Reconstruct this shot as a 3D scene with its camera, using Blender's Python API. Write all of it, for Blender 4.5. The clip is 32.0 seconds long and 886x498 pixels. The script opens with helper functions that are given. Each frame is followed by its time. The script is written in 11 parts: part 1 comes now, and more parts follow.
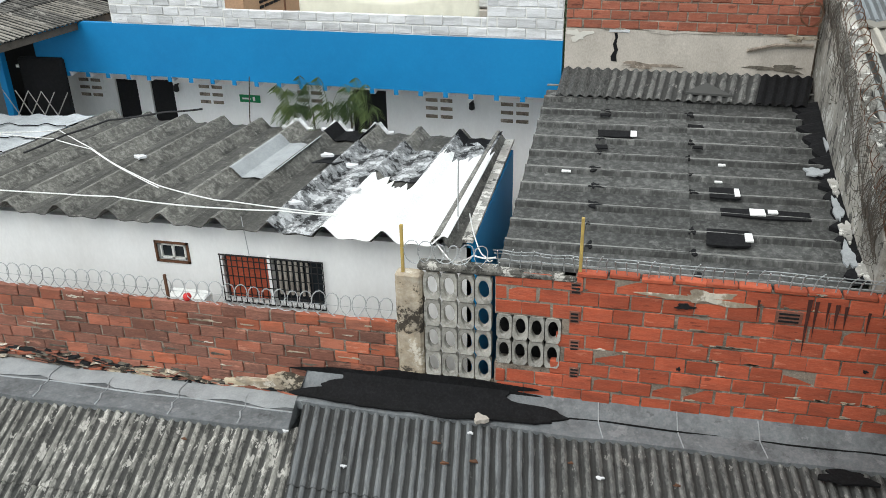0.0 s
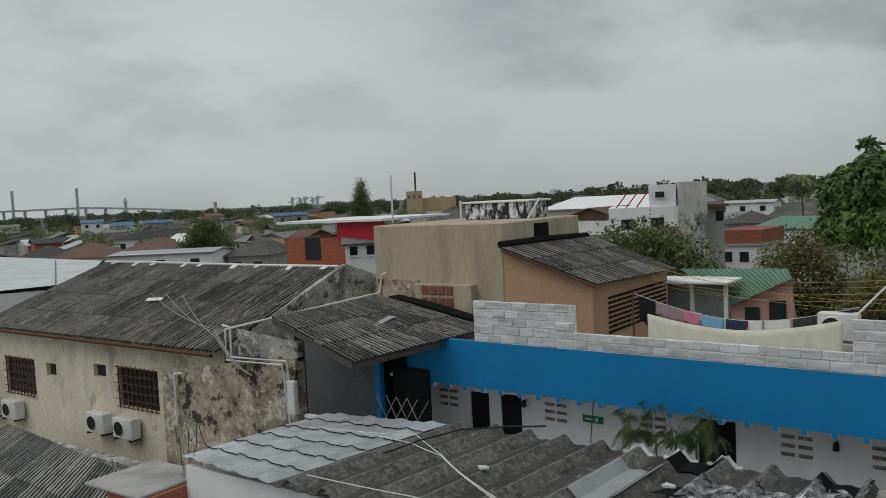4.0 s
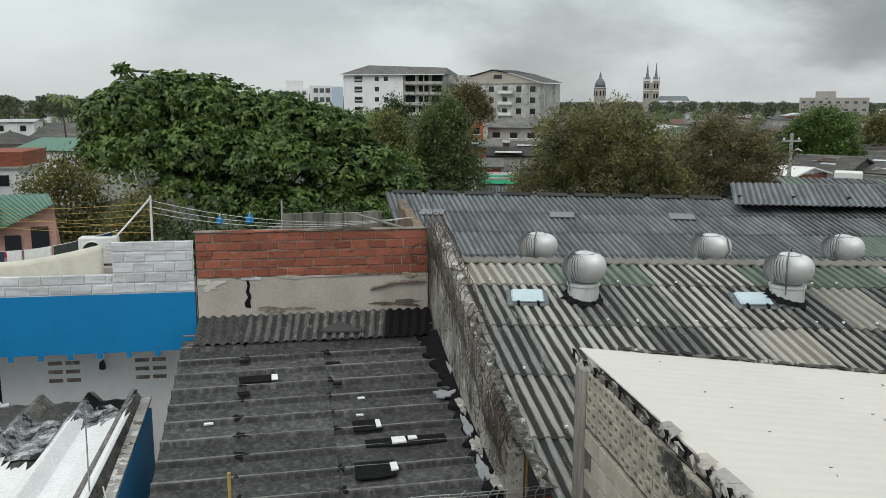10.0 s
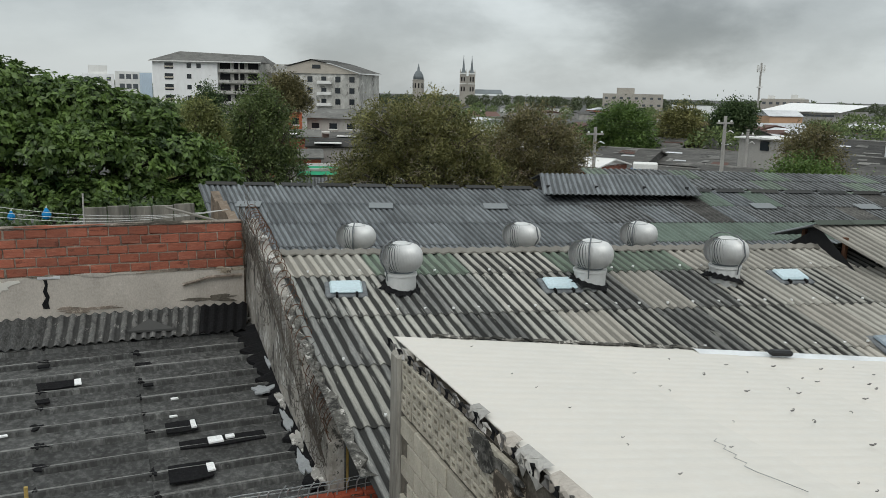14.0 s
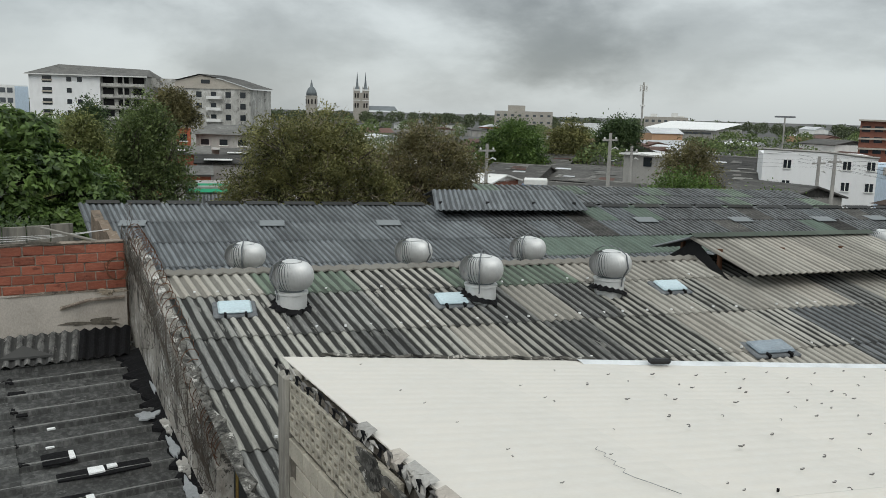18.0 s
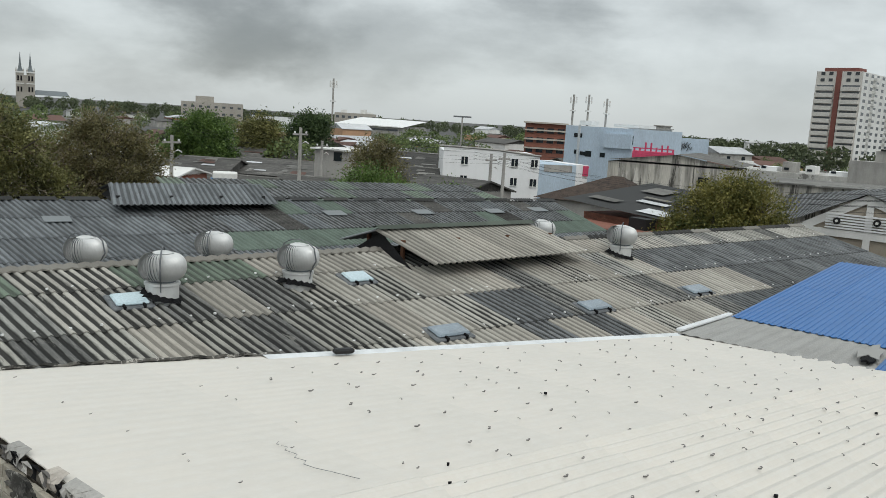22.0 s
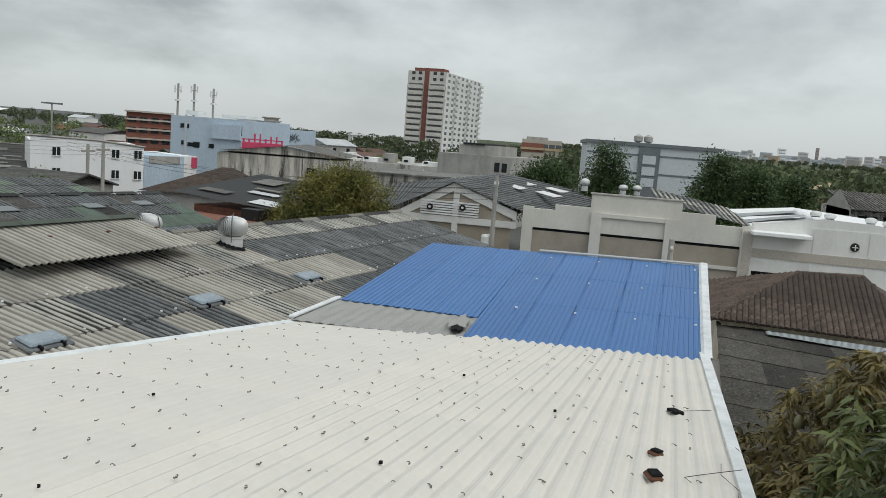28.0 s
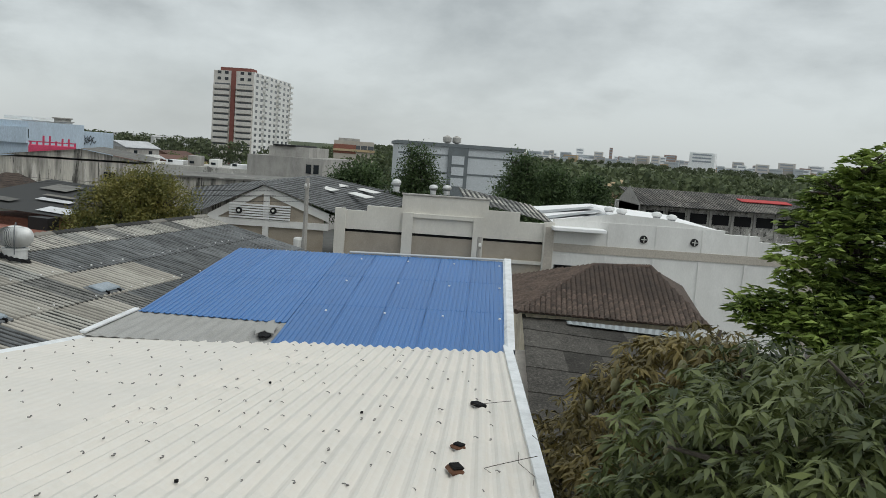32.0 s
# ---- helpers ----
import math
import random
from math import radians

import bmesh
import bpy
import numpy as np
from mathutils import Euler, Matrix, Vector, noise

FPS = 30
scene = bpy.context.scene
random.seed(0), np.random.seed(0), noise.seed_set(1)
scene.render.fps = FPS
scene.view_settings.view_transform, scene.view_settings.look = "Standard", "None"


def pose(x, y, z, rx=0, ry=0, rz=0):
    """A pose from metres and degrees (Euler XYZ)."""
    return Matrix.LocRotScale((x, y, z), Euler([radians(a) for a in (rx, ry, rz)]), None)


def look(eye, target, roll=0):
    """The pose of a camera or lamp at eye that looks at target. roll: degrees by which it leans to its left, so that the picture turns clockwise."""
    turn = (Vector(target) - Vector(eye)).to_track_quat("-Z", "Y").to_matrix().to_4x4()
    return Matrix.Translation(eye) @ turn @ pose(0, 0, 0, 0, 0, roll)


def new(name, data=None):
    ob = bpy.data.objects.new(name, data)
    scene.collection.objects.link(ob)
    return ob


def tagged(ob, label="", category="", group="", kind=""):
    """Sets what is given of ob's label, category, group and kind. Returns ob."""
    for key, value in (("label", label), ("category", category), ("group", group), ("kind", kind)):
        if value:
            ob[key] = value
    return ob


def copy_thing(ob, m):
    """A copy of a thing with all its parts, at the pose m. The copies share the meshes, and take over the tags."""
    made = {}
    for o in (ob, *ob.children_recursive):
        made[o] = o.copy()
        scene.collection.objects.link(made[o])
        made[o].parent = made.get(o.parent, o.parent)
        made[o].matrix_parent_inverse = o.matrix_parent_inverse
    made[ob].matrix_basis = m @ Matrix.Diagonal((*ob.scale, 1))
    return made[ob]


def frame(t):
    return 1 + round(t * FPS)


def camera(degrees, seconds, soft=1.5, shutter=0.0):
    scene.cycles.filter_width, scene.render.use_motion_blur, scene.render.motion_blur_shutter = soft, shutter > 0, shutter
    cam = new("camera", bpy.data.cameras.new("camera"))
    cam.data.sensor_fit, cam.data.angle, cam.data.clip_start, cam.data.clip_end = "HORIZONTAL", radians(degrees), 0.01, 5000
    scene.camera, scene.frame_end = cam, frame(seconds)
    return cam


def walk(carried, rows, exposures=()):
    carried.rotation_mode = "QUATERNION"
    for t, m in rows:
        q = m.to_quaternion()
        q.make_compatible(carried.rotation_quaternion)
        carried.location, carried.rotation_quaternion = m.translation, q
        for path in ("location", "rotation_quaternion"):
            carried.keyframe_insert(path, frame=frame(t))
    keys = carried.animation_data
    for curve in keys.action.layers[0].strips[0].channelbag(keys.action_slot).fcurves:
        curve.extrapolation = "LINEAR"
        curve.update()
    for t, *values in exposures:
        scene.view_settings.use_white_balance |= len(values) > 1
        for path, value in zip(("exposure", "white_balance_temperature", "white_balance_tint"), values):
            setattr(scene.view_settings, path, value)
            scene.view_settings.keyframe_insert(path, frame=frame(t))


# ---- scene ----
cam = camera(55.96, 32.0, soft=0.45)
EYE = 9.5
# seconds, x, y, z above EYE, yaw, pitch, roll
ROWS = [
    (0.0, -0.137, 0.067, -0.082, 12.49, -26.15, 1.04),
    (0.5, -0.129, 0.062, -0.085, 11.30, -25.81, 1.09),
    (1.0, -0.125, 0.056, -0.088, 10.77, -24.66, 1.39),
    (1.5, -0.123, 0.058, -0.079, 10.70, -20.59, 1.64),
    (2.0, -0.132, 0.062, -0.056, 14.12, -14.08, 2.63),
    (2.5, -0.148, 0.054, -0.043, 22.66, -9.09, 2.69),
    (3.0, -0.157, 0.047, -0.037, 31.18, -6.05, 2.79),
    (3.5, -0.152, 0.042, -0.033, 36.11, -4.03, 2.96),
    (5.5, 0.002, 0.058, 0.013, 24.26, -2.17, 1.90),
    (6.0, 0.030, 0.057, 0.030, 15.99, -2.36, 1.49),
    (6.5, 0.045, 0.050, 0.038, 10.74, -2.43, 1.06),
    (7.0, 0.047, 0.047, 0.047, 7.40, -2.45, 0.86),
    (7.5, 0.040, 0.049, 0.052, 5.07, -2.48, 0.69),
    (8.0, 0.035, 0.047, 0.058, 2.09, -2.48, 0.53),
    (8.5, 0.040, 0.044, 0.061, -0.33, -2.84, 0.48),
    (9.0, 0.052, 0.035, 0.069, -4.06, -4.62, 0.34),
    (9.5, 0.055, 0.027, 0.067, -9.18, -7.72, 0.08),
    (10.0, 0.059, 0.019, 0.066, -11.67, -10.14, -0.18),
    (10.5, 0.064, 0.019, 0.067, -14.82, -10.67, -0.74),
    (11.0, 0.069, 0.024, 0.066, -17.05, -10.68, -1.11),
    (11.5, 0.089, 0.016, 0.065, -19.43, -10.65, -1.37),
    (12.0, 0.109, 0.008, 0.066, -19.84, -10.64, -1.34),
    (12.5, 0.121, 0.002, 0.065, -20.97, -10.62, -1.47),
    (13.0, 0.128, -0.001, 0.067, -21.91, -10.61, -1.35),
    (13.5, 0.133, -0.014, 0.068, -22.78, -10.61, -1.38),
    (14.0, 0.135, -0.032, 0.073, -23.81, -10.60, -1.24),
    (14.5, 0.142, -0.044, 0.078, -25.00, -10.62, -1.16),
    (16.5, 0.163, -0.065, 0.087, -29.01, -10.39, -1.61),
    (17.0, 0.164, -0.071, 0.087, -29.56, -9.94, -1.54),
    (17.5, 0.178, -0.084, 0.092, -30.52, -9.79, -1.59),
    (18.0, 0.201, -0.094, 0.090, -30.97, -9.32, -1.58),
    (18.5, 0.203, -0.096, 0.088, -32.04, -9.20, -1.71),
    (19.0, 0.184, -0.093, 0.094, -33.65, -9.21, -1.37),
    (19.5, 0.177, -0.097, 0.093, -38.17, -9.17, -1.95),
    (20.0, 0.198, -0.092, 0.084, -41.47, -9.11, -2.20),
    (20.5, 0.256, -0.105, 0.083, -43.95, -9.06, -2.52),
    (21.0, 0.296, -0.120, 0.077, -46.54, -8.96, -2.73),
    (21.5, 0.320, -0.132, 0.077, -49.93, -8.85, -3.24),
    (22.0, 0.336, -0.146, 0.078, -51.68, -8.79, -3.50),
    (22.5, 0.353, -0.156, 0.077, -52.44, -8.73, -3.61),
    (23.0, 0.385, -0.171, 0.071, -53.45, -8.69, -3.81),
    (23.5, 0.406, -0.179, 0.069, -55.42, -8.61, -3.68),
    (24.0, 0.403, -0.183, 0.071, -58.90, -8.47, -3.59),
    (24.5, 0.395, -0.187, 0.074, -62.36, -8.30, -3.90),
    (25.0, 0.391, -0.189, 0.073, -66.53, -8.10, -4.25),
    (25.5, 0.384, -0.187, 0.069, -68.89, -7.98, -4.17),
    (27.5, 0.398, -0.193, 0.053, -76.18, -7.61, -4.20),
    (28.0, 0.414, -0.217, 0.052, -77.85, -7.53, -4.41),
    (28.5, 0.434, -0.236, 0.056, -79.36, -7.39, -4.64),
    (29.0, 0.451, -0.247, 0.059, -81.12, -7.30, -4.73),
    (29.5, 0.460, -0.255, 0.061, -81.76, -7.25, -4.21),
    (30.0, 0.464, -0.271, 0.069, -83.21, -7.19, -4.01),
    (30.5, 0.466, -0.295, 0.070, -85.13, -7.04, -3.83),
    (31.0, 0.465, -0.325, 0.067, -86.93, -6.83, -3.75),
    (31.5, 0.461, -0.352, 0.068, -88.74, -6.58, -4.00),
    (32.0, 0.455, -0.365, 0.073, -90.60, -6.50, -4.10),
]
EXPOSURES = [(0.0, 0.86), (1.0, 0.8), (1.5, 0.5), (2.0, 0.0), (3.0, -0.31), (3.5, -0.52), (5.5, -0.25), (6.0, -0.2), (7.0, -0.12), (9.0, 0.03), (10.0, 0.12), (11.0, 0.16), (12.0, 0.08), (13.0, 0.06), (17.0, 0.06), (23.0, 0.06), (28.0, 0.0), (32.0, -0.03)]
walk(cam, [(t, pose(x, y, EYE + z, 90 + pitch, roll, yaw)) for t, x, y, z, yaw, pitch, roll in ROWS], [(t, s, 6500, 7.5) for t, s in EXPOSURES])

# ---- world and light ----
world = bpy.data.worlds.new("overcast_sky")
scene.world = world
world.use_nodes = True
wn, wl = world.node_tree.nodes, world.node_tree.links
wn.clear()


def wnode(kind, **kw):
    n = wn.new(kind)
    for k, v in kw.items():
        n.inputs[k.replace("_", " ")].default_value = v
    return n


def wmath(op, a, b=None, clamp=False):
    n = wn.new("ShaderNodeMath")
    n.operation, n.use_clamp = op, clamp
    for i, v in enumerate((a, b)):
        if v is None:
            continue
        if isinstance(v, (int, float)):
            n.inputs[i].default_value = v
        else:
            wl.new(v, n.inputs[i])
    return n.outputs[0]


# bearing, height, half width and half height in degrees, share of light taken
CLOUDS = ((-10.0, 9.6, 9.5, 2.3, 0.29), (11.8, 11.0, 11.5, 3.0, 0.3), (-26.0, 7.5, 7.0, 1.6, 0.12), (-52, 7.0, 18.0, 8.0, -0.22), (27.0, 4.0, 16.0, 6.0, 0.3), (48, 5.0, 17.0, 4.0, 0.25), (62, 10.0, 14.0, 3.0, 0.1), (90, 6.0, 30.0, 7.0, 0.08), (106, 4.2, 9.0, 1.4, 0.1))
w_coord = wn.new("ShaderNodeTexCoord")
w_sep = wn.new("ShaderNodeSeparateXYZ")
wl.new(w_coord.outputs["Generated"], w_sep.inputs[0])
w_up = wmath("MAXIMUM", w_sep.outputs[2], 0.0)
w_comb = wn.new("ShaderNodeCombineXYZ")
wl.new(w_sep.outputs[0], w_comb.inputs[0]), wl.new(w_sep.outputs[1], w_comb.inputs[1])
wl.new(wmath("MULTIPLY", w_sep.outputs[2], 2.3), w_comb.inputs[2])
w_n1 = wnode("ShaderNodeTexNoise", Scale=2.7, Detail=7.0, Roughness=0.5, Distortion=0.25)
wl.new(w_comb.outputs[0], w_n1.inputs["Vector"])
w_n2 = wnode("ShaderNodeTexNoise", Scale=8.5, Detail=7.0, Roughness=0.6)
wl.new(w_comb.outputs[0], w_n2.inputs["Vector"])
w_sum = wmath("ADD", wmath("MULTIPLY", w_n1.outputs[0], 0.8), wmath("MULTIPLY", w_n2.outputs[0], 0.2))
w_ramp = wn.new("ShaderNodeValToRGB")
w_ramp.color_ramp.elements[0].position, w_ramp.color_ramp.elements[0].color = 0.38, (0.428, 0.46, 0.476, 1)
w_ramp.color_ramp.elements[1].position, w_ramp.color_ramp.elements[1].color = 0.58, (0.686, 0.727, 0.743, 1)
w_mid = w_ramp.color_ramp.elements.new(0.47)
w_mid.color = (0.562, 0.597, 0.612, 1)
wl.new(w_sum, w_ramp.inputs[0])
# towards the horizon the cloud base closes to one even grey; towards the zenith it is brighter
w_hor = wn.new("ShaderNodeMix")
w_hor.data_type = "RGBA"
w_hor.inputs[7].default_value = (0.53, 0.56, 0.57, 1)
wl.new(wmath("POWER", wmath("SUBTRACT", 1.0, w_up), 14.0), w_hor.inputs[0])
wl.new(w_ramp.outputs[0], w_hor.inputs[6])
w_sky = wn.new("ShaderNodeTexSky")
w_sky.sky_type, w_sky.sun_disc, w_sky.sun_elevation, w_sky.sun_rotation = "NISHITA", False, radians(51), radians(211)
w_bg1, w_bg2, w_add, w_out = wn.new("ShaderNodeBackground"), wn.new("ShaderNodeBackground"), wn.new("ShaderNodeAddShader"), wn.new("ShaderNodeOutputWorld")


def cloud(az, el, wide, high, depth):
    """The darker base of one cloud: its bearing, height, half sizes in degrees and how much light it takes; its edge frayed by the fine noise."""
    a, e = radians(az), radians(el)
    out = []
    for axis, size in (((math.cos(a), -math.sin(a), 0), wide), ((-math.sin(a) * math.sin(e), -math.cos(a) * math.sin(e), math.cos(e)), high), ((math.sin(a) * math.cos(e), math.cos(a) * math.cos(e), math.sin(e)), 0)):
        n = wn.new("ShaderNodeVectorMath")
        n.operation, n.inputs[1].default_value = "DOT_PRODUCT", axis
        wl.new(w_coord.outputs["Generated"], n.inputs[0])
        out.append(wmath("POWER", wmath("ABSOLUTE", wmath("DIVIDE", n.outputs["Value"], math.sin(radians(size)))), 2.0) if size else wmath("GREATER_THAN", n.outputs["Value"], 0.0))
    q = wmath("ADD", wmath("ADD", out[0], out[1]), wmath("MULTIPLY", wmath("SUBTRACT", w_sum, 0.48), 7.0))
    m = wn.new("ShaderNodeMapRange")
    m.interpolation_type = "SMOOTHSTEP"
    m.inputs[1].default_value, m.inputs[2].default_value, m.inputs[3].default_value, m.inputs[4].default_value = 0.0, 1.5, depth, 0.0
    wl.new(q, m.inputs[0])
    return wmath("SUBTRACT", 1.0, wmath("MULTIPLY", m.outputs[0], out[2]))


w_shade = None
for spec in CLOUDS:
    c = cloud(*spec)
    w_shade = c if w_shade is None else wmath("MULTIPLY", w_shade, c)
w_dim = wn.new("ShaderNodeVectorMath")
w_dim.operation = "SCALE"
wl.new(w_hor.outputs[2], w_dim.inputs[0])
wl.new(w_shade, w_dim.inputs["Scale"])
wl.new(w_dim.outputs[0], w_bg1.inputs[0])
wl.new(wmath("ADD", 0.98, wmath("MULTIPLY", wmath("POWER", w_up, 1.3), 0.5)), w_bg1.inputs[1])
wl.new(w_sky.outputs[0], w_bg2.inputs[0])
w_bg2.inputs[1].default_value = 0.008
wl.new(w_bg1.outputs[0], w_add.inputs[0]), wl.new(w_bg2.outputs[0], w_add.inputs[1]), wl.new(w_add.outputs[0], w_out.inputs[0])

sun = new("sun", bpy.data.lights.new("sun", "SUN"))
sun.data.energy, sun.data.angle, sun.data.color = 0.92, radians(40), (1.0, 0.97, 0.93)
sun.matrix_world = look((0, 0, 60), (25, 41, 0))

# ---- materials ----


def surf(name, base, dark=None, light=None, s1=1.2, s2=14.0, stain=0.6, speck=0.25, rough=0.85, metal=0.0, bump=0.12, rnd=0.0, stretch=(1, 1, 1), coord="Object", rnd_cols=(), spec=0.3, rib=0.0, rib_dark=(0.03, 0.03, 0.029), grain=0.13, fleck=0.0, fleck_s=5.0, fleck_at=0.57):
    """A weathered surface: base colour, stains of a darker one at a large scale, specks of a lighter one at a small scale, shade varied from piece to piece."""
    m = bpy.data.materials.new(name)
    m.use_nodes = True
    nt = m.node_tree
    bsdf = nt.nodes["Principled BSDF"]
    dark = dark or tuple(c * 0.55 for c in base)
    light = light or tuple(min(1, c * 1.35 + 0.02) for c in base)
    tc = nt.nodes.new("ShaderNodeTexCoord")
    mp = nt.nodes.new("ShaderNodeMapping")
    mp.inputs["Scale"].default_value = stretch
    info = nt.nodes.new("ShaderNodeObjectInfo")
    nt.links.new(tc.outputs[coord], mp.inputs[0])
    shift = nt.nodes.new("ShaderNodeVectorMath")
    shift.operation = "MULTIPLY_ADD"
    shift.inputs[1].default_value = (37.0, 53.0, 71.0) if rnd or rnd_cols else (0, 0, 0)
    nt.links.new(info.outputs["Random"], shift.inputs[0])
    nt.links.new(mp.outputs[0], shift.inputs[2])
    n1 = nt.nodes.new("ShaderNodeTexNoise")
    n1.inputs["Scale"].default_value, n1.inputs["Detail"].default_value, n1.inputs["Roughness"].default_value = s1, 6, 0.62
    n2 = nt.nodes.new("ShaderNodeTexNoise")
    n2.inputs["Scale"].default_value, n2.inputs["Detail"].default_value, n2.inputs["Roughness"].default_value = s2, 5, 0.65
    nt.links.new(shift.outputs[0], n1.inputs["Vector"])
    nt.links.new(shift.outputs[0], n2.inputs["Vector"])
    r1 = nt.nodes.new("ShaderNodeMapRange")
    r1.inputs[1].default_value, r1.inputs[2].default_value, r1.inputs[4].default_value = 0.42, 0.68, stain
    nt.links.new(n1.outputs[0], r1.inputs[0])
    r2 = nt.nodes.new("ShaderNodeMapRange")
    r2.inputs[1].default_value, r2.inputs[2].default_value, r2.inputs[4].default_value = 0.45, 0.75, speck
    nt.links.new(n2.outputs[0], r2.inputs[0])

    def mix(fac, a, b, blend="MIX"):
        n = nt.nodes.new("ShaderNodeMix")
        n.data_type, n.blend_type = "RGBA", blend
        for k, v in ((0, fac), (6, a), (7, b)):
            if isinstance(v, tuple):
                n.inputs[k].default_value = (*v, 1)
            elif isinstance(v, (int, float)):
                n.inputs[k].default_value = v
            else:
                nt.links.new(v, n.inputs[k])
        return n.outputs[2]

    start = base
    if rnd_cols:
        ramp = nt.nodes.new("ShaderNodeValToRGB")
        ramp.color_ramp.interpolation = "CONSTANT"
        cols = (base, *rnd_cols)
        while len(ramp.color_ramp.elements) < len(cols):
            ramp.color_ramp.elements.new(0.5)
        for i, c in enumerate(cols):
            ramp.color_ramp.elements[i].position = i / len(cols)
            ramp.color_ramp.elements[i].color = (*c, 1)
        nt.links.new(info.outputs["Random"], ramp.inputs[0])
        start = ramp.outputs[0]
    col = mix(r1.outputs[0], start, dark)
    col = mix(r2.outputs[0], col, light)
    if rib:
        # troughs of the sheet coloured darker, broken up by the grain
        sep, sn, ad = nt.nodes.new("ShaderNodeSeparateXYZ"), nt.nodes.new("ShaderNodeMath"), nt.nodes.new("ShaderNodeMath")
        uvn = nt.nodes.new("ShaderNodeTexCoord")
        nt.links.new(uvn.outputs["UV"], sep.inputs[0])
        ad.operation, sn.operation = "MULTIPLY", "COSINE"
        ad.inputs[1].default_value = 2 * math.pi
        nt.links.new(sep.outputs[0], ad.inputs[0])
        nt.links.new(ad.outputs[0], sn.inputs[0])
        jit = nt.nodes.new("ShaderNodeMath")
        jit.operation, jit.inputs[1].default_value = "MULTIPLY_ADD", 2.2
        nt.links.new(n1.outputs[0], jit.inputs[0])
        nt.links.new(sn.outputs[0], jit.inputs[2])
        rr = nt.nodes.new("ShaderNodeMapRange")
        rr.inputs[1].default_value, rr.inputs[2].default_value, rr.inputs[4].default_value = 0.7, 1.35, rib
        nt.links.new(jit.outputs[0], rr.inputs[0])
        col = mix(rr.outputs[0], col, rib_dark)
    if fleck:
        # sharp-edged flakes of bare pale surface and of black mould
        nf = nt.nodes.new("ShaderNodeTexNoise")
        nf.inputs["Scale"].default_value, nf.inputs["Detail"].default_value, nf.inputs["Roughness"].default_value = fleck_s, 9, 0.72
        nt.links.new(shift.outputs[0], nf.inputs["Vector"])
        for lo, hi, c in ((fleck_at, fleck_at + 0.03, light), (1 - fleck_at, 0.97 - fleck_at, tuple(q * 0.5 for q in dark))):
            rf = nt.nodes.new("ShaderNodeMapRange")
            rf.inputs[1].default_value, rf.inputs[2].default_value, rf.inputs[4].default_value = lo, hi, fleck
            nt.links.new(nf.outputs[0], rf.inputs[0])
            col = mix(rf.outputs[0], col, c)
    if grain:
        n3, g3, h3 = nt.nodes.new("ShaderNodeTexNoise"), nt.nodes.new("ShaderNodeMapRange"), nt.nodes.new("ShaderNodeHueSaturation")
        n3.inputs["Scale"].default_value, n3.inputs["Detail"].default_value, n3.inputs["Roughness"].default_value = s2 * 3.2, 3, 0.7
        nt.links.new(shift.outputs[0], n3.inputs["Vector"])
        g3.inputs[1].default_value, g3.inputs[2].default_value, g3.inputs[3].default_value, g3.inputs[4].default_value = 0.32, 0.68, 1 - grain, 1 + grain
        nt.links.new(n3.outputs[0], g3.inputs[0])
        nt.links.new(g3.outputs[0], h3.inputs["Value"])
        nt.links.new(col, h3.inputs["Color"])
        col = h3.outputs[0]
    if rnd:
        mr = nt.nodes.new("ShaderNodeMapRange")
        mr.inputs[3].default_value, mr.inputs[4].default_value = 1 - rnd, 1 + rnd
        frac = nt.nodes.new("ShaderNodeMath")
        frac.operation = "FRACT"
        mul = nt.nodes.new("ShaderNodeMath")
        mul.operation = "MULTIPLY"
        mul.inputs[1].default_value = 7.31
        nt.links.new(info.outputs["Random"], mul.inputs[0])
        nt.links.new(mul.outputs[0], frac.inputs[0])
        nt.links.new(frac.outputs[0], mr.inputs[0])
        hsv = nt.nodes.new("ShaderNodeHueSaturation")
        nt.links.new(mr.outputs[0], hsv.inputs["Value"])
        nt.links.new(col, hsv.inputs["Color"])
        col = hsv.outputs[0]
    nt.links.new(col, bsdf.inputs["Base Color"])
    bsdf.inputs["Roughness"].default_value = rough
    bsdf.inputs["Metallic"].default_value = metal
    bsdf.inputs["Specular IOR Level"].default_value = spec
    if bump:
        b = nt.nodes.new("ShaderNodeBump")
        b.inputs["Strength"].default_value, b.inputs["Distance"].default_value = bump, 0.02
        nt.links.new(n2.outputs[0], b.inputs["Height"])
        nt.links.new(b.outputs[0], bsdf.inputs["Normal"])
    return m


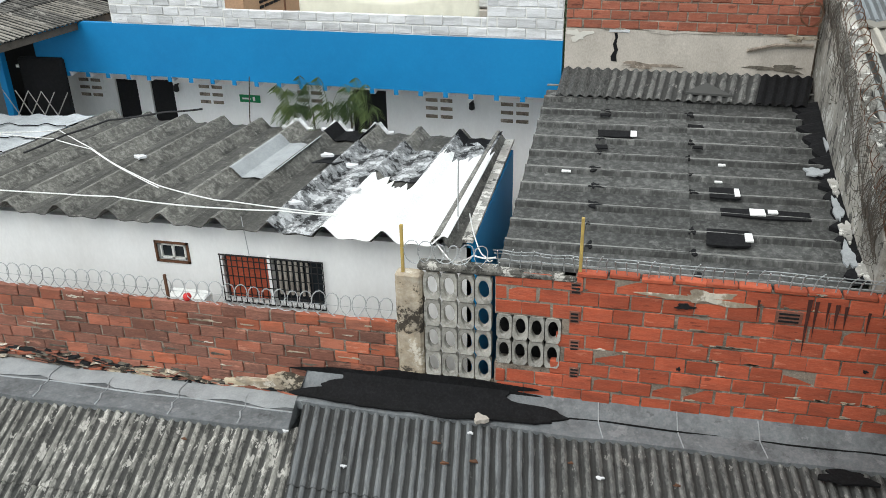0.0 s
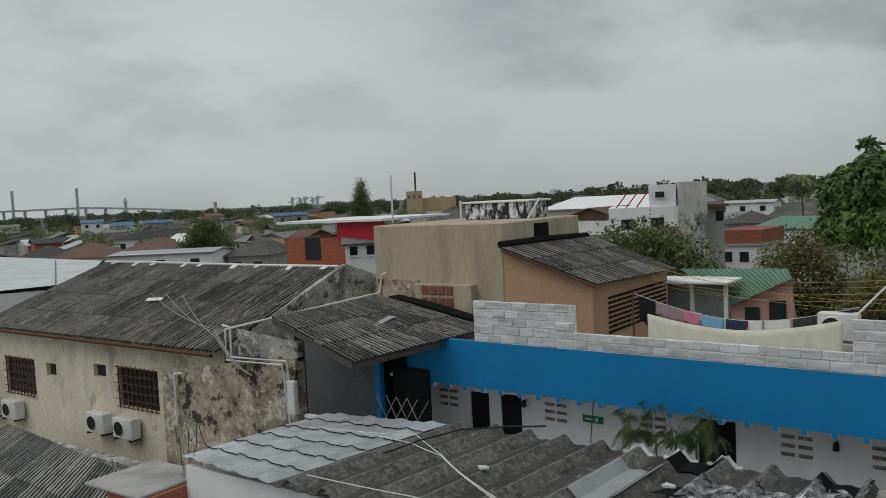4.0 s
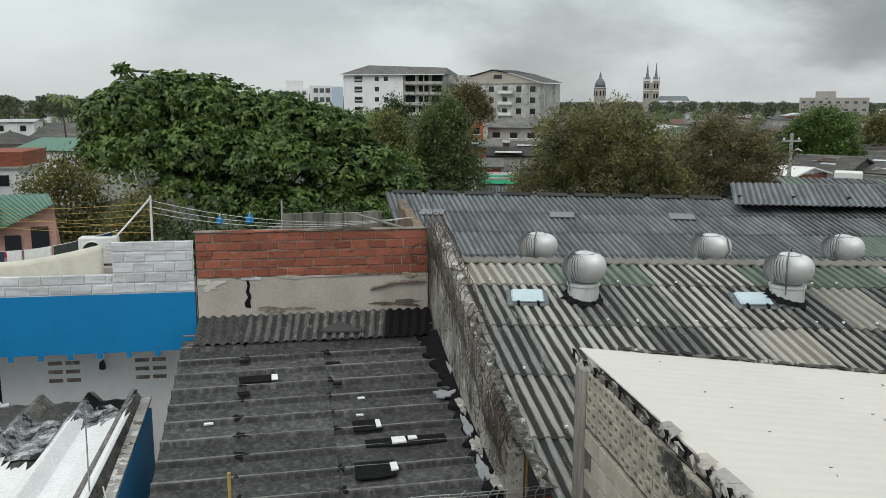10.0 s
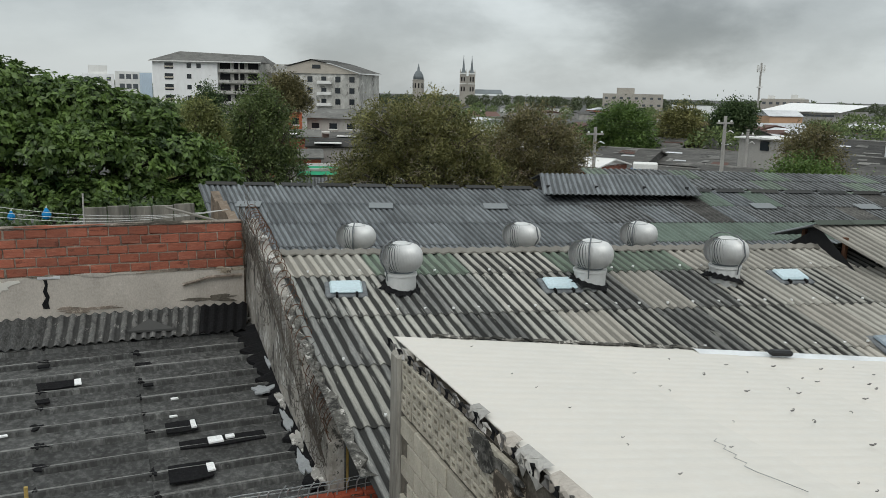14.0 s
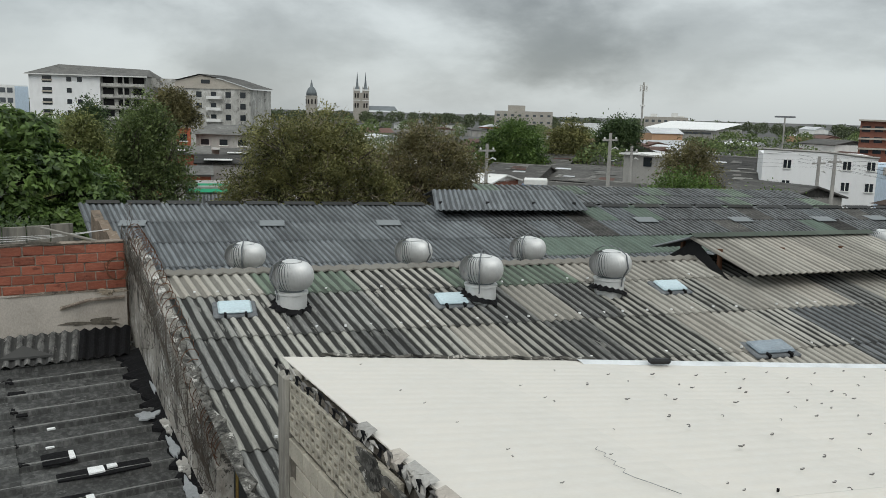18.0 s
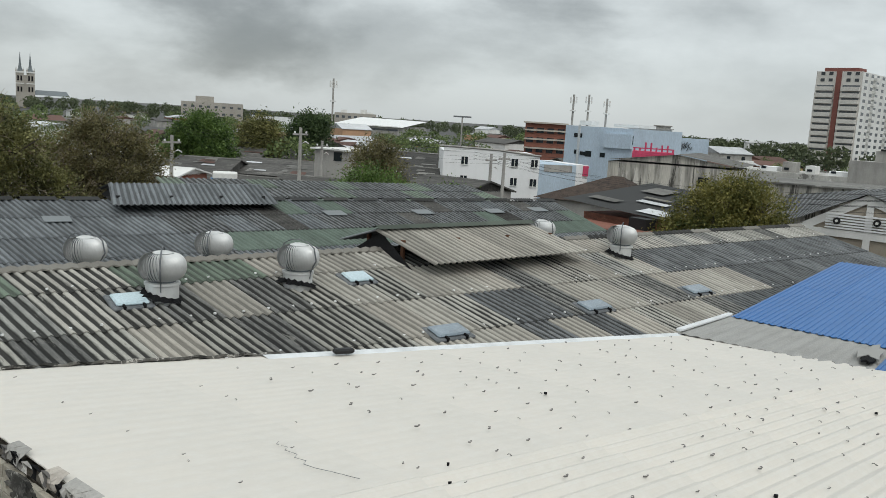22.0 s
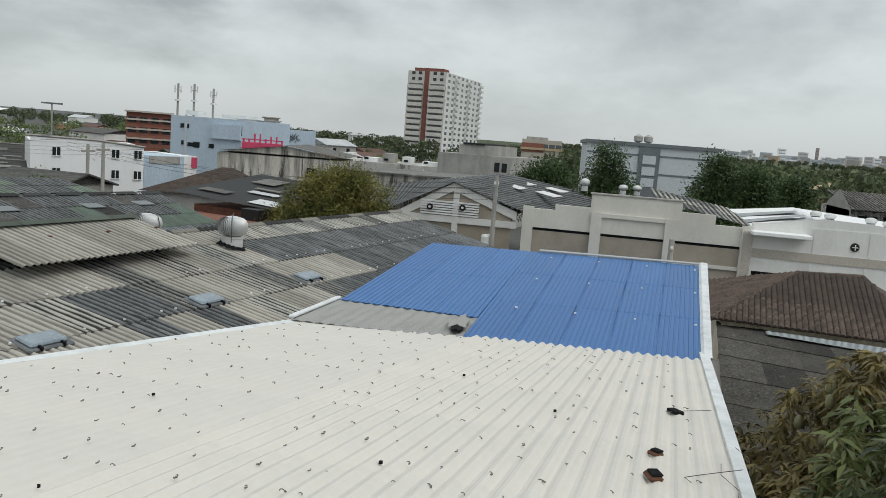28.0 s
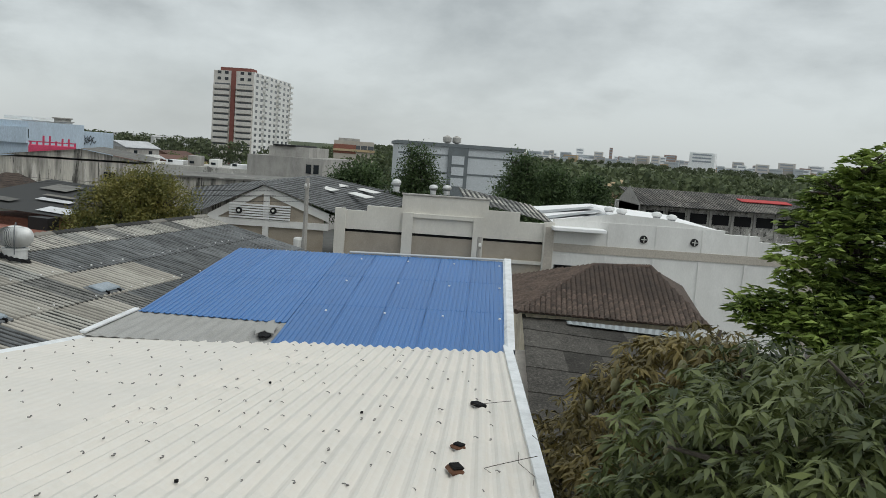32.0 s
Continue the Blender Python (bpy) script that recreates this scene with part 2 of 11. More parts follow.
def leaf_mat(name, a, b, rough=0.5):
    """Leaves whose green varies from leaf to leaf and from clump to clump."""
    m = bpy.data.materials.new(name)
    m.use_nodes = True
    nt = m.node_tree
    bsdf = nt.nodes["Principled BSDF"]
    geo, tc, nz = nt.nodes.new("ShaderNodeNewGeometry"), nt.nodes.new("ShaderNodeTexCoord"), nt.nodes.new("ShaderNodeTexNoise")
    nz.inputs["Scale"].default_value = 0.9
    nt.links.new(tc.outputs["Object"], nz.inputs["Vector"])
    add = nt.nodes.new("ShaderNodeMath")
    add.operation = "MULTIPLY_ADD"
    add.inputs[1].default_value = 0.55
    nt.links.new(geo.outputs["Random Per Island"], add.inputs[0])
    sub = nt.nodes.new("ShaderNodeMath")
    sub.operation = "MULTIPLY_ADD"
    sub.inputs[1].default_value, sub.inputs[2].default_value = 1.6, -0.58
    nt.links.new(nz.outputs[0], sub.inputs[0])
    nt.links.new(sub.outputs[0], add.inputs[2])
    ramp = nt.nodes.new("ShaderNodeValToRGB")
    ramp.color_ramp.elements[0].color, ramp.color_ramp.elements[1].color = (*a, 1), (*b, 1)
    nt.links.new(add.outputs[0], ramp.inputs[0])
    nt.links.new(ramp.outputs[0], bsdf.inputs["Base Color"])
    bsdf.inputs["Roughness"].default_value = rough
    bsdf.inputs["Specular IOR Level"].default_value = 0.35
    # light that shines through the leaf
    tr, mixs = nt.nodes.new("ShaderNodeBsdfTranslucent"), nt.nodes.new("ShaderNodeMixShader")
    mixs.inputs[0].default_value = 0.28
    nt.links.new(ramp.outputs[0], tr.inputs[0])
    nt.links.new(bsdf.outputs[0], mixs.inputs[1])
    nt.links.new(tr.outputs[0], mixs.inputs[2])
    nt.links.new(mixs.outputs[0], nt.nodes["Material Output"].inputs[0])
    return m


def glass_mat(name, tint=(0.02, 0.025, 0.03), rough=0.08):
    m = bpy.data.materials.new(name)
    m.use_nodes = True
    b = m.node_tree.nodes["Principled BSDF"]
    b.inputs["Base Color"].default_value, b.inputs["Roughness"].default_value = (*tint, 1), rough
    return m


UVS = dict(coord="UV")
M_brick_dull = surf("weathered_red_brick", (0.31, 0.098, 0.06), (0.11, 0.045, 0.035), (0.42, 0.19, 0.13), s1=2.2, s2=14, stain=0.5, speck=0.45, rnd=0.2, bump=0.4, stretch=(0.7, 1, 2.5), fleck=0.6, fleck_s=3.0, fleck_at=0.6)
M_brick = surf("red_clay_brick", (0.43, 0.090, 0.044), (0.15, 0.042, 0.028), (0.55, 0.19, 0.115), s1=2.6, s2=18, stain=0.55, speck=0.35, rnd=0.2, bump=0.4, stretch=(0.7, 1, 3.2), fleck=0.6, fleck_s=3.0, fleck_at=0.61)
M_brick_old = surf("weathered_clay_brick", (0.34, 0.11, 0.066), (0.12, 0.06, 0.045), (0.46, 0.21, 0.145), s1=2.2, s2=18, stain=0.7, speck=0.35, rnd=0.22, rnd_cols=((0.20, 0.085, 0.06), (0.37, 0.125, 0.075), (0.24, 0.095, 0.066), (0.43, 0.12, 0.062), (0.17, 0.08, 0.06)), bump=0.35, stretch=(0.7, 1, 3.2), fleck=0.6, fleck_s=2.4, fleck_at=0.59)
M_mortar = surf("cement_mortar", (0.25, 0.205, 0.165), (0.05, 0.042, 0.035), (0.50, 0.43, 0.36), s1=2.2, s2=24, stain=0.85, speck=0.4, bump=0.5, fleck=0.6, fleck_s=5)
M_cement = surf("bare_cement_render", (0.48, 0.435, 0.385), (0.20, 0.175, 0.15), (0.60, 0.55, 0.50), s1=0.9, s2=11, stain=0.5, bump=0.25, stretch=(1, 1, 0.6), fleck=0.35, fleck_s=1.6, fleck_at=0.6)
M_flash = surf("grey_waterproof_coat", (0.15, 0.16, 0.168), (0.06, 0.063, 0.066), (0.30, 0.305, 0.31), s1=1.6, s2=9, stain=0.7, speck=0.4, bump=0.3, rough=0.6, fleck=0.4, fleck_s=2.6, fleck_at=0.6)
M_tar = surf("black_tar_patch", (0.011, 0.011, 0.012), (0.006, 0.006, 0.006), (0.045, 0.045, 0.046), s1=4, s2=22, rough=0.85, spec=0.1, bump=0.5)
M_white_wall = surf("white_painted_render", (0.83, 0.83, 0.83), (0.62, 0.61, 0.60), (0.88, 0.88, 0.88), s1=0.6, s2=6, stain=0.4, speck=0.3, bump=0.1, stretch=(1, 1, 0.5), grain=0.03)
M_white_block = surf("whitewashed_block", (0.66, 0.665, 0.68), (0.26, 0.26, 0.26), (0.78, 0.78, 0.79), s1=2.2, s2=16, stain=0.65, rnd=0.14, bump=0.3, stretch=(0.5, 1, 4), fleck=0.5, fleck_s=3, fleck_at=0.62)
M_blue_wall = surf("blue_painted_wall", (0.004, 0.20, 0.46), (0.004, 0.15, 0.37), (0.012, 0.24, 0.52), s1=0.5, s2=5, stain=0.5, bump=0.05, rough=0.6, grain=0.03)
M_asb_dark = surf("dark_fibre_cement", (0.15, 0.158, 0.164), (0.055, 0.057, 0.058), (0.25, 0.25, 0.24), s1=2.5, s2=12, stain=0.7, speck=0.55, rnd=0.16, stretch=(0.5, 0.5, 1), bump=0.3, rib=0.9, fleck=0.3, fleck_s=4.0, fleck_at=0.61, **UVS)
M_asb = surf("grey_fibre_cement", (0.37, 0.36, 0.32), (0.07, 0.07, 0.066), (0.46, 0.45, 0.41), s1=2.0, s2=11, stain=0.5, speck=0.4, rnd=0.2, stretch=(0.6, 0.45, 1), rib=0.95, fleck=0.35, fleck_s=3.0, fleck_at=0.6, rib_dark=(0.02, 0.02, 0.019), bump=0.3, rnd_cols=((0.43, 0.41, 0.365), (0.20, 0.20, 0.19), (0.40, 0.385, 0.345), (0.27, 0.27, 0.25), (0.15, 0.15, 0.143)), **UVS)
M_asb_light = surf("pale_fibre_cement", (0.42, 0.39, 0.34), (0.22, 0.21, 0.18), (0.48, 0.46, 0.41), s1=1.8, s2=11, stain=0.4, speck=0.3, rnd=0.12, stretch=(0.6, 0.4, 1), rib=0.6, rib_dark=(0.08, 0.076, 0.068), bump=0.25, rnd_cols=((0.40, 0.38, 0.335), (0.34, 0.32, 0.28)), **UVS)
M_asb_green = surf("mossy_green_sheet", (0.17, 0.215, 0.165), (0.07, 0.085, 0.07), (0.28, 0.31, 0.26), s1=1.8, s2=11, stain=0.5, rnd=0.15, stretch=(0.6, 0.4, 1), rib=0.6, **UVS)
M_green_flat = surf("faded_green_flat_sheet", (0.135, 0.175, 0.145), (0.07, 0.085, 0.07), (0.22, 0.25, 0.215), s1=1.2, s2=9, stain=0.55, rnd=0.12, stretch=(0.6, 0.4, 1), rib=0.12, fleck=0.25, fleck_s=3, fleck_at=0.6, **UVS)
M_asb_blue = surf("slate_grey_sheet", (0.17, 0.185, 0.195), (0.05, 0.055, 0.06), (0.32, 0.33, 0.34), s1=1.8, s2=11, stain=0.6, speck=0.4, rnd=0.2, stretch=(0.6, 0.4, 1), rib=0.6, **UVS)
M_canal = surf("old_channel_sheet", (0.125, 0.12, 0.108), (0.03, 0.029, 0.027), (0.34, 0.33, 0.30), s1=2.6, s2=14, stain=0.7, speck=0.7, rnd=0.22, stretch=(1.2, 0.9, 1), bump=0.5, grain=0.22, rib=0.7, rib_dark=(0.04, 0.039, 0.036), fleck=0.4, fleck_s=4.0, fleck_at=0.6, **UVS)
M_canal_patch = surf("patched_channel_sheet", (0.22, 0.225, 0.23), (0.02, 0.02, 0.021), (0.50, 0.505, 0.515), s1=3.2, s2=6, stain=0.9, speck=0.5, stretch=(1.3, 1.0, 1), fleck=0.95, fleck_s=2.4, fleck_at=0.53, bump=0.35, **UVS)
M_white_paint = surf("white_elastomer_paint", (0.675, 0.633, 0.572), (0.54, 0.525, 0.485), (0.71, 0.70, 0.67), s1=0.35, s2=3.0, stain=0.5, speck=0.35, rough=0.55, bump=0.03, stretch=(0.5, 2.0, 1), grain=0.015, **UVS)
M_white_sheet = surf("white_painted_sheet", (0.44, 0.46, 0.475), (0.16, 0.17, 0.18), (0.62, 0.63, 0.64), s1=1.6, s2=9, stain=0.55, rnd=0.14, bump=0.25, fleck=0.35, fleck_s=3, fleck_at=0.6, **UVS)
M_blue_sheet = surf("blue_coated_steel", (0.042, 0.15, 0.38), (0.036, 0.125, 0.32), (0.06, 0.18, 0.43), s1=0.5, s2=4, stain=0.5, rough=0.42, bump=0.03, rnd=0.06, spec=0.4, grain=0.06, **UVS)
M_green_sheet = surf("green_coated_steel", (0.10, 0.22, 0.16), (0.06, 0.13, 0.10), (0.22, 0.33, 0.26), s1=1, s2=6, rnd=0.1, rough=0.5, **UVS)
M_grey_sheet = surf("dull_grey_sheet", (0.34, 0.335, 0.32), (0.22, 0.215, 0.2), (0.42, 0.41, 0.39), s1=1, s2=6, stain=0.5, **UVS)
M_zinc = surf("galvanised_steel", (0.68, 0.68, 0.67), (0.52, 0.52, 0.51), (0.76, 0.76, 0.75), s1=3, s2=20, metal=0.45, rough=0.5, bump=0.05, grain=0.03)
# near-black that stands in for the shade inside openings and hollows
M_dark = surf("shaded_void", (0.012, 0.012, 0.013), rough=0.9, bump=0)
M_black = surf("black_iron", (0.02, 0.02, 0.021), rough=0.55, bump=0.1)
M_rust = surf("rusted_iron", (0.12, 0.055, 0.03), (0.05, 0.03, 0.02), (0.24, 0.12, 0.07), s1=5, s2=30, rough=0.8)
M_wire = surf("dull_wire", (0.52, 0.53, 0.54), metal=0.5, rough=0.55, bump=0)
M_yellow = surf("yellow_weathered_paint", (0.46, 0.33, 0.10), (0.22, 0.15, 0.07), s1=8, s2=30)
M_conc = surf("grey_concrete", (0.40, 0.385, 0.36), (0.17, 0.165, 0.155), (0.46, 0.45, 0.42), s1=0.8, s2=9, stain=0.65, bump=0.25, stretch=(1, 1, 0.4))
M_stain_col = surf("stained_concrete_column", (0.33, 0.31, 0.27), (0.06, 0.055, 0.048), (0.44, 0.42, 0.38), s1=1.6, s2=9, stain=0.8, speck=0.4, bump=0.4, stretch=(2, 2, 0.3))
M_block = surf("raw_cement_block", (0.43, 0.395, 0.325), (0.20, 0.18, 0.145), (0.54, 0.50, 0.43), s1=2.5, s2=20, stain=0.55, speck=0.4, rnd=0.16, bump=0.6, fleck=0.4, fleck_s=6, fleck_at=0.6)
M_joint = surf("dark_joint_and_hollow", (0.12, 0.105, 0.085), (0.03, 0.027, 0.023), (0.30, 0.27, 0.225), s1=3, s2=18, stain=0.7, speck=0.4, bump=0.5)
M_vent_block = surf("old_concrete_breeze_block", (0.36, 0.345, 0.31), (0.10, 0.092, 0.08), (0.58, 0.57, 0.54), s1=4, s2=20, stain=0.7, speck=0.5, rnd=0.12, bump=0.5, fleck=0.4, fleck_s=6, fleck_at=0.6)
M_black_coping = surf("blackened_coping", (0.085, 0.08, 0.07), (0.02, 0.02, 0.018), (0.50, 0.48, 0.44), s1=2.5, s2=10, stain=0.9, speck=0.5, bump=0.6, fleck=0.8, fleck_s=4, fleck_at=0.55)
M_vine_wall = surf("stained_lime_wall", (0.36, 0.335, 0.295), (0.022, 0.022, 0.02), (0.60, 0.585, 0.55), s1=1.5, s2=7, stain=0.95, speck=0.4, bump=0.5, fleck=0.85, fleck_s=3.0, fleck_at=0.56, stretch=(1, 1, 0.6))
M_moss_wall = surf("mossy_lime_wall", (0.46, 0.44, 0.405), (0.022, 0.022, 0.02), (0.66, 0.64, 0.60), s1=1.3, s2=6.5, stain=0.9, speck=0.4, fleck=0.8, fleck_s=2.6, fleck_at=0.55, bump=0.45)
M_moss_fence = surf("mossy_cement_panel", (0.24, 0.225, 0.195), (0.04, 0.042, 0.036), (0.34, 0.32, 0.28), s1=1.6, s2=8, stain=0.85, stretch=(2, 2, 0.25), bump=0.4, fleck=0.4, fleck_s=2, fleck_at=0.6)
M_tan = surf("tan_stained_render", (0.47, 0.395, 0.28), (0.22, 0.185, 0.135), (0.50, 0.44, 0.35), s1=1.5, s2=6, stain=0.6, speck=0.4, stretch=(1, 1, 0.14))
M_peach = surf("peach_render", (0.50, 0.31, 0.19), (0.36, 0.23, 0.15), (0.56, 0.37, 0.25), s1=0.7, s2=6, stain=0.4)
M_pink = surf("pink_render", (0.52, 0.30, 0.25), (0.40, 0.24, 0.2), s1=0.7, s2=6, stain=0.4)
M_cream = surf("cream_peeling_render", (0.72, 0.64, 0.49), (0.24, 0.195, 0.145), (0.82, 0.79, 0.73), s1=0.55, s2=4, stain=0.45, speck=0.5, fleck=0.4, fleck_s=0.9, fleck_at=0.575, bump=0.25, stretch=(1, 1, 0.55))
M_offwhite = surf("offwhite_render", (0.74, 0.735, 0.71), (0.50, 0.49, 0.47), s1=0.5, s2=4, stain=0.5, stretch=(1, 1, 0.5), grain=0.04)
M_ltblue = surf("pale_blue_render", (0.47, 0.56, 0.65), (0.36, 0.43, 0.50), s1=0.3, s2=3, stain=0.4, stretch=(1, 1, 0.3))
M_greycool = surf("cool_grey_cladding", (0.52, 0.55, 0.57), (0.42, 0.45, 0.47), s1=0.15, s2=2, stain=0.4, rough=0.5)
M_asb_brown = surf("brown_black_fibre_cement", (0.165, 0.153, 0.136), (0.04, 0.038, 0.034), (0.36, 0.34, 0.31), s1=2.0, s2=11, stain=0.5, speck=0.5, rnd=0.18, stretch=(0.5, 0.4, 1), rib=1.0, rib_dark=(0.006, 0.006, 0.005), bump=0.4, rnd_cols=((0.17, 0.155, 0.135), (0.075, 0.07, 0.064), (0.22, 0.205, 0.18), (0.12, 0.112, 0.10)), fleck=0.55, fleck_s=2.2, fleck_at=0.59, **UVS)
M_flash_pale = surf("pale_coat", (0.33, 0.345, 0.355), (0.2, 0.21, 0.215), (0.45, 0.46, 0.47), s1=3, s2=20, rough=0.6)
M_low = surf("tarred_flat_sheet", (0.062, 0.058, 0.052), (0.022, 0.021, 0.02), (0.20, 0.185, 0.165), s1=1.2, s2=9, stain=0.6, speck=0.45, rnd=0.35, rough=0.95, spec=0.08, fleck=0.45, fleck_s=3.5, fleck_at=0.61, **UVS)
M_drip = surf("dried_drip", (0.07, 0.025, 0.02), (0.03, 0.015, 0.012), (0.14, 0.05, 0.035), s1=6, s2=30, rough=0.6)
M_pave = surf("street_ground", (0.10, 0.10, 0.095), (0.05, 0.05, 0.048), (0.2, 0.19, 0.17), s1=0.05, s2=0.6, stain=0.7, bump=0.1)
M_tile = surf("old_clay_roof_tile", (0.085, 0.06, 0.047), (0.016, 0.014, 0.013), (0.19, 0.145, 0.12), s1=2, s2=12, stain=0.7, speck=0.5, rnd=0.4, bump=0.4, fleck=0.3, fleck_s=3, fleck_at=0.61)
M_terra = surf("terracotta_roofing", (0.24, 0.10, 0.07), (0.12, 0.06, 0.045), s1=0.6, s2=5, stain=0.6)
M_orange_wall = surf("orange_brick_wall", (0.42, 0.12, 0.06), (0.28, 0.085, 0.05), s1=0.6, s2=5, stain=0.5)
M_asb_lichen = surf("lichened_fibre_cement", (0.20, 0.195, 0.175), (0.05, 0.05, 0.047), (0.50, 0.48, 0.44), s1=1.3, s2=9, stain=0.75, speck=0.6, rnd=0.12, stretch=(0.4, 0.8, 1), bump=0.4, rib=0.85, fleck=0.75, fleck_s=3.2, fleck_at=0.565, **UVS)
M_asb_spot = surf("spotted_fibre_cement", (0.12, 0.12, 0.115), (0.03, 0.03, 0.03), (0.30, 0.29, 0.27), s1=3.2, s2=9, stain=0.8, speck=0.5, rnd=0.12, stretch=(0.4, 0.8, 1), bump=0.35, rib=0.85, fleck=0.6, fleck_s=4.5, fleck_at=0.6, **UVS)
M_asb_black = surf("blackened_fibre_cement", (0.058, 0.058, 0.056), (0.018, 0.018, 0.017), (0.22, 0.22, 0.21), s1=2.2, s2=11, stain=0.7, speck=0.5, rnd=0.2, stretch=(0.6, 1.0, 1), bump=0.4, fleck=0.45, fleck_s=3.5, fleck_at=0.61, **UVS)
M_white_bright = surf("bright_white_paint", (0.80, 0.80, 0.79), (0.6, 0.6, 0.58), s1=1.5, s2=10, stain=0.35, bump=0.1)
M_twig = surf("dry_grey_twig", (0.10, 0.085, 0.07), (0.03, 0.026, 0.022), (0.2, 0.175, 0.15), s1=6, s2=30, bump=0.2)
M_pale_twig = surf("pale_bare_twig", (0.30, 0.255, 0.19), (0.14, 0.115, 0.085), (0.42, 0.37, 0.29), s1=4, s2=20, bump=0)
M_glass_dark = glass_mat("dark_window_glass")
M_skylight = surf("clear_plastic_dome", (0.50, 0.62, 0.66), (0.40, 0.50, 0.54), s1=2, s2=10, rough=0.18, bump=0.02, spec=0.6)
M_skylight_old = surf("dull_plastic_dome", (0.22, 0.27, 0.31), (0.12, 0.15, 0.18), (0.45, 0.48, 0.5), s1=3, s2=9, rough=0.25, bump=0.03, spec=0.6)
M_white_paint2 = surf("thick_white_sealant", (0.72, 0.735, 0.745), (0.42, 0.43, 0.43), (0.80, 0.81, 0.82), s1=2.5, s2=12, stain=0.55, rough=0.6, bump=0.3, grain=0.05, fleck=0.25, fleck_s=4, fleck_at=0.61)
M_rib = surf("rib_highlight", (0.19, 0.19, 0.18), (0.05, 0.05, 0.048), (0.40, 0.39, 0.37), s1=3, s2=20, stain=0.7, speck=0.5, stretch=(0.6, 1, 1), bump=0.3)
M_bolt = surf("grimy_bolt", (0.16, 0.15, 0.14), (0.05, 0.05, 0.05), s1=9, s2=40, rough=0.7)
M_blue_sheet2 = surf("blue_plastic", (0.03, 0.12, 0.26), s1=1, s2=6, rough=0.5)
M_zinc_sheet = surf("pale_zinc_sheet", (0.30, 0.33, 0.34), (0.17, 0.18, 0.19), s1=1, s2=8, rough=0.5, rib=0.4, **UVS)
M_fruit = surf("mango_skin", (0.17, 0.165, 0.085), (0.10, 0.09, 0.05), (0.22, 0.2, 0.12), s1=6, s2=30, rough=0.45, bump=0)
M_ruin = surf("ruined_plaster", (0.42, 0.345, 0.255), (0.055, 0.045, 0.036), (0.64, 0.59, 0.51), s1=1.3, s2=6, stain=0.85, speck=0.5, bump=0.6, fleck=0.9, fleck_s=1.5, fleck_at=0.555)
M_brown_wall = surf("brown_mossy_wall", (0.20, 0.15, 0.11), (0.05, 0.042, 0.034), (0.34, 0.28, 0.22), s1=1.6, s2=8, stain=0.7, speck=0.5, bump=0.5, fleck=0.4, fleck_s=4, fleck_at=0.58)
M_strokes = surf("black_and_white_strokes", (0.03, 0.035, 0.04), (0.02, 0.02, 0.02), (0.8, 0.8, 0.8), s1=2, s2=4.5, stain=0.4, speck=2.2, stretch=(1, 1, 0.5))
M_porch_glass = surf("grey_porch_glass", (0.20, 0.24, 0.24), (0.12, 0.15, 0.15), s1=0.8, s2=4, rough=0.2, bump=0, spec=0.5)
M_red_paint = surf("bright_red_paint", (0.42, 0.015, 0.035), (0.3, 0.012, 0.03), s1=1, s2=6, rough=0.5)
M_ochre = surf("ochre_render", (0.45, 0.34, 0.21), (0.32, 0.25, 0.17), s1=0.2, s2=2, stain=0.4)
# far colours, greyed and paled with the haze of distance mixed in
M_haze = surf("hazed_grey", (0.42, 0.45, 0.47), (0.36, 0.39, 0.41), s1=0.02, s2=0.2, bump=0)
M_haze2 = surf("hazed_white", (0.80, 0.81, 0.81), (0.70, 0.71, 0.72), s1=0.02, s2=0.2, bump=0)
M_haze3 = surf("hazed_ochre", (0.55, 0.52, 0.49), (0.48, 0.46, 0.44), s1=0.02, s2=0.2, bump=0)
M_haze5 = surf("hazed_brick", (0.34, 0.25, 0.21), (0.28, 0.21, 0.18), s1=0.02, s2=0.2, bump=0)
M_haze4 = surf("hazed_glazing", (0.32, 0.35, 0.38), (0.28, 0.3, 0.33), s1=0.02, s2=0.2, bump=0)
M_stone = surf("church_stone", (0.38, 0.355, 0.315), (0.24, 0.22, 0.195), s1=0.15, s2=0.8, stain=0.5)
M_stain = surf("blotched_render", (0.46, 0.45, 0.42), (0.15, 0.145, 0.135), (0.64, 0.63, 0.60), s1=0.28, s2=1.2, stain=0.7, speck=0.5, stretch=(1, 1, 0.6), fleck=0.7, fleck_s=0.35, fleck_at=0.56)
M_stain2 = surf("rain_stained_concrete", (0.56, 0.53, 0.47), (0.05, 0.048, 0.044), (0.66, 0.63, 0.58), s1=0.9, s2=2.6, stain=0.95, stretch=(1.6, 1.6, 0.14), fleck=0.8, fleck_s=0.8, fleck_at=0.57)
M_brick_flat = surf("brick_red_render", (0.25, 0.105, 0.075), (0.17, 0.075, 0.055), s1=0.3, s2=2)
M_pinkred = surf("hot_pink_paint", (0.55, 0.07, 0.14), (0.4, 0.05, 0.1), s1=0.6, s2=4)
M_tower = surf("tan_tower_render", (0.60, 0.575, 0.535), (0.5, 0.475, 0.44), s1=0.1, s2=1)
M_red_dull = surf("dull_red_render", (0.22, 0.085, 0.07), (0.16, 0.065, 0.055), s1=0.1, s2=1)
M_glass_grey = glass_mat("grey_window_glass", (0.09, 0.10, 0.11), 0.2)
M_slate = surf("slate_grey_cladding", (0.16, 0.18, 0.19), (0.12, 0.135, 0.14), s1=0.3, s2=3, rough=0.6)
M_beige_brick = surf("beige_brick_infill", (0.36, 0.315, 0.255), (0.24, 0.205, 0.165), (0.46, 0.41, 0.34), s1=0.8, s2=7, stain=0.5, bump=0.2)
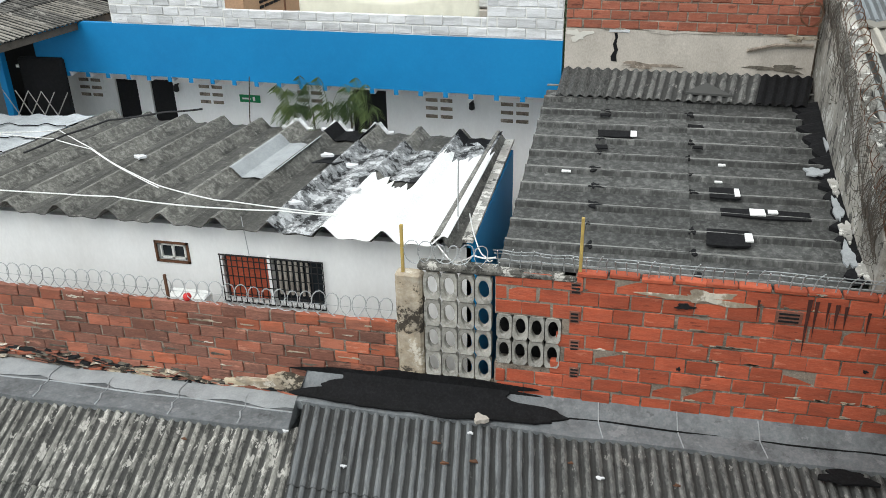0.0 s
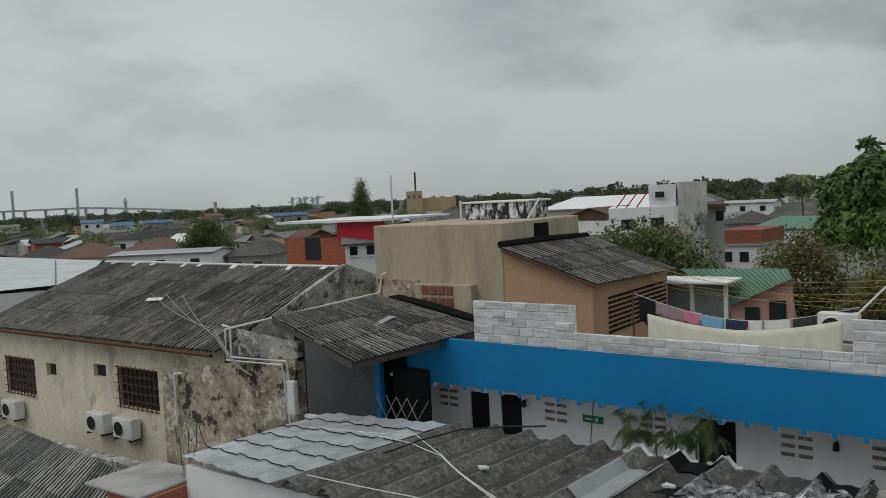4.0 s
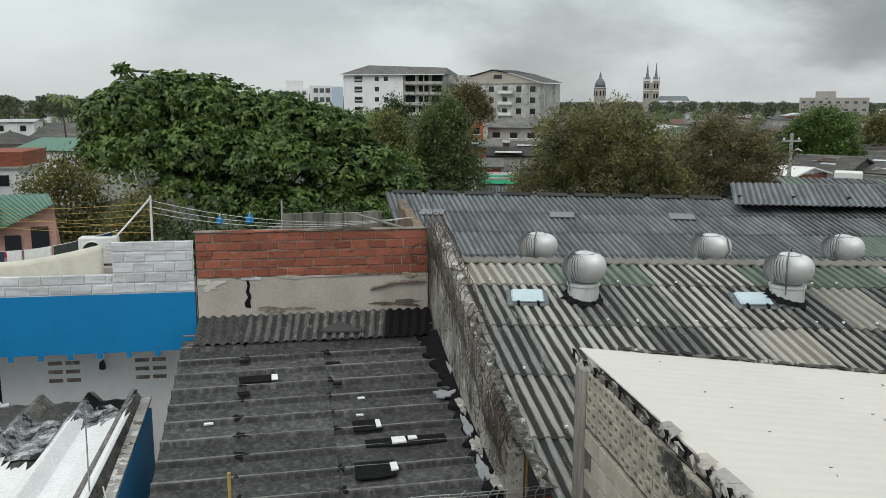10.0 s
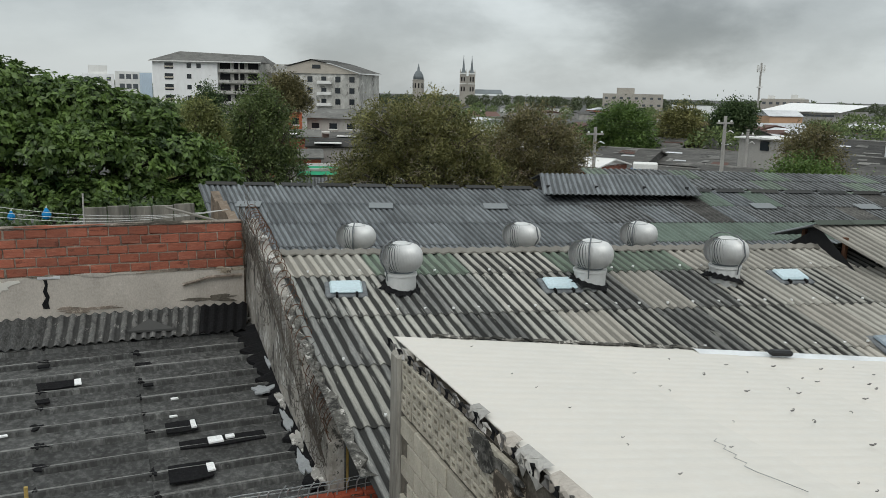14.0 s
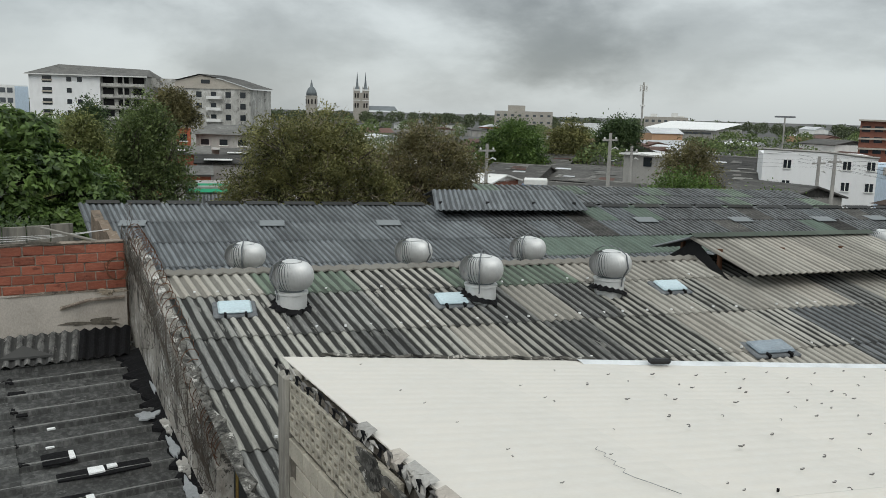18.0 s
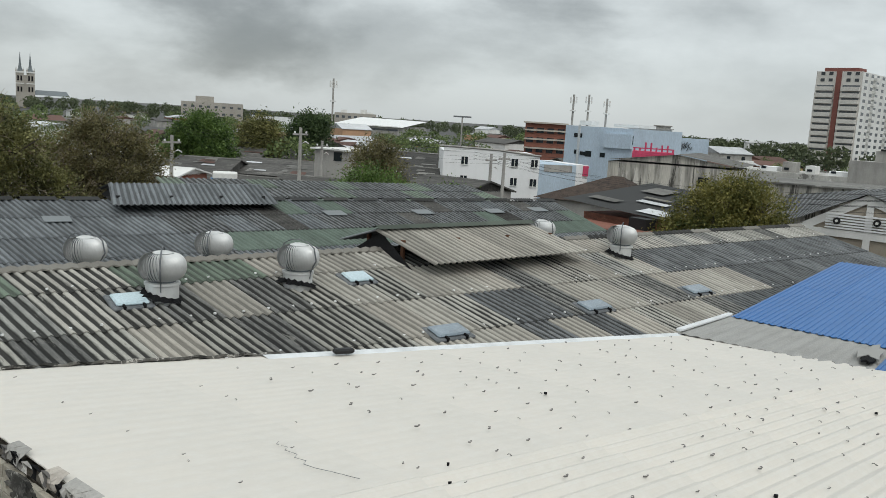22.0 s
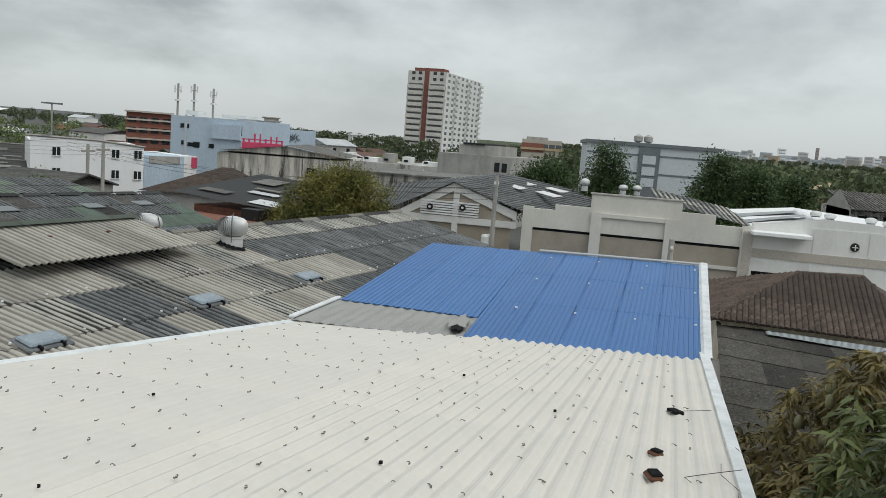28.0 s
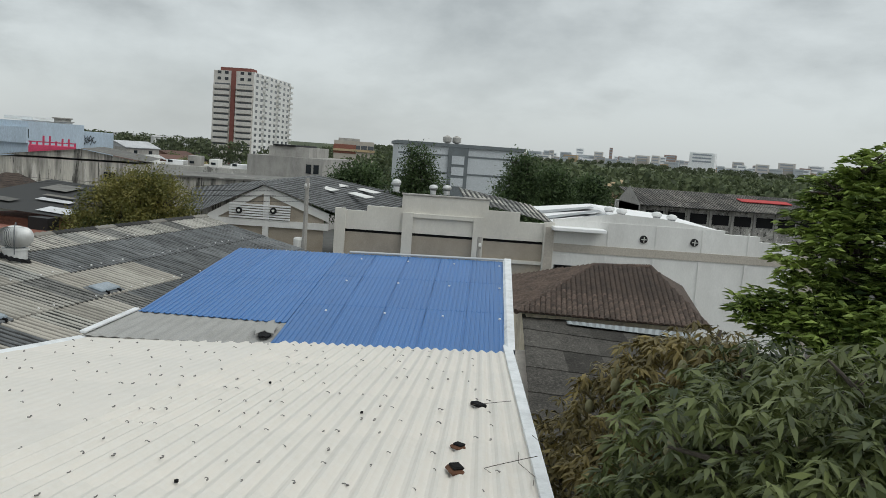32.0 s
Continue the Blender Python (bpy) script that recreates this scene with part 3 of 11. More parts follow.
M_paleconc = surf("pale_cement_render", (0.64, 0.615, 0.56), (0.42, 0.40, 0.36), s1=0.5, s2=4, stain=0.5, stretch=(1, 1, 0.6), grain=0.04)
M_beige = surf("beige_paint", (0.46, 0.42, 0.365), (0.3, 0.27, 0.23), s1=0.5, s2=4, stain=0.4)
M_red_sheet = surf("faded_red_sheet", (0.45, 0.06, 0.06), (0.3, 0.05, 0.05), s1=0.5, s2=4)
M_green_bright = surf("bright_green_awning", (0.02, 0.28, 0.14), (0.015, 0.2, 0.1), s1=0.6, s2=4)
M_asb_far = surf("weathered_far_roof", (0.075, 0.072, 0.067), (0.026, 0.026, 0.025), (0.21, 0.20, 0.185), s1=0.6, s2=2.5, stain=0.7, speck=0.4, rnd=0.45, stretch=(0.5, 1.6, 1), fleck=0.5, fleck_s=0.5, fleck_at=0.6)
M_asb_far2 = surf("pale_far_roof", (0.20, 0.195, 0.18), (0.07, 0.07, 0.065), (0.44, 0.43, 0.41), s1=0.5, s2=2.5, stain=0.65, rnd=0.3, fleck=0.5, fleck_s=0.7, fleck_at=0.6)
M_zinc_far = surf("bright_far_roof", (0.55, 0.56, 0.57), (0.32, 0.33, 0.34), s1=0.4, s2=2, stain=0.5, rnd=0.2)
M_blue_far = surf("faded_blue_far_sheet", (0.085, 0.16, 0.27), (0.07, 0.12, 0.20), s1=0.3, s2=2, stain=0.4, rnd=0.15)
M_terra2 = surf("brown_far_roof", (0.135, 0.075, 0.06), (0.09, 0.06, 0.05), s1=0.5, s2=3, stain=0.6, rnd=0.3)
M_leaf_mid = leaf_mat("mid_green_leaf", (0.026, 0.046, 0.016), (0.235, 0.30, 0.11), 0.55)
M_leaf_dark = leaf_mat("dark_green_leaf", (0.015, 0.032, 0.013), (0.13, 0.19, 0.075), 0.55)
M_leaf_brown = leaf_mat("brown_green_leaf", (0.034, 0.036, 0.016), (0.30, 0.265, 0.125), 0.6)
M_blossom = leaf_mat("white_blossom", (0.30, 0.30, 0.27), (0.82, 0.80, 0.78), 0.6)
M_leaf_orange = leaf_mat("orange_tinged_leaf", (0.035, 0.06, 0.015), (0.33, 0.29, 0.085), 0.6)
M_bark = surf("tree_bark", (0.10, 0.085, 0.07), (0.04, 0.035, 0.03), s1=4, s2=20, bump=0.5)
M_pvc = surf("white_plastic", (0.72, 0.72, 0.70), (0.5, 0.5, 0.48), s1=2, s2=12, rough=0.45, bump=0.02)
M_leaf_big = leaf_mat("glossy_broad_leaf", (0.015, 0.038, 0.010), (0.20, 0.30, 0.08), 0.4)
M_leaf_olive = leaf_mat("olive_leaf", (0.028, 0.038, 0.014), (0.33, 0.315, 0.12), 0.6)
M_leaf_pale = leaf_mat("pale_olive_leaf", (0.05, 0.065, 0.022), (0.34, 0.36, 0.13), 0.6)
M_leaf_fresh = leaf_mat("fresh_leaf", (0.03, 0.065, 0.015), (0.42, 0.53, 0.13), 0.5)
M_leaf_shrub = leaf_mat("shrub_leaf", (0.022, 0.05, 0.012), (0.19, 0.29, 0.075), 0.5)
M_leaf_mango = leaf_mat("mango_leaf", (0.015, 0.028, 0.010), (0.18, 0.21, 0.072), 0.42)
M_leaf_dry = leaf_mat("dry_mango_leaf", (0.03, 0.028, 0.010), (0.30, 0.235, 0.085), 0.5)
# narrow, greyed greens: the haze of distance is put into the colour
M_leaf_far = leaf_mat("hazed_foliage", (0.045, 0.06, 0.034), (0.15, 0.175, 0.095), 0.8)
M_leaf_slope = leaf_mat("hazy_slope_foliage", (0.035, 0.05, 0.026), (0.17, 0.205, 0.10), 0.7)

# ---- helpers of the build ----


class Build:
    """Collects faces into one mesh."""

    def __init__(self):
        self.v, self.f, self.uv = [], [], []

    def quad(self, a, b, c, d):
        k = len(self.v)
        self.v += [tuple(a), tuple(b), tuple(c), tuple(d)]
        self.f.append((k, k + 1, k + 2, k + 3))
        return self

    def poly(self, pts):
        k = len(self.v)
        self.v += [tuple(p) for p in pts]
        self.f.append(tuple(range(k, k + len(pts))))
        return self

    def box(self, x0, x1, y0, y1, z0, z1, bev=0.0, m=None):
        k = len(self.v)
        if bev:
            b = min(bev, abs(x1 - x0) * 0.4, abs(y1 - y0) * 0.4, abs(z1 - z0) * 0.4)
            pts, idx = [], {}
            for ix, iy, iz in ((a, b_, c) for a in (0, 1) for b_ in (0, 1) for c in (0, 1)):
                X, Y, Z = (x0, x1)[ix], (y0, y1)[iy], (z0, z1)[iz]
                dx, dy, dz = (b, -b)[ix], (b, -b)[iy], (b, -b)[iz]
                for ax, q in enumerate(((X, Y + dy, Z + dz), (X + dx, Y, Z + dz), (X + dx, Y + dy, Z))):
                    idx[ix, iy, iz, ax] = k + len(pts)
                    pts.append(q)
            F = []
            for ax in range(3):
                o1, o2 = [a for a in range(3) if a != ax]
                for s in (0, 1):
                    cyc = []
                    for p, q in ((0, 0), (1, 0), (1, 1), (0, 1)):
                        key = [0, 0, 0]
                        key[ax], key[o1], key[o2] = s, p, q
                        cyc.append(idx[(*key, ax)])
                    F.append(tuple(cyc if (s == 1) ^ (ax == 1) else cyc[::-1]))
                for p in (0, 1):
                    for q in (0, 1):
                        k0, k1 = [0, 0, 0], [0, 0, 0]
                        k0[ax], k1[ax] = 0, 1
                        for kk in (k0, k1):
                            kk[o1], kk[o2] = p, q
                        F.append((idx[(*k0, o1)], idx[(*k1, o1)], idx[(*k1, o2)], idx[(*k0, o2)]))
            for c in [(a, b_, c_) for a in (0, 1) for b_ in (0, 1) for c_ in (0, 1)]:
                F.append(tuple(idx[(*c, ax)] for ax in range(3)))
            self.v += pts
            self.f += F
        else:
            self.v += [(x, y, z) for x in (x0, x1) for y in (y0, y1) for z in (z0, z1)]
            self.f += [tuple(k + i for i in q) for q in ((0, 1, 3, 2), (4, 6, 7, 5), (0, 4, 5, 1), (2, 3, 7, 6), (0, 2, 6, 4), (1, 5, 7, 3))]
        if m is not None:
            self.v[k:] = [tuple(m @ Vector(p)) for p in self.v[k:]]
        return self

    def tube(self, pts, radius, sides=6, taper=None, cap=True):
        pts = [Vector(p) for p in pts]
        rings = []
        for i, p in enumerate(pts):
            d = (pts[min(i + 1, len(pts) - 1)] - pts[max(i - 1, 0)])
            d = d.normalized() if d.length > 1e-9 else Vector((0, 0, 1))
            u = d.orthogonal().normalized()
            w = d.cross(u)
            r = radius if taper is None else radius + (taper - radius) * i / (len(pts) - 1)
            k = len(self.v)
            self.v += [tuple(p + (u * math.cos(a) + w * math.sin(a)) * r) for a in (2 * math.pi * j / sides for j in range(sides))]
            rings.append(k)
        # keep the rings from twisting
        for a, b in zip(rings, rings[1:]):
            best = min(range(sides), key=lambda s: (Vector(self.v[a]) - Vector(self.v[b + s])).length)
            for j in range(sides):
                self.f.append((a + j, a + (j + 1) % sides, b + (j + 1 + best) % sides, b + (j + best) % sides))
        if cap:
            self.f.append(tuple(rings[0] + j for j in range(sides))[::-1])
            self.f.append(tuple(rings[-1] + j for j in range(sides)))
        return self

    def lathe(self, prof, c=(0, 0, 0), sides=20):
        """Turns a profile of (radius, height) round the z axis."""
        rows = []
        for r, z in prof:
            rows.append(len(self.v))
            self.v += [(c[0] + r * math.cos(2 * math.pi * j / sides), c[1] + r * math.sin(2 * math.pi * j / sides), c[2] + z) for j in range(sides)]
        for a, b in zip(rows, rows[1:]):
            self.f += [(a + j, a + (j + 1) % sides, b + (j + 1) % sides, b + j) for j in range(sides)]
        self.f.append(tuple(rows[0] + j for j in range(sides))[::-1])
        self.f.append(tuple(rows[-1] + j for j in range(sides)))
        return self

    def mesh(self, name, smooth=False):
        me = bpy.data.meshes.new(name)
        me.from_pydata(self.v, [], self.f)
        if self.uv:
            lay = me.uv_layers.new(name="uv")
            co = np.array([self.uv[i] for f in self.f for i in f], dtype=np.float32)
            lay.data.foreach_set("uv", co.ravel())
        if smooth:
            me.polygons.foreach_set("use_smooth", [True] * len(me.polygons))
        bm = bmesh.new()
        bm.from_mesh(me)
        bmesh.ops.recalc_face_normals(bm, faces=bm.faces)
        bm.to_mesh(me)
        bm.free()
        return me


def thing(name, label, category, loc=(0, 0, 0), turn=0.0, group="", kind=""):
    e = new(name)
    e.empty_display_size = 0.2
    e.matrix_world = pose(*loc, 0, 0, turn)
    return tagged(e, label, category, group, kind)


def part(name, b, material, parent, label="", smooth=False, kind=""):
    me = b.mesh(name, smooth) if isinstance(b, Build) else b
    if not me.materials:
        me.materials.append(material)
    ob = new(name, me)
    ob.parent = parent
    return tagged(ob, label, kind=kind)


def solid(name, b, material, label, category, kind="", group="", smooth=False):
    """A thing that is one mesh."""
    me = b.mesh(name, smooth)
    me.materials.append(material)
    return tagged(new(name, me), label, category, group, kind)


def polar(az, r):
    return r * math.sin(radians(az)), r * math.cos(radians(az))


def lerp(a, b, t):
    return tuple(p + (q - p) * t for p, q in zip(a, b))


PROFILES = {
    "wave": [(i / 6, 0.5 - 0.5 * math.cos(2 * math.pi * i / 6)) for i in range(6)],
    "coarse": [(0, 0), (0.5, 1)],
    "channel": [(0, 0.14), (0.19, 0), (0.27, 0.02), (0.46, 0.95), (0.54, 1), (0.73, 0.02), (0.81, 0)],
    "trough": [(0, 1), (0.04, 0.95), (0.23, 0.02), (0.31, 0), (0.5, 0.14), (0.69, 0), (0.77, 0.02), (0.96, 0.95)],
    "rib": [(0, 0), (0.06, 0.9), (0.12, 1), (0.17, 0.1), (0.22, 0), (0.6, 0.04)],
    "steel": [(0, 0), (0.35, 0), (0.45, 1), (0.65, 1), (0.75, 0)],
}


def sheet_mesh(corner, u0, u1, v0, v1, waves, amp, prof, thick, lift, bend=None):
    """One roofing sheet of a roof whose surface is spanned between its four corners."""
    A, B, C, D = (np.array(p, float) for p in corner)
    n = np.cross(B - A, D - A)
    n = n / np.linalg.norm(n)
    if n[2] < 0:
        n = -n
    us, hs = [], []
    for w in range(waves):
        for x, h in PROFILES[prof]:
            us.append((w + x) / waves)
            hs.append(h)
    us.append(1.0), hs.append(PROFILES[prof][0][1])
    us, hs = np.array(us), np.array(hs)
    width, length = np.linalg.norm(B - A) * (u1 - u0), np.linalg.norm(D - A) * (v1 - v0)
    U = u0 + (u1 - u0) * us
    b = Build()
    for layer in (0, 1):
        for k, V in enumerate((v0, v1)):
            top, bot = A + (B - A) * U[:, None], D + (C - D) * U[:, None]
            p = top + (bot - top) * V + n * (hs[:, None] * amp + lift * k - thick * layer)
            b.v += [tuple(q) for q in p]
            b.uv += [(x * waves, length * k) for x in us]
    m = len(us)
    for i in range(m - 1):
        b.f.append((i, m + i, m + i + 1, i + 1))
        b.f.append((2 * m + i, 2 * m + i + 1, 3 * m + i + 1, 3 * m + i))
        b.f.append((m + i, 3 * m + i, 3 * m + i + 1, m + i + 1))
        b.f.append((i, i + 1, 2 * m + i + 1, 2 * m + i))
    b.f.append((0, 2 * m, 3 * m, m))
    b.f.append((m - 1, 2 * m - 1, 4 * m - 1, 3 * m - 1))
    return b


def roof_sheets(parent, corner, cols, rows, pick, waves=5, amp=0.045, prof="wave", thick=0.009, lift=0.022, lap=0.06, name="sheet", skip=()):
    """Lays a roof sheet by sheet between its corners: upper left, upper right, lower right, lower left. pick(column, row) gives the material."""
    for j in range(rows):
        for i in range(cols):
            if (i, j) in skip:
                continue
            u1, v1 = min((i + 1 + 0.04) / cols, 1.0), min((j + 1 + lap) / rows, 1.0 + lap / rows)
            b = sheet_mesh(corner, i / cols, u1, j / rows, v1, waves, amp, prof, thick, lift)
            part(name, b, pick(i, j), parent)

# ---- ground ----
g = Build()
g.quad((-4500, -4500, 0), (4500, -4500, 0), (4500, 4500, 0), (-4500, 4500, 0))
solid("ground", g, M_pave, "grey street ground reaching to the horizon", "ground", kind="structure")

# ---- the boundary wall in front: bricks, breeze blocks, plastered pier ----
WALL_Y = 10.2
rng = random.Random(4)


def course_wall(parent, x0, x1, z0, z1, y, bw, bh, material, depth=0.10, joint=0.022, keep=None, jig=0.004, name="brick", wob=0.007):
    """Lays single bricks in stretcher bond on the face of a wall that looks towards -y. Whole and cut bricks share their meshes."""
    sizes = {}
    rows = max(1, round((z1 - z0) / bh))
    bh = (z1 - z0) / rows
    for r in range(rows):
        x = x0 - (bw * 0.5 if r % 2 else 0.0) + rng.uniform(-0.05, 0.03)
        while x < x1 - 0.03:
            a, b_ = max(x, x0), min(x + bw, x1)
            x += bw
            if b_ - a < 0.06:
                continue
            mid = ((a + b_) / 2, z0 + (r + 0.5) * bh)
            if keep and not keep(*mid):
                continue
            w = bw if b_ - a > bw * 0.97 else max(0.06, round((b_ - a) / 0.04) * 0.04 - 0.01)
            key = (round(w, 2), rng.randrange(6))
            if key not in sizes:
                s = Build().box(-w / 2 + joint / 2, w / 2 - joint / 2, -depth / 2, depth / 2, -bh / 2 + joint / 2, bh / 2 - joint / 2, 0.012)
                s.v = [(p[0] + rng.uniform(-wob, wob), p[1] + rng.uniform(-0.006, 0.006), p[2] + rng.uniform(-wob, wob)) for p in s.v]
                sizes[key] = s.mesh(name)
                sizes[key].materials.append(material)
            ob = new(name, sizes[key])
            ob.parent = parent
            ob.location = (mid[0] + rng.uniform(-jig, jig), y + depth / 2 + rng.uniform(-jig, jig), mid[1] + rng.uniform(-jig, jig) * 0.6)
            ob.rotation_euler = (0, rng.uniform(-0.014, 0.014), rng.uniform(-0.01, 0.01))


def blob(cx, cy, rx, ry, n, seed, wob=0.25):
    """An irregular flat outline."""
    r = random.Random(seed)
    out = []
    ph = [r.uniform(0, 6.28) for _ in range(4)]
    for i in range(n):
        a = 2 * math.pi * i / n
        k = 1 + wob * (0.5 * math.sin(3 * a + ph[0]) + 0.3 * math.sin(5 * a + ph[1]) + 0.25 * math.sin(9 * a + ph[2])) + r.uniform(-0.04, 0.04)
        out.append((cx + rx * k * math.cos(a), cy + ry * k * math.sin(a)))
    return out


def slab(outline, zfun, thick):
    """A thin irregular slab over a surface given by its height."""
    b = Build()
    n = len(outline)
    b.v = [(x, y, zfun(x, y) + thick) for x, y in outline] + [(x, y, zfun(x, y) - 0.01) for x, y in outline]
    b.f = [tuple(range(n)), tuple(range(2 * n - 1, n - 1, -1))] + [(i, (i + 1) % n, n + (i + 1) % n, n + i) for i in range(n)]
    return b


wall_left = thing("wall_boundary_left", "low weathered red brick boundary wall with worn joints", "wall", kind="structure")
part("core", Build().box(-11.6, -3.2, WALL_Y + 0.02, WALL_Y + 0.12, 0, 3.0), M_mortar, wall_left, "rough grey mortar joints")
foot = random.Random(23)
for k in range(150):
    x = -11.4 + k * 0.0455 + foot.uniform(-0.05, 0.05)
    z, w, h = 1.53 + foot.uniform(-0.02, 0.40 - 0.32 * min(1, (x + 11.4) / 5.5)), foot.uniform(0.06, 0.21), foot.uniform(0.010, 0.028)
    st = Build().box(-w, w, -0.05, 0.05, -h, h, 0.015, Matrix.Translation((x, WALL_Y + 0.0, z)) @ Matrix.Rotation(foot.uniform(-0.25, 0.25), 4, "Y"))
    st.v = [(p[0] + foot.uniform(-0.02, 0.02), p[1] + foot.uniform(-0.02, 0.02), p[2] + foot.uniform(-0.015, 0.015)) for p in st.v]
    # the near-black pieces paint shaded gaps between the stones
    part("foot_stone", st, (M_joint, M_brick_old, M_ruin, M_dark, M_ruin, M_brick_old, M_dark)[k % 7], wall_left, "rough eroded stone at the foot, some pieces black as shaded gaps")
lump = slab(blob(-4.95, 1.72, 0.72, 0.17, 40, 33, 0.5), lambda x, y: 0, 0.05)
lump.v = [(x, WALL_Y - 0.01 - z * (1 + 0.3 * math.sin(x * 17 + y * 23)), y) for x, y, z in lump.v]
part("plaster_lump", lump, M_ruin, wall_left, "crumbling lump of old plaster at the foot")
for x, w in ((-7.4, 0.36), (-5.95, 0.2)):
    part("foot_block", Build().box(x - w, x + w, WALL_Y - 0.05, WALL_Y + 0.05, 1.5, 1.69, 0.03), M_tan, wall_left, "pale flat stone at the foot")
wall_right = thing("wall_boundary_right", "tall red hollow-brick boundary wall with cement joints", "wall", kind="structure")
# the core leaves the two breeze-block openings free
core = Build()
core.box(-0.79, 4.4, WALL_Y + 0.012, WALL_Y + 0.12, 0, 4.06)
core.box(-1.74, -0.79, WALL_Y + 0.012, WALL_Y + 0.12, 3.36, 4.0)
core.box(-1.74, -0.79, WALL_Y + 0.012, WALL_Y + 0.12, 0, 2.52)
part("core", core, M_mortar, wall_right, "grey mortar joints")
slip_me = [Build().box(-0.2, 0.2, -0.075, 0.075, -0.032, 0.032, 0.012).mesh("brick_slip") for _ in range(1)][0]
slip_me.materials.append(M_brick)
for k in range(12):
    ob = part("brick_slip", slip_me, M_brick, wall_right)
    ob.matrix_local = pose(-0.4 + k * 0.42 + rng.uniform(-0.02, 0.02), WALL_Y + 0.06 + rng.uniform(-0.012, 0.012), 4.095 + rng.uniform(-0.008, 0.008), 0, rng.uniform(-2, 2), rng.uniform(-3, 3))
smear = slab(blob(1.05, 3.9, 0.5, 0.085, 40, 5, 0.9), lambda x, y: 0, 0.012)
smear.v = [(x, WALL_Y - z, y) for x, y, z in smear.v]
part("mortar_smear", smear, M_ruin, wall_right, "smeared cement patch")
for x, z, w, h in ((0.83, 3.75, 0.11, 0.045), (3.21, 3.01, 0.03, 0.025), (0.85, 2.75, 0.03, 0.03)):
    hole = slab(blob(x, z, w, h, 14, int(abs(x) * 50), 0.5), lambda a, b: 0, 0.006)
    hole.v = [(a, WALL_Y - 0.012 - c, b) for a, b, c in hole.v]
    part("broken_brick_hole", hole, M_dark, wall_right, "dark hole in a broken brick")
# ends of hollow bricks built in crosswise: a cut face with three slots
for x, z, w in ((-0.62, 3.88, 0.075), (-0.62, 3.42, 0.07), (-0.60, 2.96, 0.07), (-0.58, 2.5, 0.07), (2.15, 3.72, 0.17)):
    end = part("brick_end", Build().box(x - w, x + w, WALL_Y - 0.006, WALL_Y + 0.02, z - 0.095, z + 0.095, 0.006), M_brick_old, wall_right, "cut end of a hollow brick")
    for k in range(3):
        part("slot", Build().box(x - w * 0.75, x + w * 0.75, WALL_Y - 0.012, WALL_Y + 0.0, z - 0.075 + k * 0.055, z - 0.045 + k * 0.055, 0.004), M_dark, end)
bits = random.Random(61)
for k in range(46):
    x, z = bits.uniform(-0.6, 4.2), 2.02 + bits.randrange(10) * 0.231 - 0.006
    w = bits.uniform(0.03, 0.11)
    bit = slab(blob(x, z, w, bits.uniform(0.008, 0.018), 12, 300 + k, 0.9), lambda a, b: 0, 0.006)
    bit.v = [(a, WALL_Y - 0.004 - c, b) for a, b, c in bit.v]
    part("mortar_squeeze", bit, M_ruin if k % 3 else M_joint, wall_right)
for k in range(60):
    x, z = bits.uniform(-11.4, -3.3), 1.72 + bits.randrange(7) * 0.2014
    bit = slab(blob(x, z, bits.uniform(0.04, 0.17), bits.uniform(0.008, 0.02), 12, 400 + k, 0.9), lambda a, b: 0, 0.006)
    bit.v = [(a, WALL_Y - 0.004 - c, b) for a, b, c in bit.v]
    part("mortar_squeeze", bit, M_ruin if k % 3 else M_joint, wall_left)
for x, z0, z1, w in ((2.37, 3.1, 4.02, 0.03), (2.46, 3.4, 4.0, 0.025), (2.71, 3.55, 3.98, 0.03), (2.82, 3.6, 3.96, 0.025), (2.6, 3.62, 4.0, 0.02), (3.1, 3.5, 3.9, 0.02), (1.75, 3.6, 3.95, 0.018)):
    part("drip_stain", Build().poly([(x - w, WALL_Y - 0.016, z1), (x + w, WALL_Y - 0.016, z1), (x + w * 0.5, WALL_Y - 0.016, (z0 + z1) / 2), (x + w * 0.3, WALL_Y - 0.016, z0), (x - w * 0.6, WALL_Y - 0.016, (z0 + z1) / 2)]), M_drip, wall_right, "dark rust-black drip stain")
pier = thing("wall_pier", "plastered concrete pier with breeze blocks in the boundary wall", "wall", kind="structure")
pb = Build()
pb.box(-3.2, -2.80, WALL_Y - 0.02, WALL_Y + 0.2, 0, 3.88, 0.04)
pb.box(-2.80, -1.76, WALL_Y + 0.0, WALL_Y + 0.14, 0, 2.16, 0.01)
part("pier_body", pb, M_ruin, pier, "eroded mossy plaster")
# black panel added behind the openings in place of shaded depth
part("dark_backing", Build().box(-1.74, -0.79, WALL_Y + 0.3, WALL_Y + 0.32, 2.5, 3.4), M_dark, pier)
part("lintel", Build().box(-2.86, -0.6, WALL_Y - 0.018, WALL_Y + 0.2, 3.95, 4.06, 0.03), M_black_coping, pier, "blackened cement coping")


def breeze_block():
    """A square concrete block with an oval opening right through it."""
    b, n, w, h, d = Build(), 20, 0.122, 0.215, 0.11
    for y in (0, d):
        ring, out = [], []
        for i in range(n):
            a = 2 * math.pi * i / n
            ca, sa = math.cos(a), math.sin(a)
            k = 1 / max(abs(ca), abs(sa))
            out.append((w * ca * k, y, h * sa * k))
            ring.append((0.083 * ca, y + (0.012 if y == 0 else 0), 0.163 * sa))
        b.v += out + ring
    for i in range(n):
        j = (i + 1) % n
        b.f += [(i, j, n + j, n + i), (2 * n + i, 3 * n + i, 3 * n + j, 2 * n + j), (n + i, n + j, 3 * n + j, 3 * n + i), (i, 2 * n + i, 2 * n + j, j)]
    return b.mesh("breeze_block")


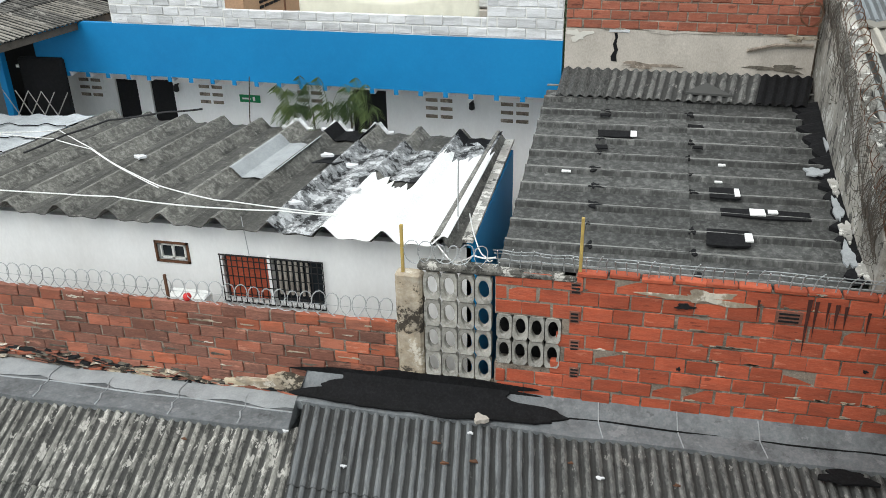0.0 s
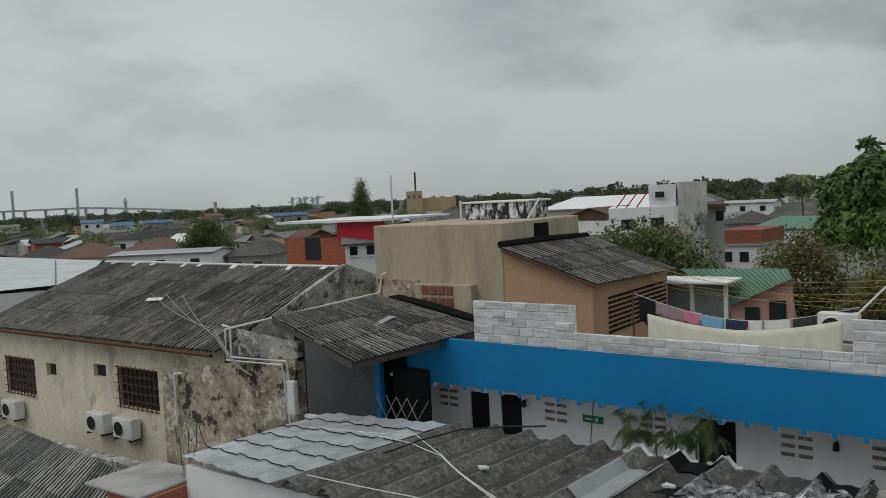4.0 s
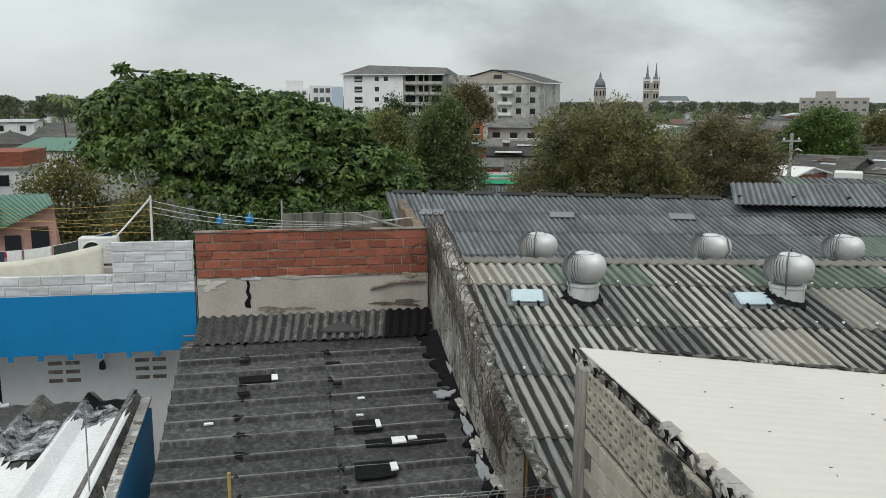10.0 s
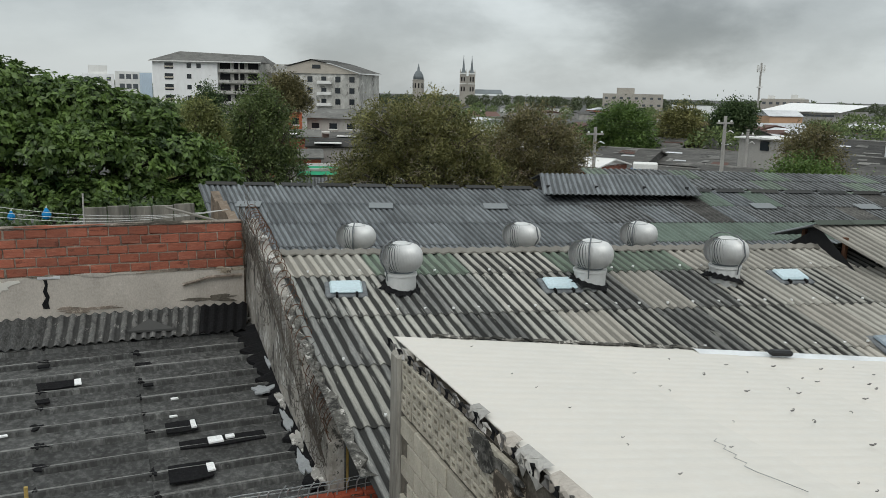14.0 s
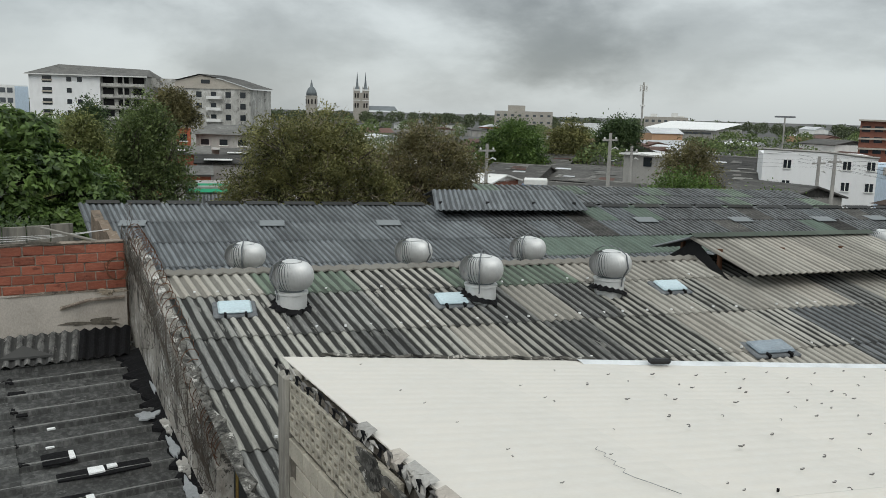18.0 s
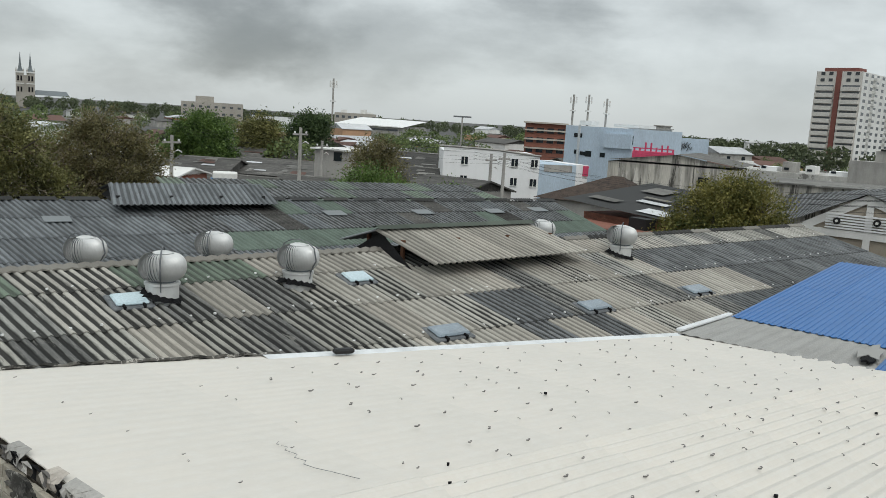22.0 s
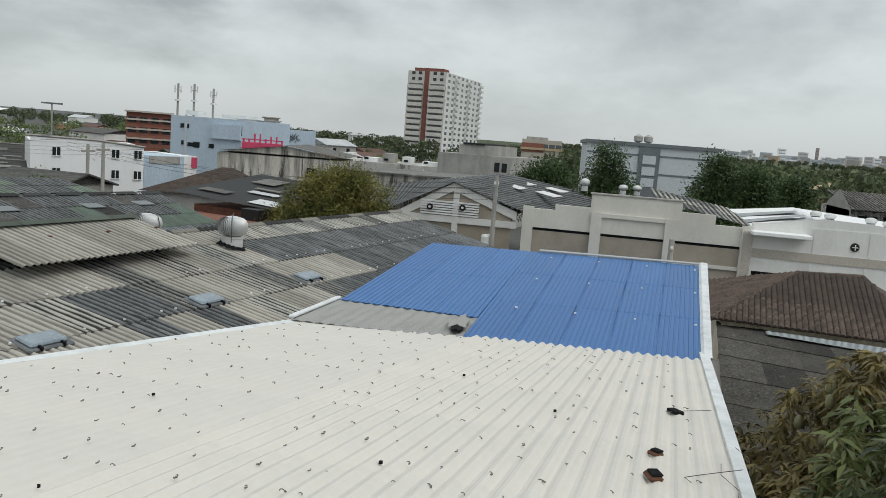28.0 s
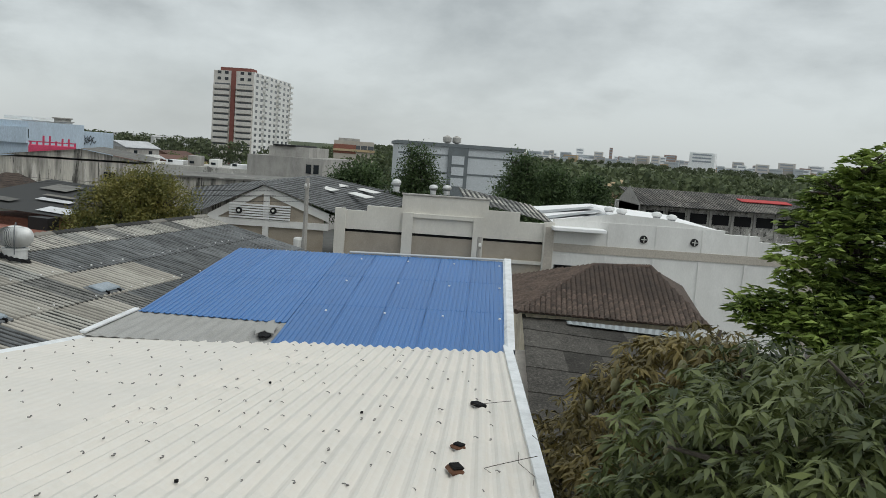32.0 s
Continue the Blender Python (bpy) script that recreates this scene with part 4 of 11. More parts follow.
bb = breeze_block()
bb.materials.append(M_vent_block)
for nx, nz, x0, z0, px, pz in ((4, 4, -2.78, 2.17, 0.25, 0.44), (4, 2, -1.72, 2.53, 0.232, 0.42)):
    for i in range(nx):
        for j in range(nz):
            ob = part("breeze_block", bb, M_vent_block, pier)
            ob.location = (x0 + (i + 0.5) * px, WALL_Y - 0.012 + rng.uniform(-0.005, 0.005), z0 + (j + 0.5) * pz)
            ob.scale = (px / 0.25 * 0.97, 1, pz / 0.44 * 0.98)

# ---- near roof below the boundary wall ----
near_roof = thing("near_roof", "old grey corrugated fibre-cement roof below the brick wall", "roof")
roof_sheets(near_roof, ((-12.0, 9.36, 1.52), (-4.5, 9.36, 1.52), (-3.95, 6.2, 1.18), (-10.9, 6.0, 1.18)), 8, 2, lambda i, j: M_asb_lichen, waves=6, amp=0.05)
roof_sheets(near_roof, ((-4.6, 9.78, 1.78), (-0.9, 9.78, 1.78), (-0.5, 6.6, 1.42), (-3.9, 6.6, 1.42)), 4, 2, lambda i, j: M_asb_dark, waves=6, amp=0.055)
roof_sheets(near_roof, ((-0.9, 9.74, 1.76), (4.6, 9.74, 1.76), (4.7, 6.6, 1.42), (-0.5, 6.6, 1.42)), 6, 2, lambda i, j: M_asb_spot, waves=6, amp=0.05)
gut = thing("flashing", "grey waterproof coat along the foot of the brick wall", "flashing", kind="structure")
fl = Build()
for (a0, a1), (y0, z0), (y1, z1) in (((-12, -4.68), (9.2, 1.60), (WALL_Y + 0.02, 1.50)), ((-4.68, 4.6), (9.62, 1.83), (WALL_Y + 0.02, 2.05))):
    n = 24
    for k in range(n):
        xa, xb = a0 + (a1 - a0) * k / n, a0 + (a1 - a0) * (k + 1) / n
        f = lambda x: 0.02 * math.sin(x * 2.3) + 0.012 * math.sin(x * 5.1 + 1)
        ym = (y0 + y1) / 2
        zm = z0 + (0.05 if a0 > -5 else -0.06)
        fl.quad((xa, y0 + f(xa), z0), (xb, y0 + f(xb), z0), (xb, ym, zm), (xa, ym, zm))
        fl.quad((xa, ym, zm), (xb, ym, zm), (xb, y1, z1), (xa, y1, z1))
        fl.quad((xa, y0 + f(xa), z0 - 0.15), (xb, y0 + f(xb), z0 - 0.15), (xb, y0 + f(xb), z0), (xa, y0 + f(xa), z0))
fl.box(-12, -4.7, 9.6, WALL_Y, 1.0, 1.45).box(-4.7, 4.6, 9.75, WALL_Y, 1.2, 1.8)
fl.quad((-4.68, 9.2, 1.55), (-4.68, 9.62, 1.83), (-4.68, WALL_Y, 2.05), (-4.68, WALL_Y, 1.45))
part("coat", fl, M_flash, gut)
for x in (-10.2, -9.1, -8.0, -6.75, -5.6):
    part("coat_seam", Build().tube([(x + 0.12, 9.22, 1.605), (x + 0.09, 9.4, 1.58), (x + 0.01, 9.55, 1.56), (x + 0.03, 9.7, 1.55), (x - 0.06, 9.9, 1.55), (x - 0.05, WALL_Y - 0.02, 1.54)], 0.014, 5), M_flash_pale, gut, "pale lap of the coating")
for x in (-0.2, 0.9, 2.0):
    part("coat_seam", Build().tube([(x + 0.1, 9.64, 1.835), (x + 0.02, 9.92, 1.885), (x, WALL_Y - 0.02, 2.04)], 0.01, 5), M_flash_pale, gut, "pale lap of the coating")
part("coat_fold", Build().tube([(-0.6 + k * 0.5, 9.93 + 0.015 * math.sin(k * 1.7), 1.885 + 0.008 * math.sin(k)) for k in range(10)], 0.014, 5), M_tar, gut, "dark fold in the coating")
upper = Build()
for k in range(30):
    xa, xb = -12 + k * 0.243, -12 + (k + 1) * 0.243
    g0, g1 = 9.78 + 0.05 * math.sin(k * 1.3) + 0.03 * math.sin(k * 2.9), 9.78 + 0.05 * math.sin((k + 1) * 1.3) + 0.03 * math.sin((k + 1) * 2.9)
    upper.quad((xa, g0, 1.548), (xb, g1, 1.548), (xb, WALL_Y, 1.545 + 0.02 * math.sin(xb * 3)), (xa, WALL_Y, 1.545 + 0.02 * math.sin(xa * 3)))
part("upper_coat", upper, M_flash_pale, gut, "paler wrinkled upper strip of the coating")
part("coat_fold", Build().tube([(-11.8 + k * 0.5, 9.72 + 0.02 * math.sin(k * 1.3), 1.545) for k in range(15)], 0.014, 5), M_flash_pale, gut, "pale fold in the coating")
part("tar_patch", slab(blob(-2.75, 9.93, 1.85, 0.34, 60, 9, 0.25), lambda x, y: 1.88 + max(0, y - 9.85) * 0.55, 0.02), M_tar, gut, "spread of black tar")
part("tar_patch", slab(blob(3.05, 9.42, 0.33, 0.14, 24, 11, 0.4), lambda x, y: 1.84, 0.02), M_tar, gut, "blot of black tar")
rub = slab(blob(-1.85, 9.62, 0.10, 0.09, 10, 3, 0.6), lambda x, y: 1.9, 0.05)
tarw = slab(blob(-2.7, 2.06, 1.75, 0.14, 50, 19, 0.3), lambda x, y: 0, 0.012)
tarw.v = [(x, WALL_Y - 0.02 - z, y) for x, y, z in tarw.v]
part("tar_patch", tarw, M_tar, gut, "black tar brushed up the wall")
solid("rubble", rub, M_cement, "lump of broken cement on the tar", "rubble")
# loose crumbs and leaves on the roofs
for k, (x, y, s) in enumerate(((-1.95, 9.42, 0.04), (-2.4, 9.15, 0.05), (-1.8, 8.9, 0.05), (-4.6, 9.0, 0.04), (0.9, 8.95, 0.045), (-2.2, 8.8, 0.05), (-3.55, 8.5, 0.05), (1.6, 8.8, 0.05), (-0.5, 9.1, 0.04), (-0.1, 8.9, 0.05), (-6.0, 8.6, 0.04), (2.3, 8.8, 0.05))):
    c = slab(blob(x, y, s, s * 0.5, 9, 40 + k, 0.7), lambda a, b: 1.46 + (y - 6.6) * 0.105 + 0.055, 0.012)
    solid("fallen_leaf", c, M_rust if k % 3 else M_white_block, "dry fallen leaf on the corrugated roof" if k % 3 else "chip of white plaster on the corrugated roof", "debris", group="debris on the near roof")


# ---- razor wire ----
def coil(x0, x1, y, z, r, pitch, wire):
    b, pts, n = Build(), [], 14
    turns = int((x1 - x0) / pitch)
    rr = random.Random(2)
    for t in range(turns):
        k = rr.uniform(0.85, 1.1)
        for i in range(n):
            a = 2 * math.pi * i / n
            pts.append((x0 + (t + i / n) * pitch + 0.13 * math.cos(a) * k, y + 0.05 * math.cos(a) * k, z + r * k * math.sin(a)))
    b.tube(pts, wire, 3)
    # barbs
    for p in pts[::3]:
        b.box(p[0] - 0.016, p[0] + 0.016, p[1] - 0.004, p[1] + 0.004, p[2] - 0.004, p[2] + 0.004)
    return b


razor = thing("razor_wire", "coil of razor wire on the low brick wall", "razor wire")
part("coil", coil(-11.4, -3.2, WALL_Y + 0.06, 3.20, 0.20, 0.21, 0.009), M_wire, razor)
part("support_wire", Build().tube([(-11.4, WALL_Y + 0.06, 3.2), (-7, WALL_Y + 0.06, 3.18), (-3.15, WALL_Y + 0.06, 3.2)], 0.004, 4), M_wire, razor)
part("support_post", Build().box(-6.95, -6.91, WALL_Y + 0.04, WALL_Y + 0.08, 2.98, 3.45, 0.005), M_rust, razor, "rusted iron post")
part("coil", coil(-3.0, -1.7, WALL_Y + 0.06, 4.2, 0.17, 0.2, 0.009), M_wire, razor)
spikes = thing("spiked_wire_fence", "strands of spiked wire leaning over the tall brick wall", "razor wire")
for (x0, x1) in ((-1.7, -0.65), (-0.5, 4.3)):
    n = int((x1 - x0) / 0.135)
    for k in range(n + 1):
        x = x0 + k * (x1 - x0) / n
        j = rng.uniform(-0.03, 0.03)
        part("spike", Build().tube([(x, WALL_Y + 0.05, 4.10), (x + j, WALL_Y - 0.02 + j, 4.30), (x + j * 2 + 0.02, WALL_Y - 0.13, 4.43 + j)], 0.009, 4), M_wire, spikes)
    for yy, zz in ((WALL_Y - 0.03, 4.33), (WALL_Y + 0.02, 4.22), (WALL_Y - 0.12, 4.42)):
        part("strand", Build().tube([(x0 - 0.05 + (x1 - x0 + 0.1) * k / 8, yy, zz + 0.012 * math.sin(k * 2.0)) for k in range(9)], 0.007, 4), M_wire, spikes)
for x, z0, z1 in ((-3.08, 3.1, 4.62), (-0.58, 4.05, 4.92)):
    p = Build().box(x - 0.022, x + 0.022, WALL_Y + 0.02, WALL_Y + 0.064, z0, z1, 0.006)
    part("fence_post", p, M_yellow, spikes, "yellow weathered angle-iron post")

# ---- white house behind the low wall ----
house = thing("white_house", "small white rendered house with blue side wall and channel-sheet roof", "house")
HY = 11.6
# front wall with its two window openings
for x0, x1, z0, z1 in ((-16.0, -7.86, 0, 3.66), (-7.30, -6.66, 0, 3.66), (-4.87, -2.35, 0, 3.66), (-7.86, -7.30, 0, 2.97), (-7.86, -7.30, 3.29, 3.66), (-6.66, -4.87, 0, 2.30), (-6.66, -4.87, 3.18, 3.66)):
    part("wall", Build().box(x0, x1, HY, HY + 0.15, z0, z1), M_white_wall, house)
sw = Build()
sw.box(-2.42, -2.27, HY, 15.7, 0, 3.86)
part("side_wall", sw, M_blue_wall, house, "bright blue side wall")
part("side_coping", slab([(-2.44, 11.35), (-2.27, 11.35), (-2.27, 15.75), (-2.44, 15.75)], lambda x, y: 3.88 + (y - 11.3) * 0.03, 0.05), M_moss_wall, house, "blackened cement coping")
part("back_wall", Build().box(-16.0, -2.5, 15.4, 15.55, 0, 3.9), M_white_wall, house)
# unseen black block added inside, standing for the unlit room
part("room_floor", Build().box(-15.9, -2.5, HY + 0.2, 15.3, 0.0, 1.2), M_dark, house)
small_win = part("window", Build().box(-7.9, -7.26, HY - 0.02, HY + 0.02, 2.93, 2.97).box(-7.9, -7.26, HY - 0.02, HY + 0.02, 3.29, 3.33).box(-7.9, -7.86, HY - 0.02, HY + 0.02, 2.93, 3.33).box(-7.3, -7.26, HY - 0.02, HY + 0.02, 2.93, 3.33), M_rust, house, "small window with chipped brown rim")
part("window_frame", Build().box(-7.82, -7.79, HY + 0.02, HY + 0.06, 2.99, 3.27).box(-7.6, -7.56, HY + 0.02, HY + 0.06, 2.99, 3.27).box(-7.37, -7.34, HY + 0.02, HY + 0.06, 2.99, 3.27).box(-7.82, -7.34, HY + 0.02, HY + 0.06, 3.24, 3.27).box(-7.82, -7.34, HY + 0.02, HY + 0.06, 2.99, 3.02), M_pvc, small_win, "white aluminium frame")
part("pane", Build().box(-7.82, -7.34, HY + 0.07, HY + 0.08, 2.99, 3.27), M_glass_dark, small_win, "dark glass")
big_win = part("window", Build().box(-6.66, -4.87, HY + 0.10, HY + 0.12, 2.30, 3.18), M_glass_dark, house, "barred window, half bricked up")
part("brick_infill", Build().box(-6.6, -5.85, HY + 0.04, HY + 0.095, 2.36, 3.12), M_brick, big_win, "red clay blocks filling half the window")
for k in range(6):
    part("curtain_fold", Build().box(-5.70 + k * 0.10, -5.64 + k * 0.10, HY + 0.06, HY + 0.095, 2.45, 3.1, 0.02), M_cement, big_win)
grille = part("grille", Build().box(-6.7, -4.83, HY - 0.06, HY - 0.04, 3.18, 3.20).box(-6.7, -4.83, HY - 0.06, HY - 0.04, 2.28, 2.30), M_black, big_win, "black iron window grille")
for k in range(19):
    x = -6.68 + k * 0.1025
    part("bar", Build().box(x - 0.007, x + 0.007, HY - 0.058, HY - 0.042, 2.28, 3.20), M_black, grille)
for z in (2.46, 2.62, 2.80, 2.98, 3.10):
    part("bar", Build().box(-6.68, -4.84, HY - 0.062, HY - 0.05, z - 0.006, z + 0.006), M_black, grille)
part("window_divider", Build().box(-5.82, -5.76, HY - 0.05, HY + 0.1, 2.28, 3.22), M_white_wall, big_win)


CANH = 0.2
CAN = ((-11.55, 15.8, 4.05), (-2.05, 15.8, 4.02), (-2.2, 11.28, 3.80), (-12.84, 11.28, 3.82))
for k in range(11):
    me = sheet_mesh(CAN, k / 11, min((k + 1.03) / 11, 10.75 / 11), 0, 1, 1, CANH, "channel", 0.014, 0.0)
    part("channel_sheet", me, M_canal, house)
CANW = tuple((p[0], p[1], p[2] + 0.04) for p in CAN)



def ragged_cover(u, wide, v0, v1, seed):
    """A coat of paint over one trough of the channel roof, with an uneven upper edge."""
    r, b, n = random.Random(seed), Build(), 25
    prof, A, B, C, D = PROFILES["trough"] + [(1, 1)], *CANW
    rag = 0.0
    for i in range(n):
        x = -wide + (1 + 2 * wide) * i / (n - 1)
        xm = min(max(abs(x) if x < 1 else 2 - x, 0), 1) if (x < 0 or x > 1) else x
        h = next(p[1] + (q[1] - p[1]) * (xm - p[0]) / (q[0] - p[0]) for p, q in zip(prof, prof[1:]) if p[0] <= xm <= q[0])
        rag = 0.5 * rag + r.uniform(-0.055, 0.055)
        for v in (v0 + rag, v1):
            top, bot = lerp(A, B, (u + x) / 11), lerp(D, C, (u + x) / 11)
            p = lerp(top, bot, v)
            b.v.append((p[0], p[1], p[2] + CANH * h + 0.004))
    b.f = [(2 * i, 2 * i + 1, 2 * i + 3, 2 * i + 2) for i in range(n - 1)]
    b.v += [(x, y, z - 0.012) for x, y, z in b.v]
    b.f += [(2 * i + 2 * n, 2 * i + 2 + 2 * n, 2 * i + 3 + 2 * n, 2 * i + 1 + 2 * n) for i in range(n - 1)]
    b.f += [(2 * i + 1, 2 * i + 1 + 2 * n, 2 * i + 3 + 2 * n, 2 * i + 3) for i in range(n - 1)]
    return b


for u, v0, seed in ((8.5, 0.56, 3), (9.5, 0.28, 8)):
    part("painted_cover", ragged_cover(u, 0.06, v0, 1.02, seed), M_white_bright, house, "bright white painted sheet end")
for u, v0, v1, m, lab in ((8.5, 0.20, 0.52, M_canal_patch, "peeling black and white paint"), (7.5, 0.22, 1.01, M_canal_patch, "peeling black and white paint"), (9.5, 0.08, 0.3, M_canal_patch, "peeling black and white paint"), (5.6, 0.2, 0.58, M_flash_pale, "grey silvered repair strip"), (9.5, 0.03, 0.12, M_tar, "black tar over the sheet end"), (6.5, 0.02, 0.14, M_tar, "black tar over the sheet end")):
    part("painted_cover", sheet_mesh(CANW, u / 11, (u + 1.0) / 11, v0, v1, 1, CANH, "trough", 0.010, 0.0), m, house, lab)
# the white-painted end of the roof: narrow sheets in steps, with open joints between them
WSH = ((-15.0, 15.2, 4.1), (-11.6, 15.8, 4.08), (-12.85, 11.28, 3.84), (-16.1, 11.6, 3.84))
for r in range(1, 6):
    p, q = lerp(WSH[0], WSH[3], r / 6), lerp(WSH[1], WSH[2], r / 6)
    for c in range(4):
        a, b_ = lerp(p, q, c / 4), lerp(p, q, (c + 1) / 4)
        crest = [lerp(a, b_, t)[:2] + (lerp(a, b_, t)[2] + 0.05 * h + 0.032,) for t, h in ((0, 0.14), (0.25, 0), (0.46, 0.95), (0.54, 1), (0.75, 0), (1, 0.14))]
        part("open_joint", Build().tube(crest, 0.012, 4), M_tar, house, "dark open joint")
roof_sheets(house, WSH, 4, 6, lambda i, j: M_white_sheet, waves=1, amp=0.05, prof="channel", name="channel_sheet", lift=0.02, lap=0.02)
# ends of the sheets torn and mortared at the back edge
for k in range(5, 8):
    line = [lerp(lerp(CAN[0], CAN[1], (k + u) / 11), lerp(CAN[0], CAN[1], (k + u) / 11), 0) for u in (0.1, 0.27, 0.46, 0.54, 0.73, 0.9)]
    line = [(p[0], p[1] - 0.05, p[2] + CANH * h + 0.02) for p, h in zip(line, (0.07, 0.02, 0.95, 1, 0.02, 0.07))]
    part("mortar_edge", Build().tube(line, 0.055, 6), M_white_block, house, "white mortar along the sheet end")


def canal_z(x, y):
    return 3.80 + (y - 11.28) * 0.055


def cable(name, pts, r, material, label, group="", sag=0.0, thing_kind="cable"):
    b, out = Build(), []
    for p, q in zip(pts, pts[1:]):
        for k in range(8):
            t = k / 8
            out.append((p[0] + (q[0] - p[0]) * t, p[1] + (q[1] - p[1]) * t, p[2] + (q[2] - p[2]) * t - sag * 4 * t * (1 - t)))
    out.append(pts[-1])
    b.tube(out, r, 5)
    return solid(name, b, material, label, thing_kind, group=group)


cg = "cables over the roof"
cable("power_cable", [(-12.0, 11.5, 4.1), (-9.4, 11.54, 4.1), (-8.5, 11.59, 4.1), (-7.5, 11.48, 4.09), (-6.4, 11.47, 4.09), (-5.5, 11.54, 4.09), (-4.5, 11.51, 4.09)], 0.013, M_pvc, "pale grey cable lying across the channel roof", cg, 0.01)
cable("power_cable", [(-14.0, 13.9, 4.2), (-12.03, 14.08, 4.24), (-11.43, 14.32, 4.24), (-10.13, 13.49, 4.2), (-9.26, 12.86, 4.17), (-7.93, 12.1, 4.13), (-6.82, 11.76, 4.11), (-6.5, 11.75, 4.1), (-4.5, 11.55, 4.09)], 0.012, M_pvc, "pale grey cable lying across the channel roof", cg, 0.01)
cable("power_cable", [(-13.0, 14.0, 4.22), (-11.22, 13.84, 4.22), (-10.13, 13.46, 4.2), (-9.2, 12.8, 4.17), (-7.9, 12.02, 4.13)], 0.011, M_pvc, "pale grey cable lying across the channel roof", cg, 0.01)
cable("power_cable", [(-6.1, 11.4, 4.0), (-6.05, 11.35, 3.7), (-6.1, 11.5, 3.25)], 0.007, M_wire, "thin wire hanging from the roof edge", cg)
cable("hose", [(-11.3, 13.05, 4.2), (-11.1, 14.02, 4.24), (-10.68, 14.94, 4.29), (-9.73, 15.54, 4.33), (-9.0, 15.86, 4.34)], 0.022, M_black, "black hose lying across the channel roof", cg, 0.01)
cable("white_pipe", [(-2.95, 11.4, 3.95), (-2.5, 10.9, 3.75), (-2.1, 10.5, 4.1), (-1.75, 10.3, 4.2)], 0.014, M_pvc, "white plastic conduit looped over the wall", cg, 0.03)
cable("white_pipe", [(-2.35, 11.5, 4.3), (-2.2, 11.3, 3.9), (-1.95, 10.6, 4.05), (-1.8, 10.3, 4.15)], 0.011, M_pvc, "white plastic conduit looped over the wall", cg, 0.05)
solid("thin_mast", Build().tube([(-2.62, 11.9, 3.8), (-2.6, 11.9, 5.05)], 0.012, 6), M_wire, "thin steel mast at the roof edge", "mast")
for k, (x, y) in enumerate(((-9.0, 13.3), (-5.5, 13.9), (-4.9, 13.5), (-5.35, 11.9), (-4.55, 12.5))):
    s = slab(blob(x, y, 0.12, 0.07, 9, 70 + k, 0.5), lambda a, b: canal_z(a, b) + 0.25, 0.03)
    solid("roof_stone", s, M_white_block, "pale stone weighing down the channel roof", "stone", group="stones on the channel roof")
part("tar_cover", sheet_mesh(CANW, 7.1 / 11, 7.62 / 11, 0.3, 0.5, 1, 0.03, "coarse", 0.01, 0.21), M_tar, house, "scrap of black tar cloth")
box = thing("water_heater", "small white box unit behind the brick wall", "appliance", (-7.05, 11.05, 2.35))
part("body", Build().box(-0.36, 0.36, -0.14, 0.14, 0, 0.34, 0.03), M_pvc, box)
part("bracket", Build().box(-0.3, 0.3, -0.03, 0.03, -2.35, 0.0), M_rust, box)
solid("red_ball", Build().lathe([(0.005, 0), (0.05, 0.02), (0.07, 0.07), (0.05, 0.12), (0.005, 0.14)], (-6.62, WALL_Y + 0.09, 3.0), 12), surf("red_plastic", (0.5, 0.03, 0.03), rough=0.4, bump=0), "small red ball lying on the brick wall", "ball", smooth=True)

# ---- courtyard range with the blue fascia ----
RANGE = thing("courtyard_range", "white courtyard building with deep blue fascia and block parapet", "building", (0, 16.9, 0), -2.8)
part("fascia", Build().box(-14.2, -1.5, 0, 0.15, 4.57, 5.76), M_blue_wall, RANGE, "deep blue painted fascia")
part("eave_slab", Build().box(-15, -1.5, 0.15, 1.0, 4.55, 4.62), M_white_wall, RANGE)
DOORS = ((-12.88, -12.25, 4.16), (-11.87, -11.22, 4.2), (-6.5, -5.65, 4.24))
prev = -15.0
for x0, x1, zt in DOORS:
    part("door_wall", Build().box(prev, x0, 1.0, 1.15, 0, 4.55), M_white_wall, RANGE, "white wall with doors and vents")
    part("door_head", Build().box(x0, x1, 1.0, 1.15, zt, 4.55), M_white_wall, RANGE)
    prev = x1
part("door_wall", Build().box(prev, -1.5, 1.0, 1.15, 0, 4.55), M_white_wall, RANGE, "white wall with doors and vents")
part("end_wall", Build().box(-1.65, -1.5, 0.15, 1.0, 0, 4.57), M_white_wall, RANGE)
# a black fill paints the shade inside each door
for x0, x1, zt in DOORS:
    part("doorway", Build().box(x0 - 0.01, x1 + 0.01, 1.06, 1.2, 0, zt + 0.02), M_dark, RANGE, "doorway filled black for the unlit room")
for k in range(23):
    x = -14.0 + k * 0.555
    br = Build().poly([(x, -0.0, 4.57), (x, 0.5, 4.57), (x, 0.5, 4.53), (x, 0.04, 4.44)]).poly([(x + 0.12, -0.0, 4.57), (x + 0.12, 0.5, 4.57), (x + 0.12, 0.5, 4.53), (x + 0.12, 0.04, 4.44)])
    br.quad((x, 0, 4.57), (x + 0.12, 0, 4.57), (x + 0.12, 0.04, 4.44), (x, 0.04, 4.44)).quad((x, 0.04, 4.44), (x + 0.12, 0.04, 4.44), (x + 0.12, 0.5, 4.53), (x, 0.5, 4.53))
    part("bracket", br, M_white_wall, RANGE, "white rafter end")
    part("drip", Build().box(x + 0.01, x + 0.11, -0.006, 0.012, 4.46, 4.57), M_blue_wall, RANGE)
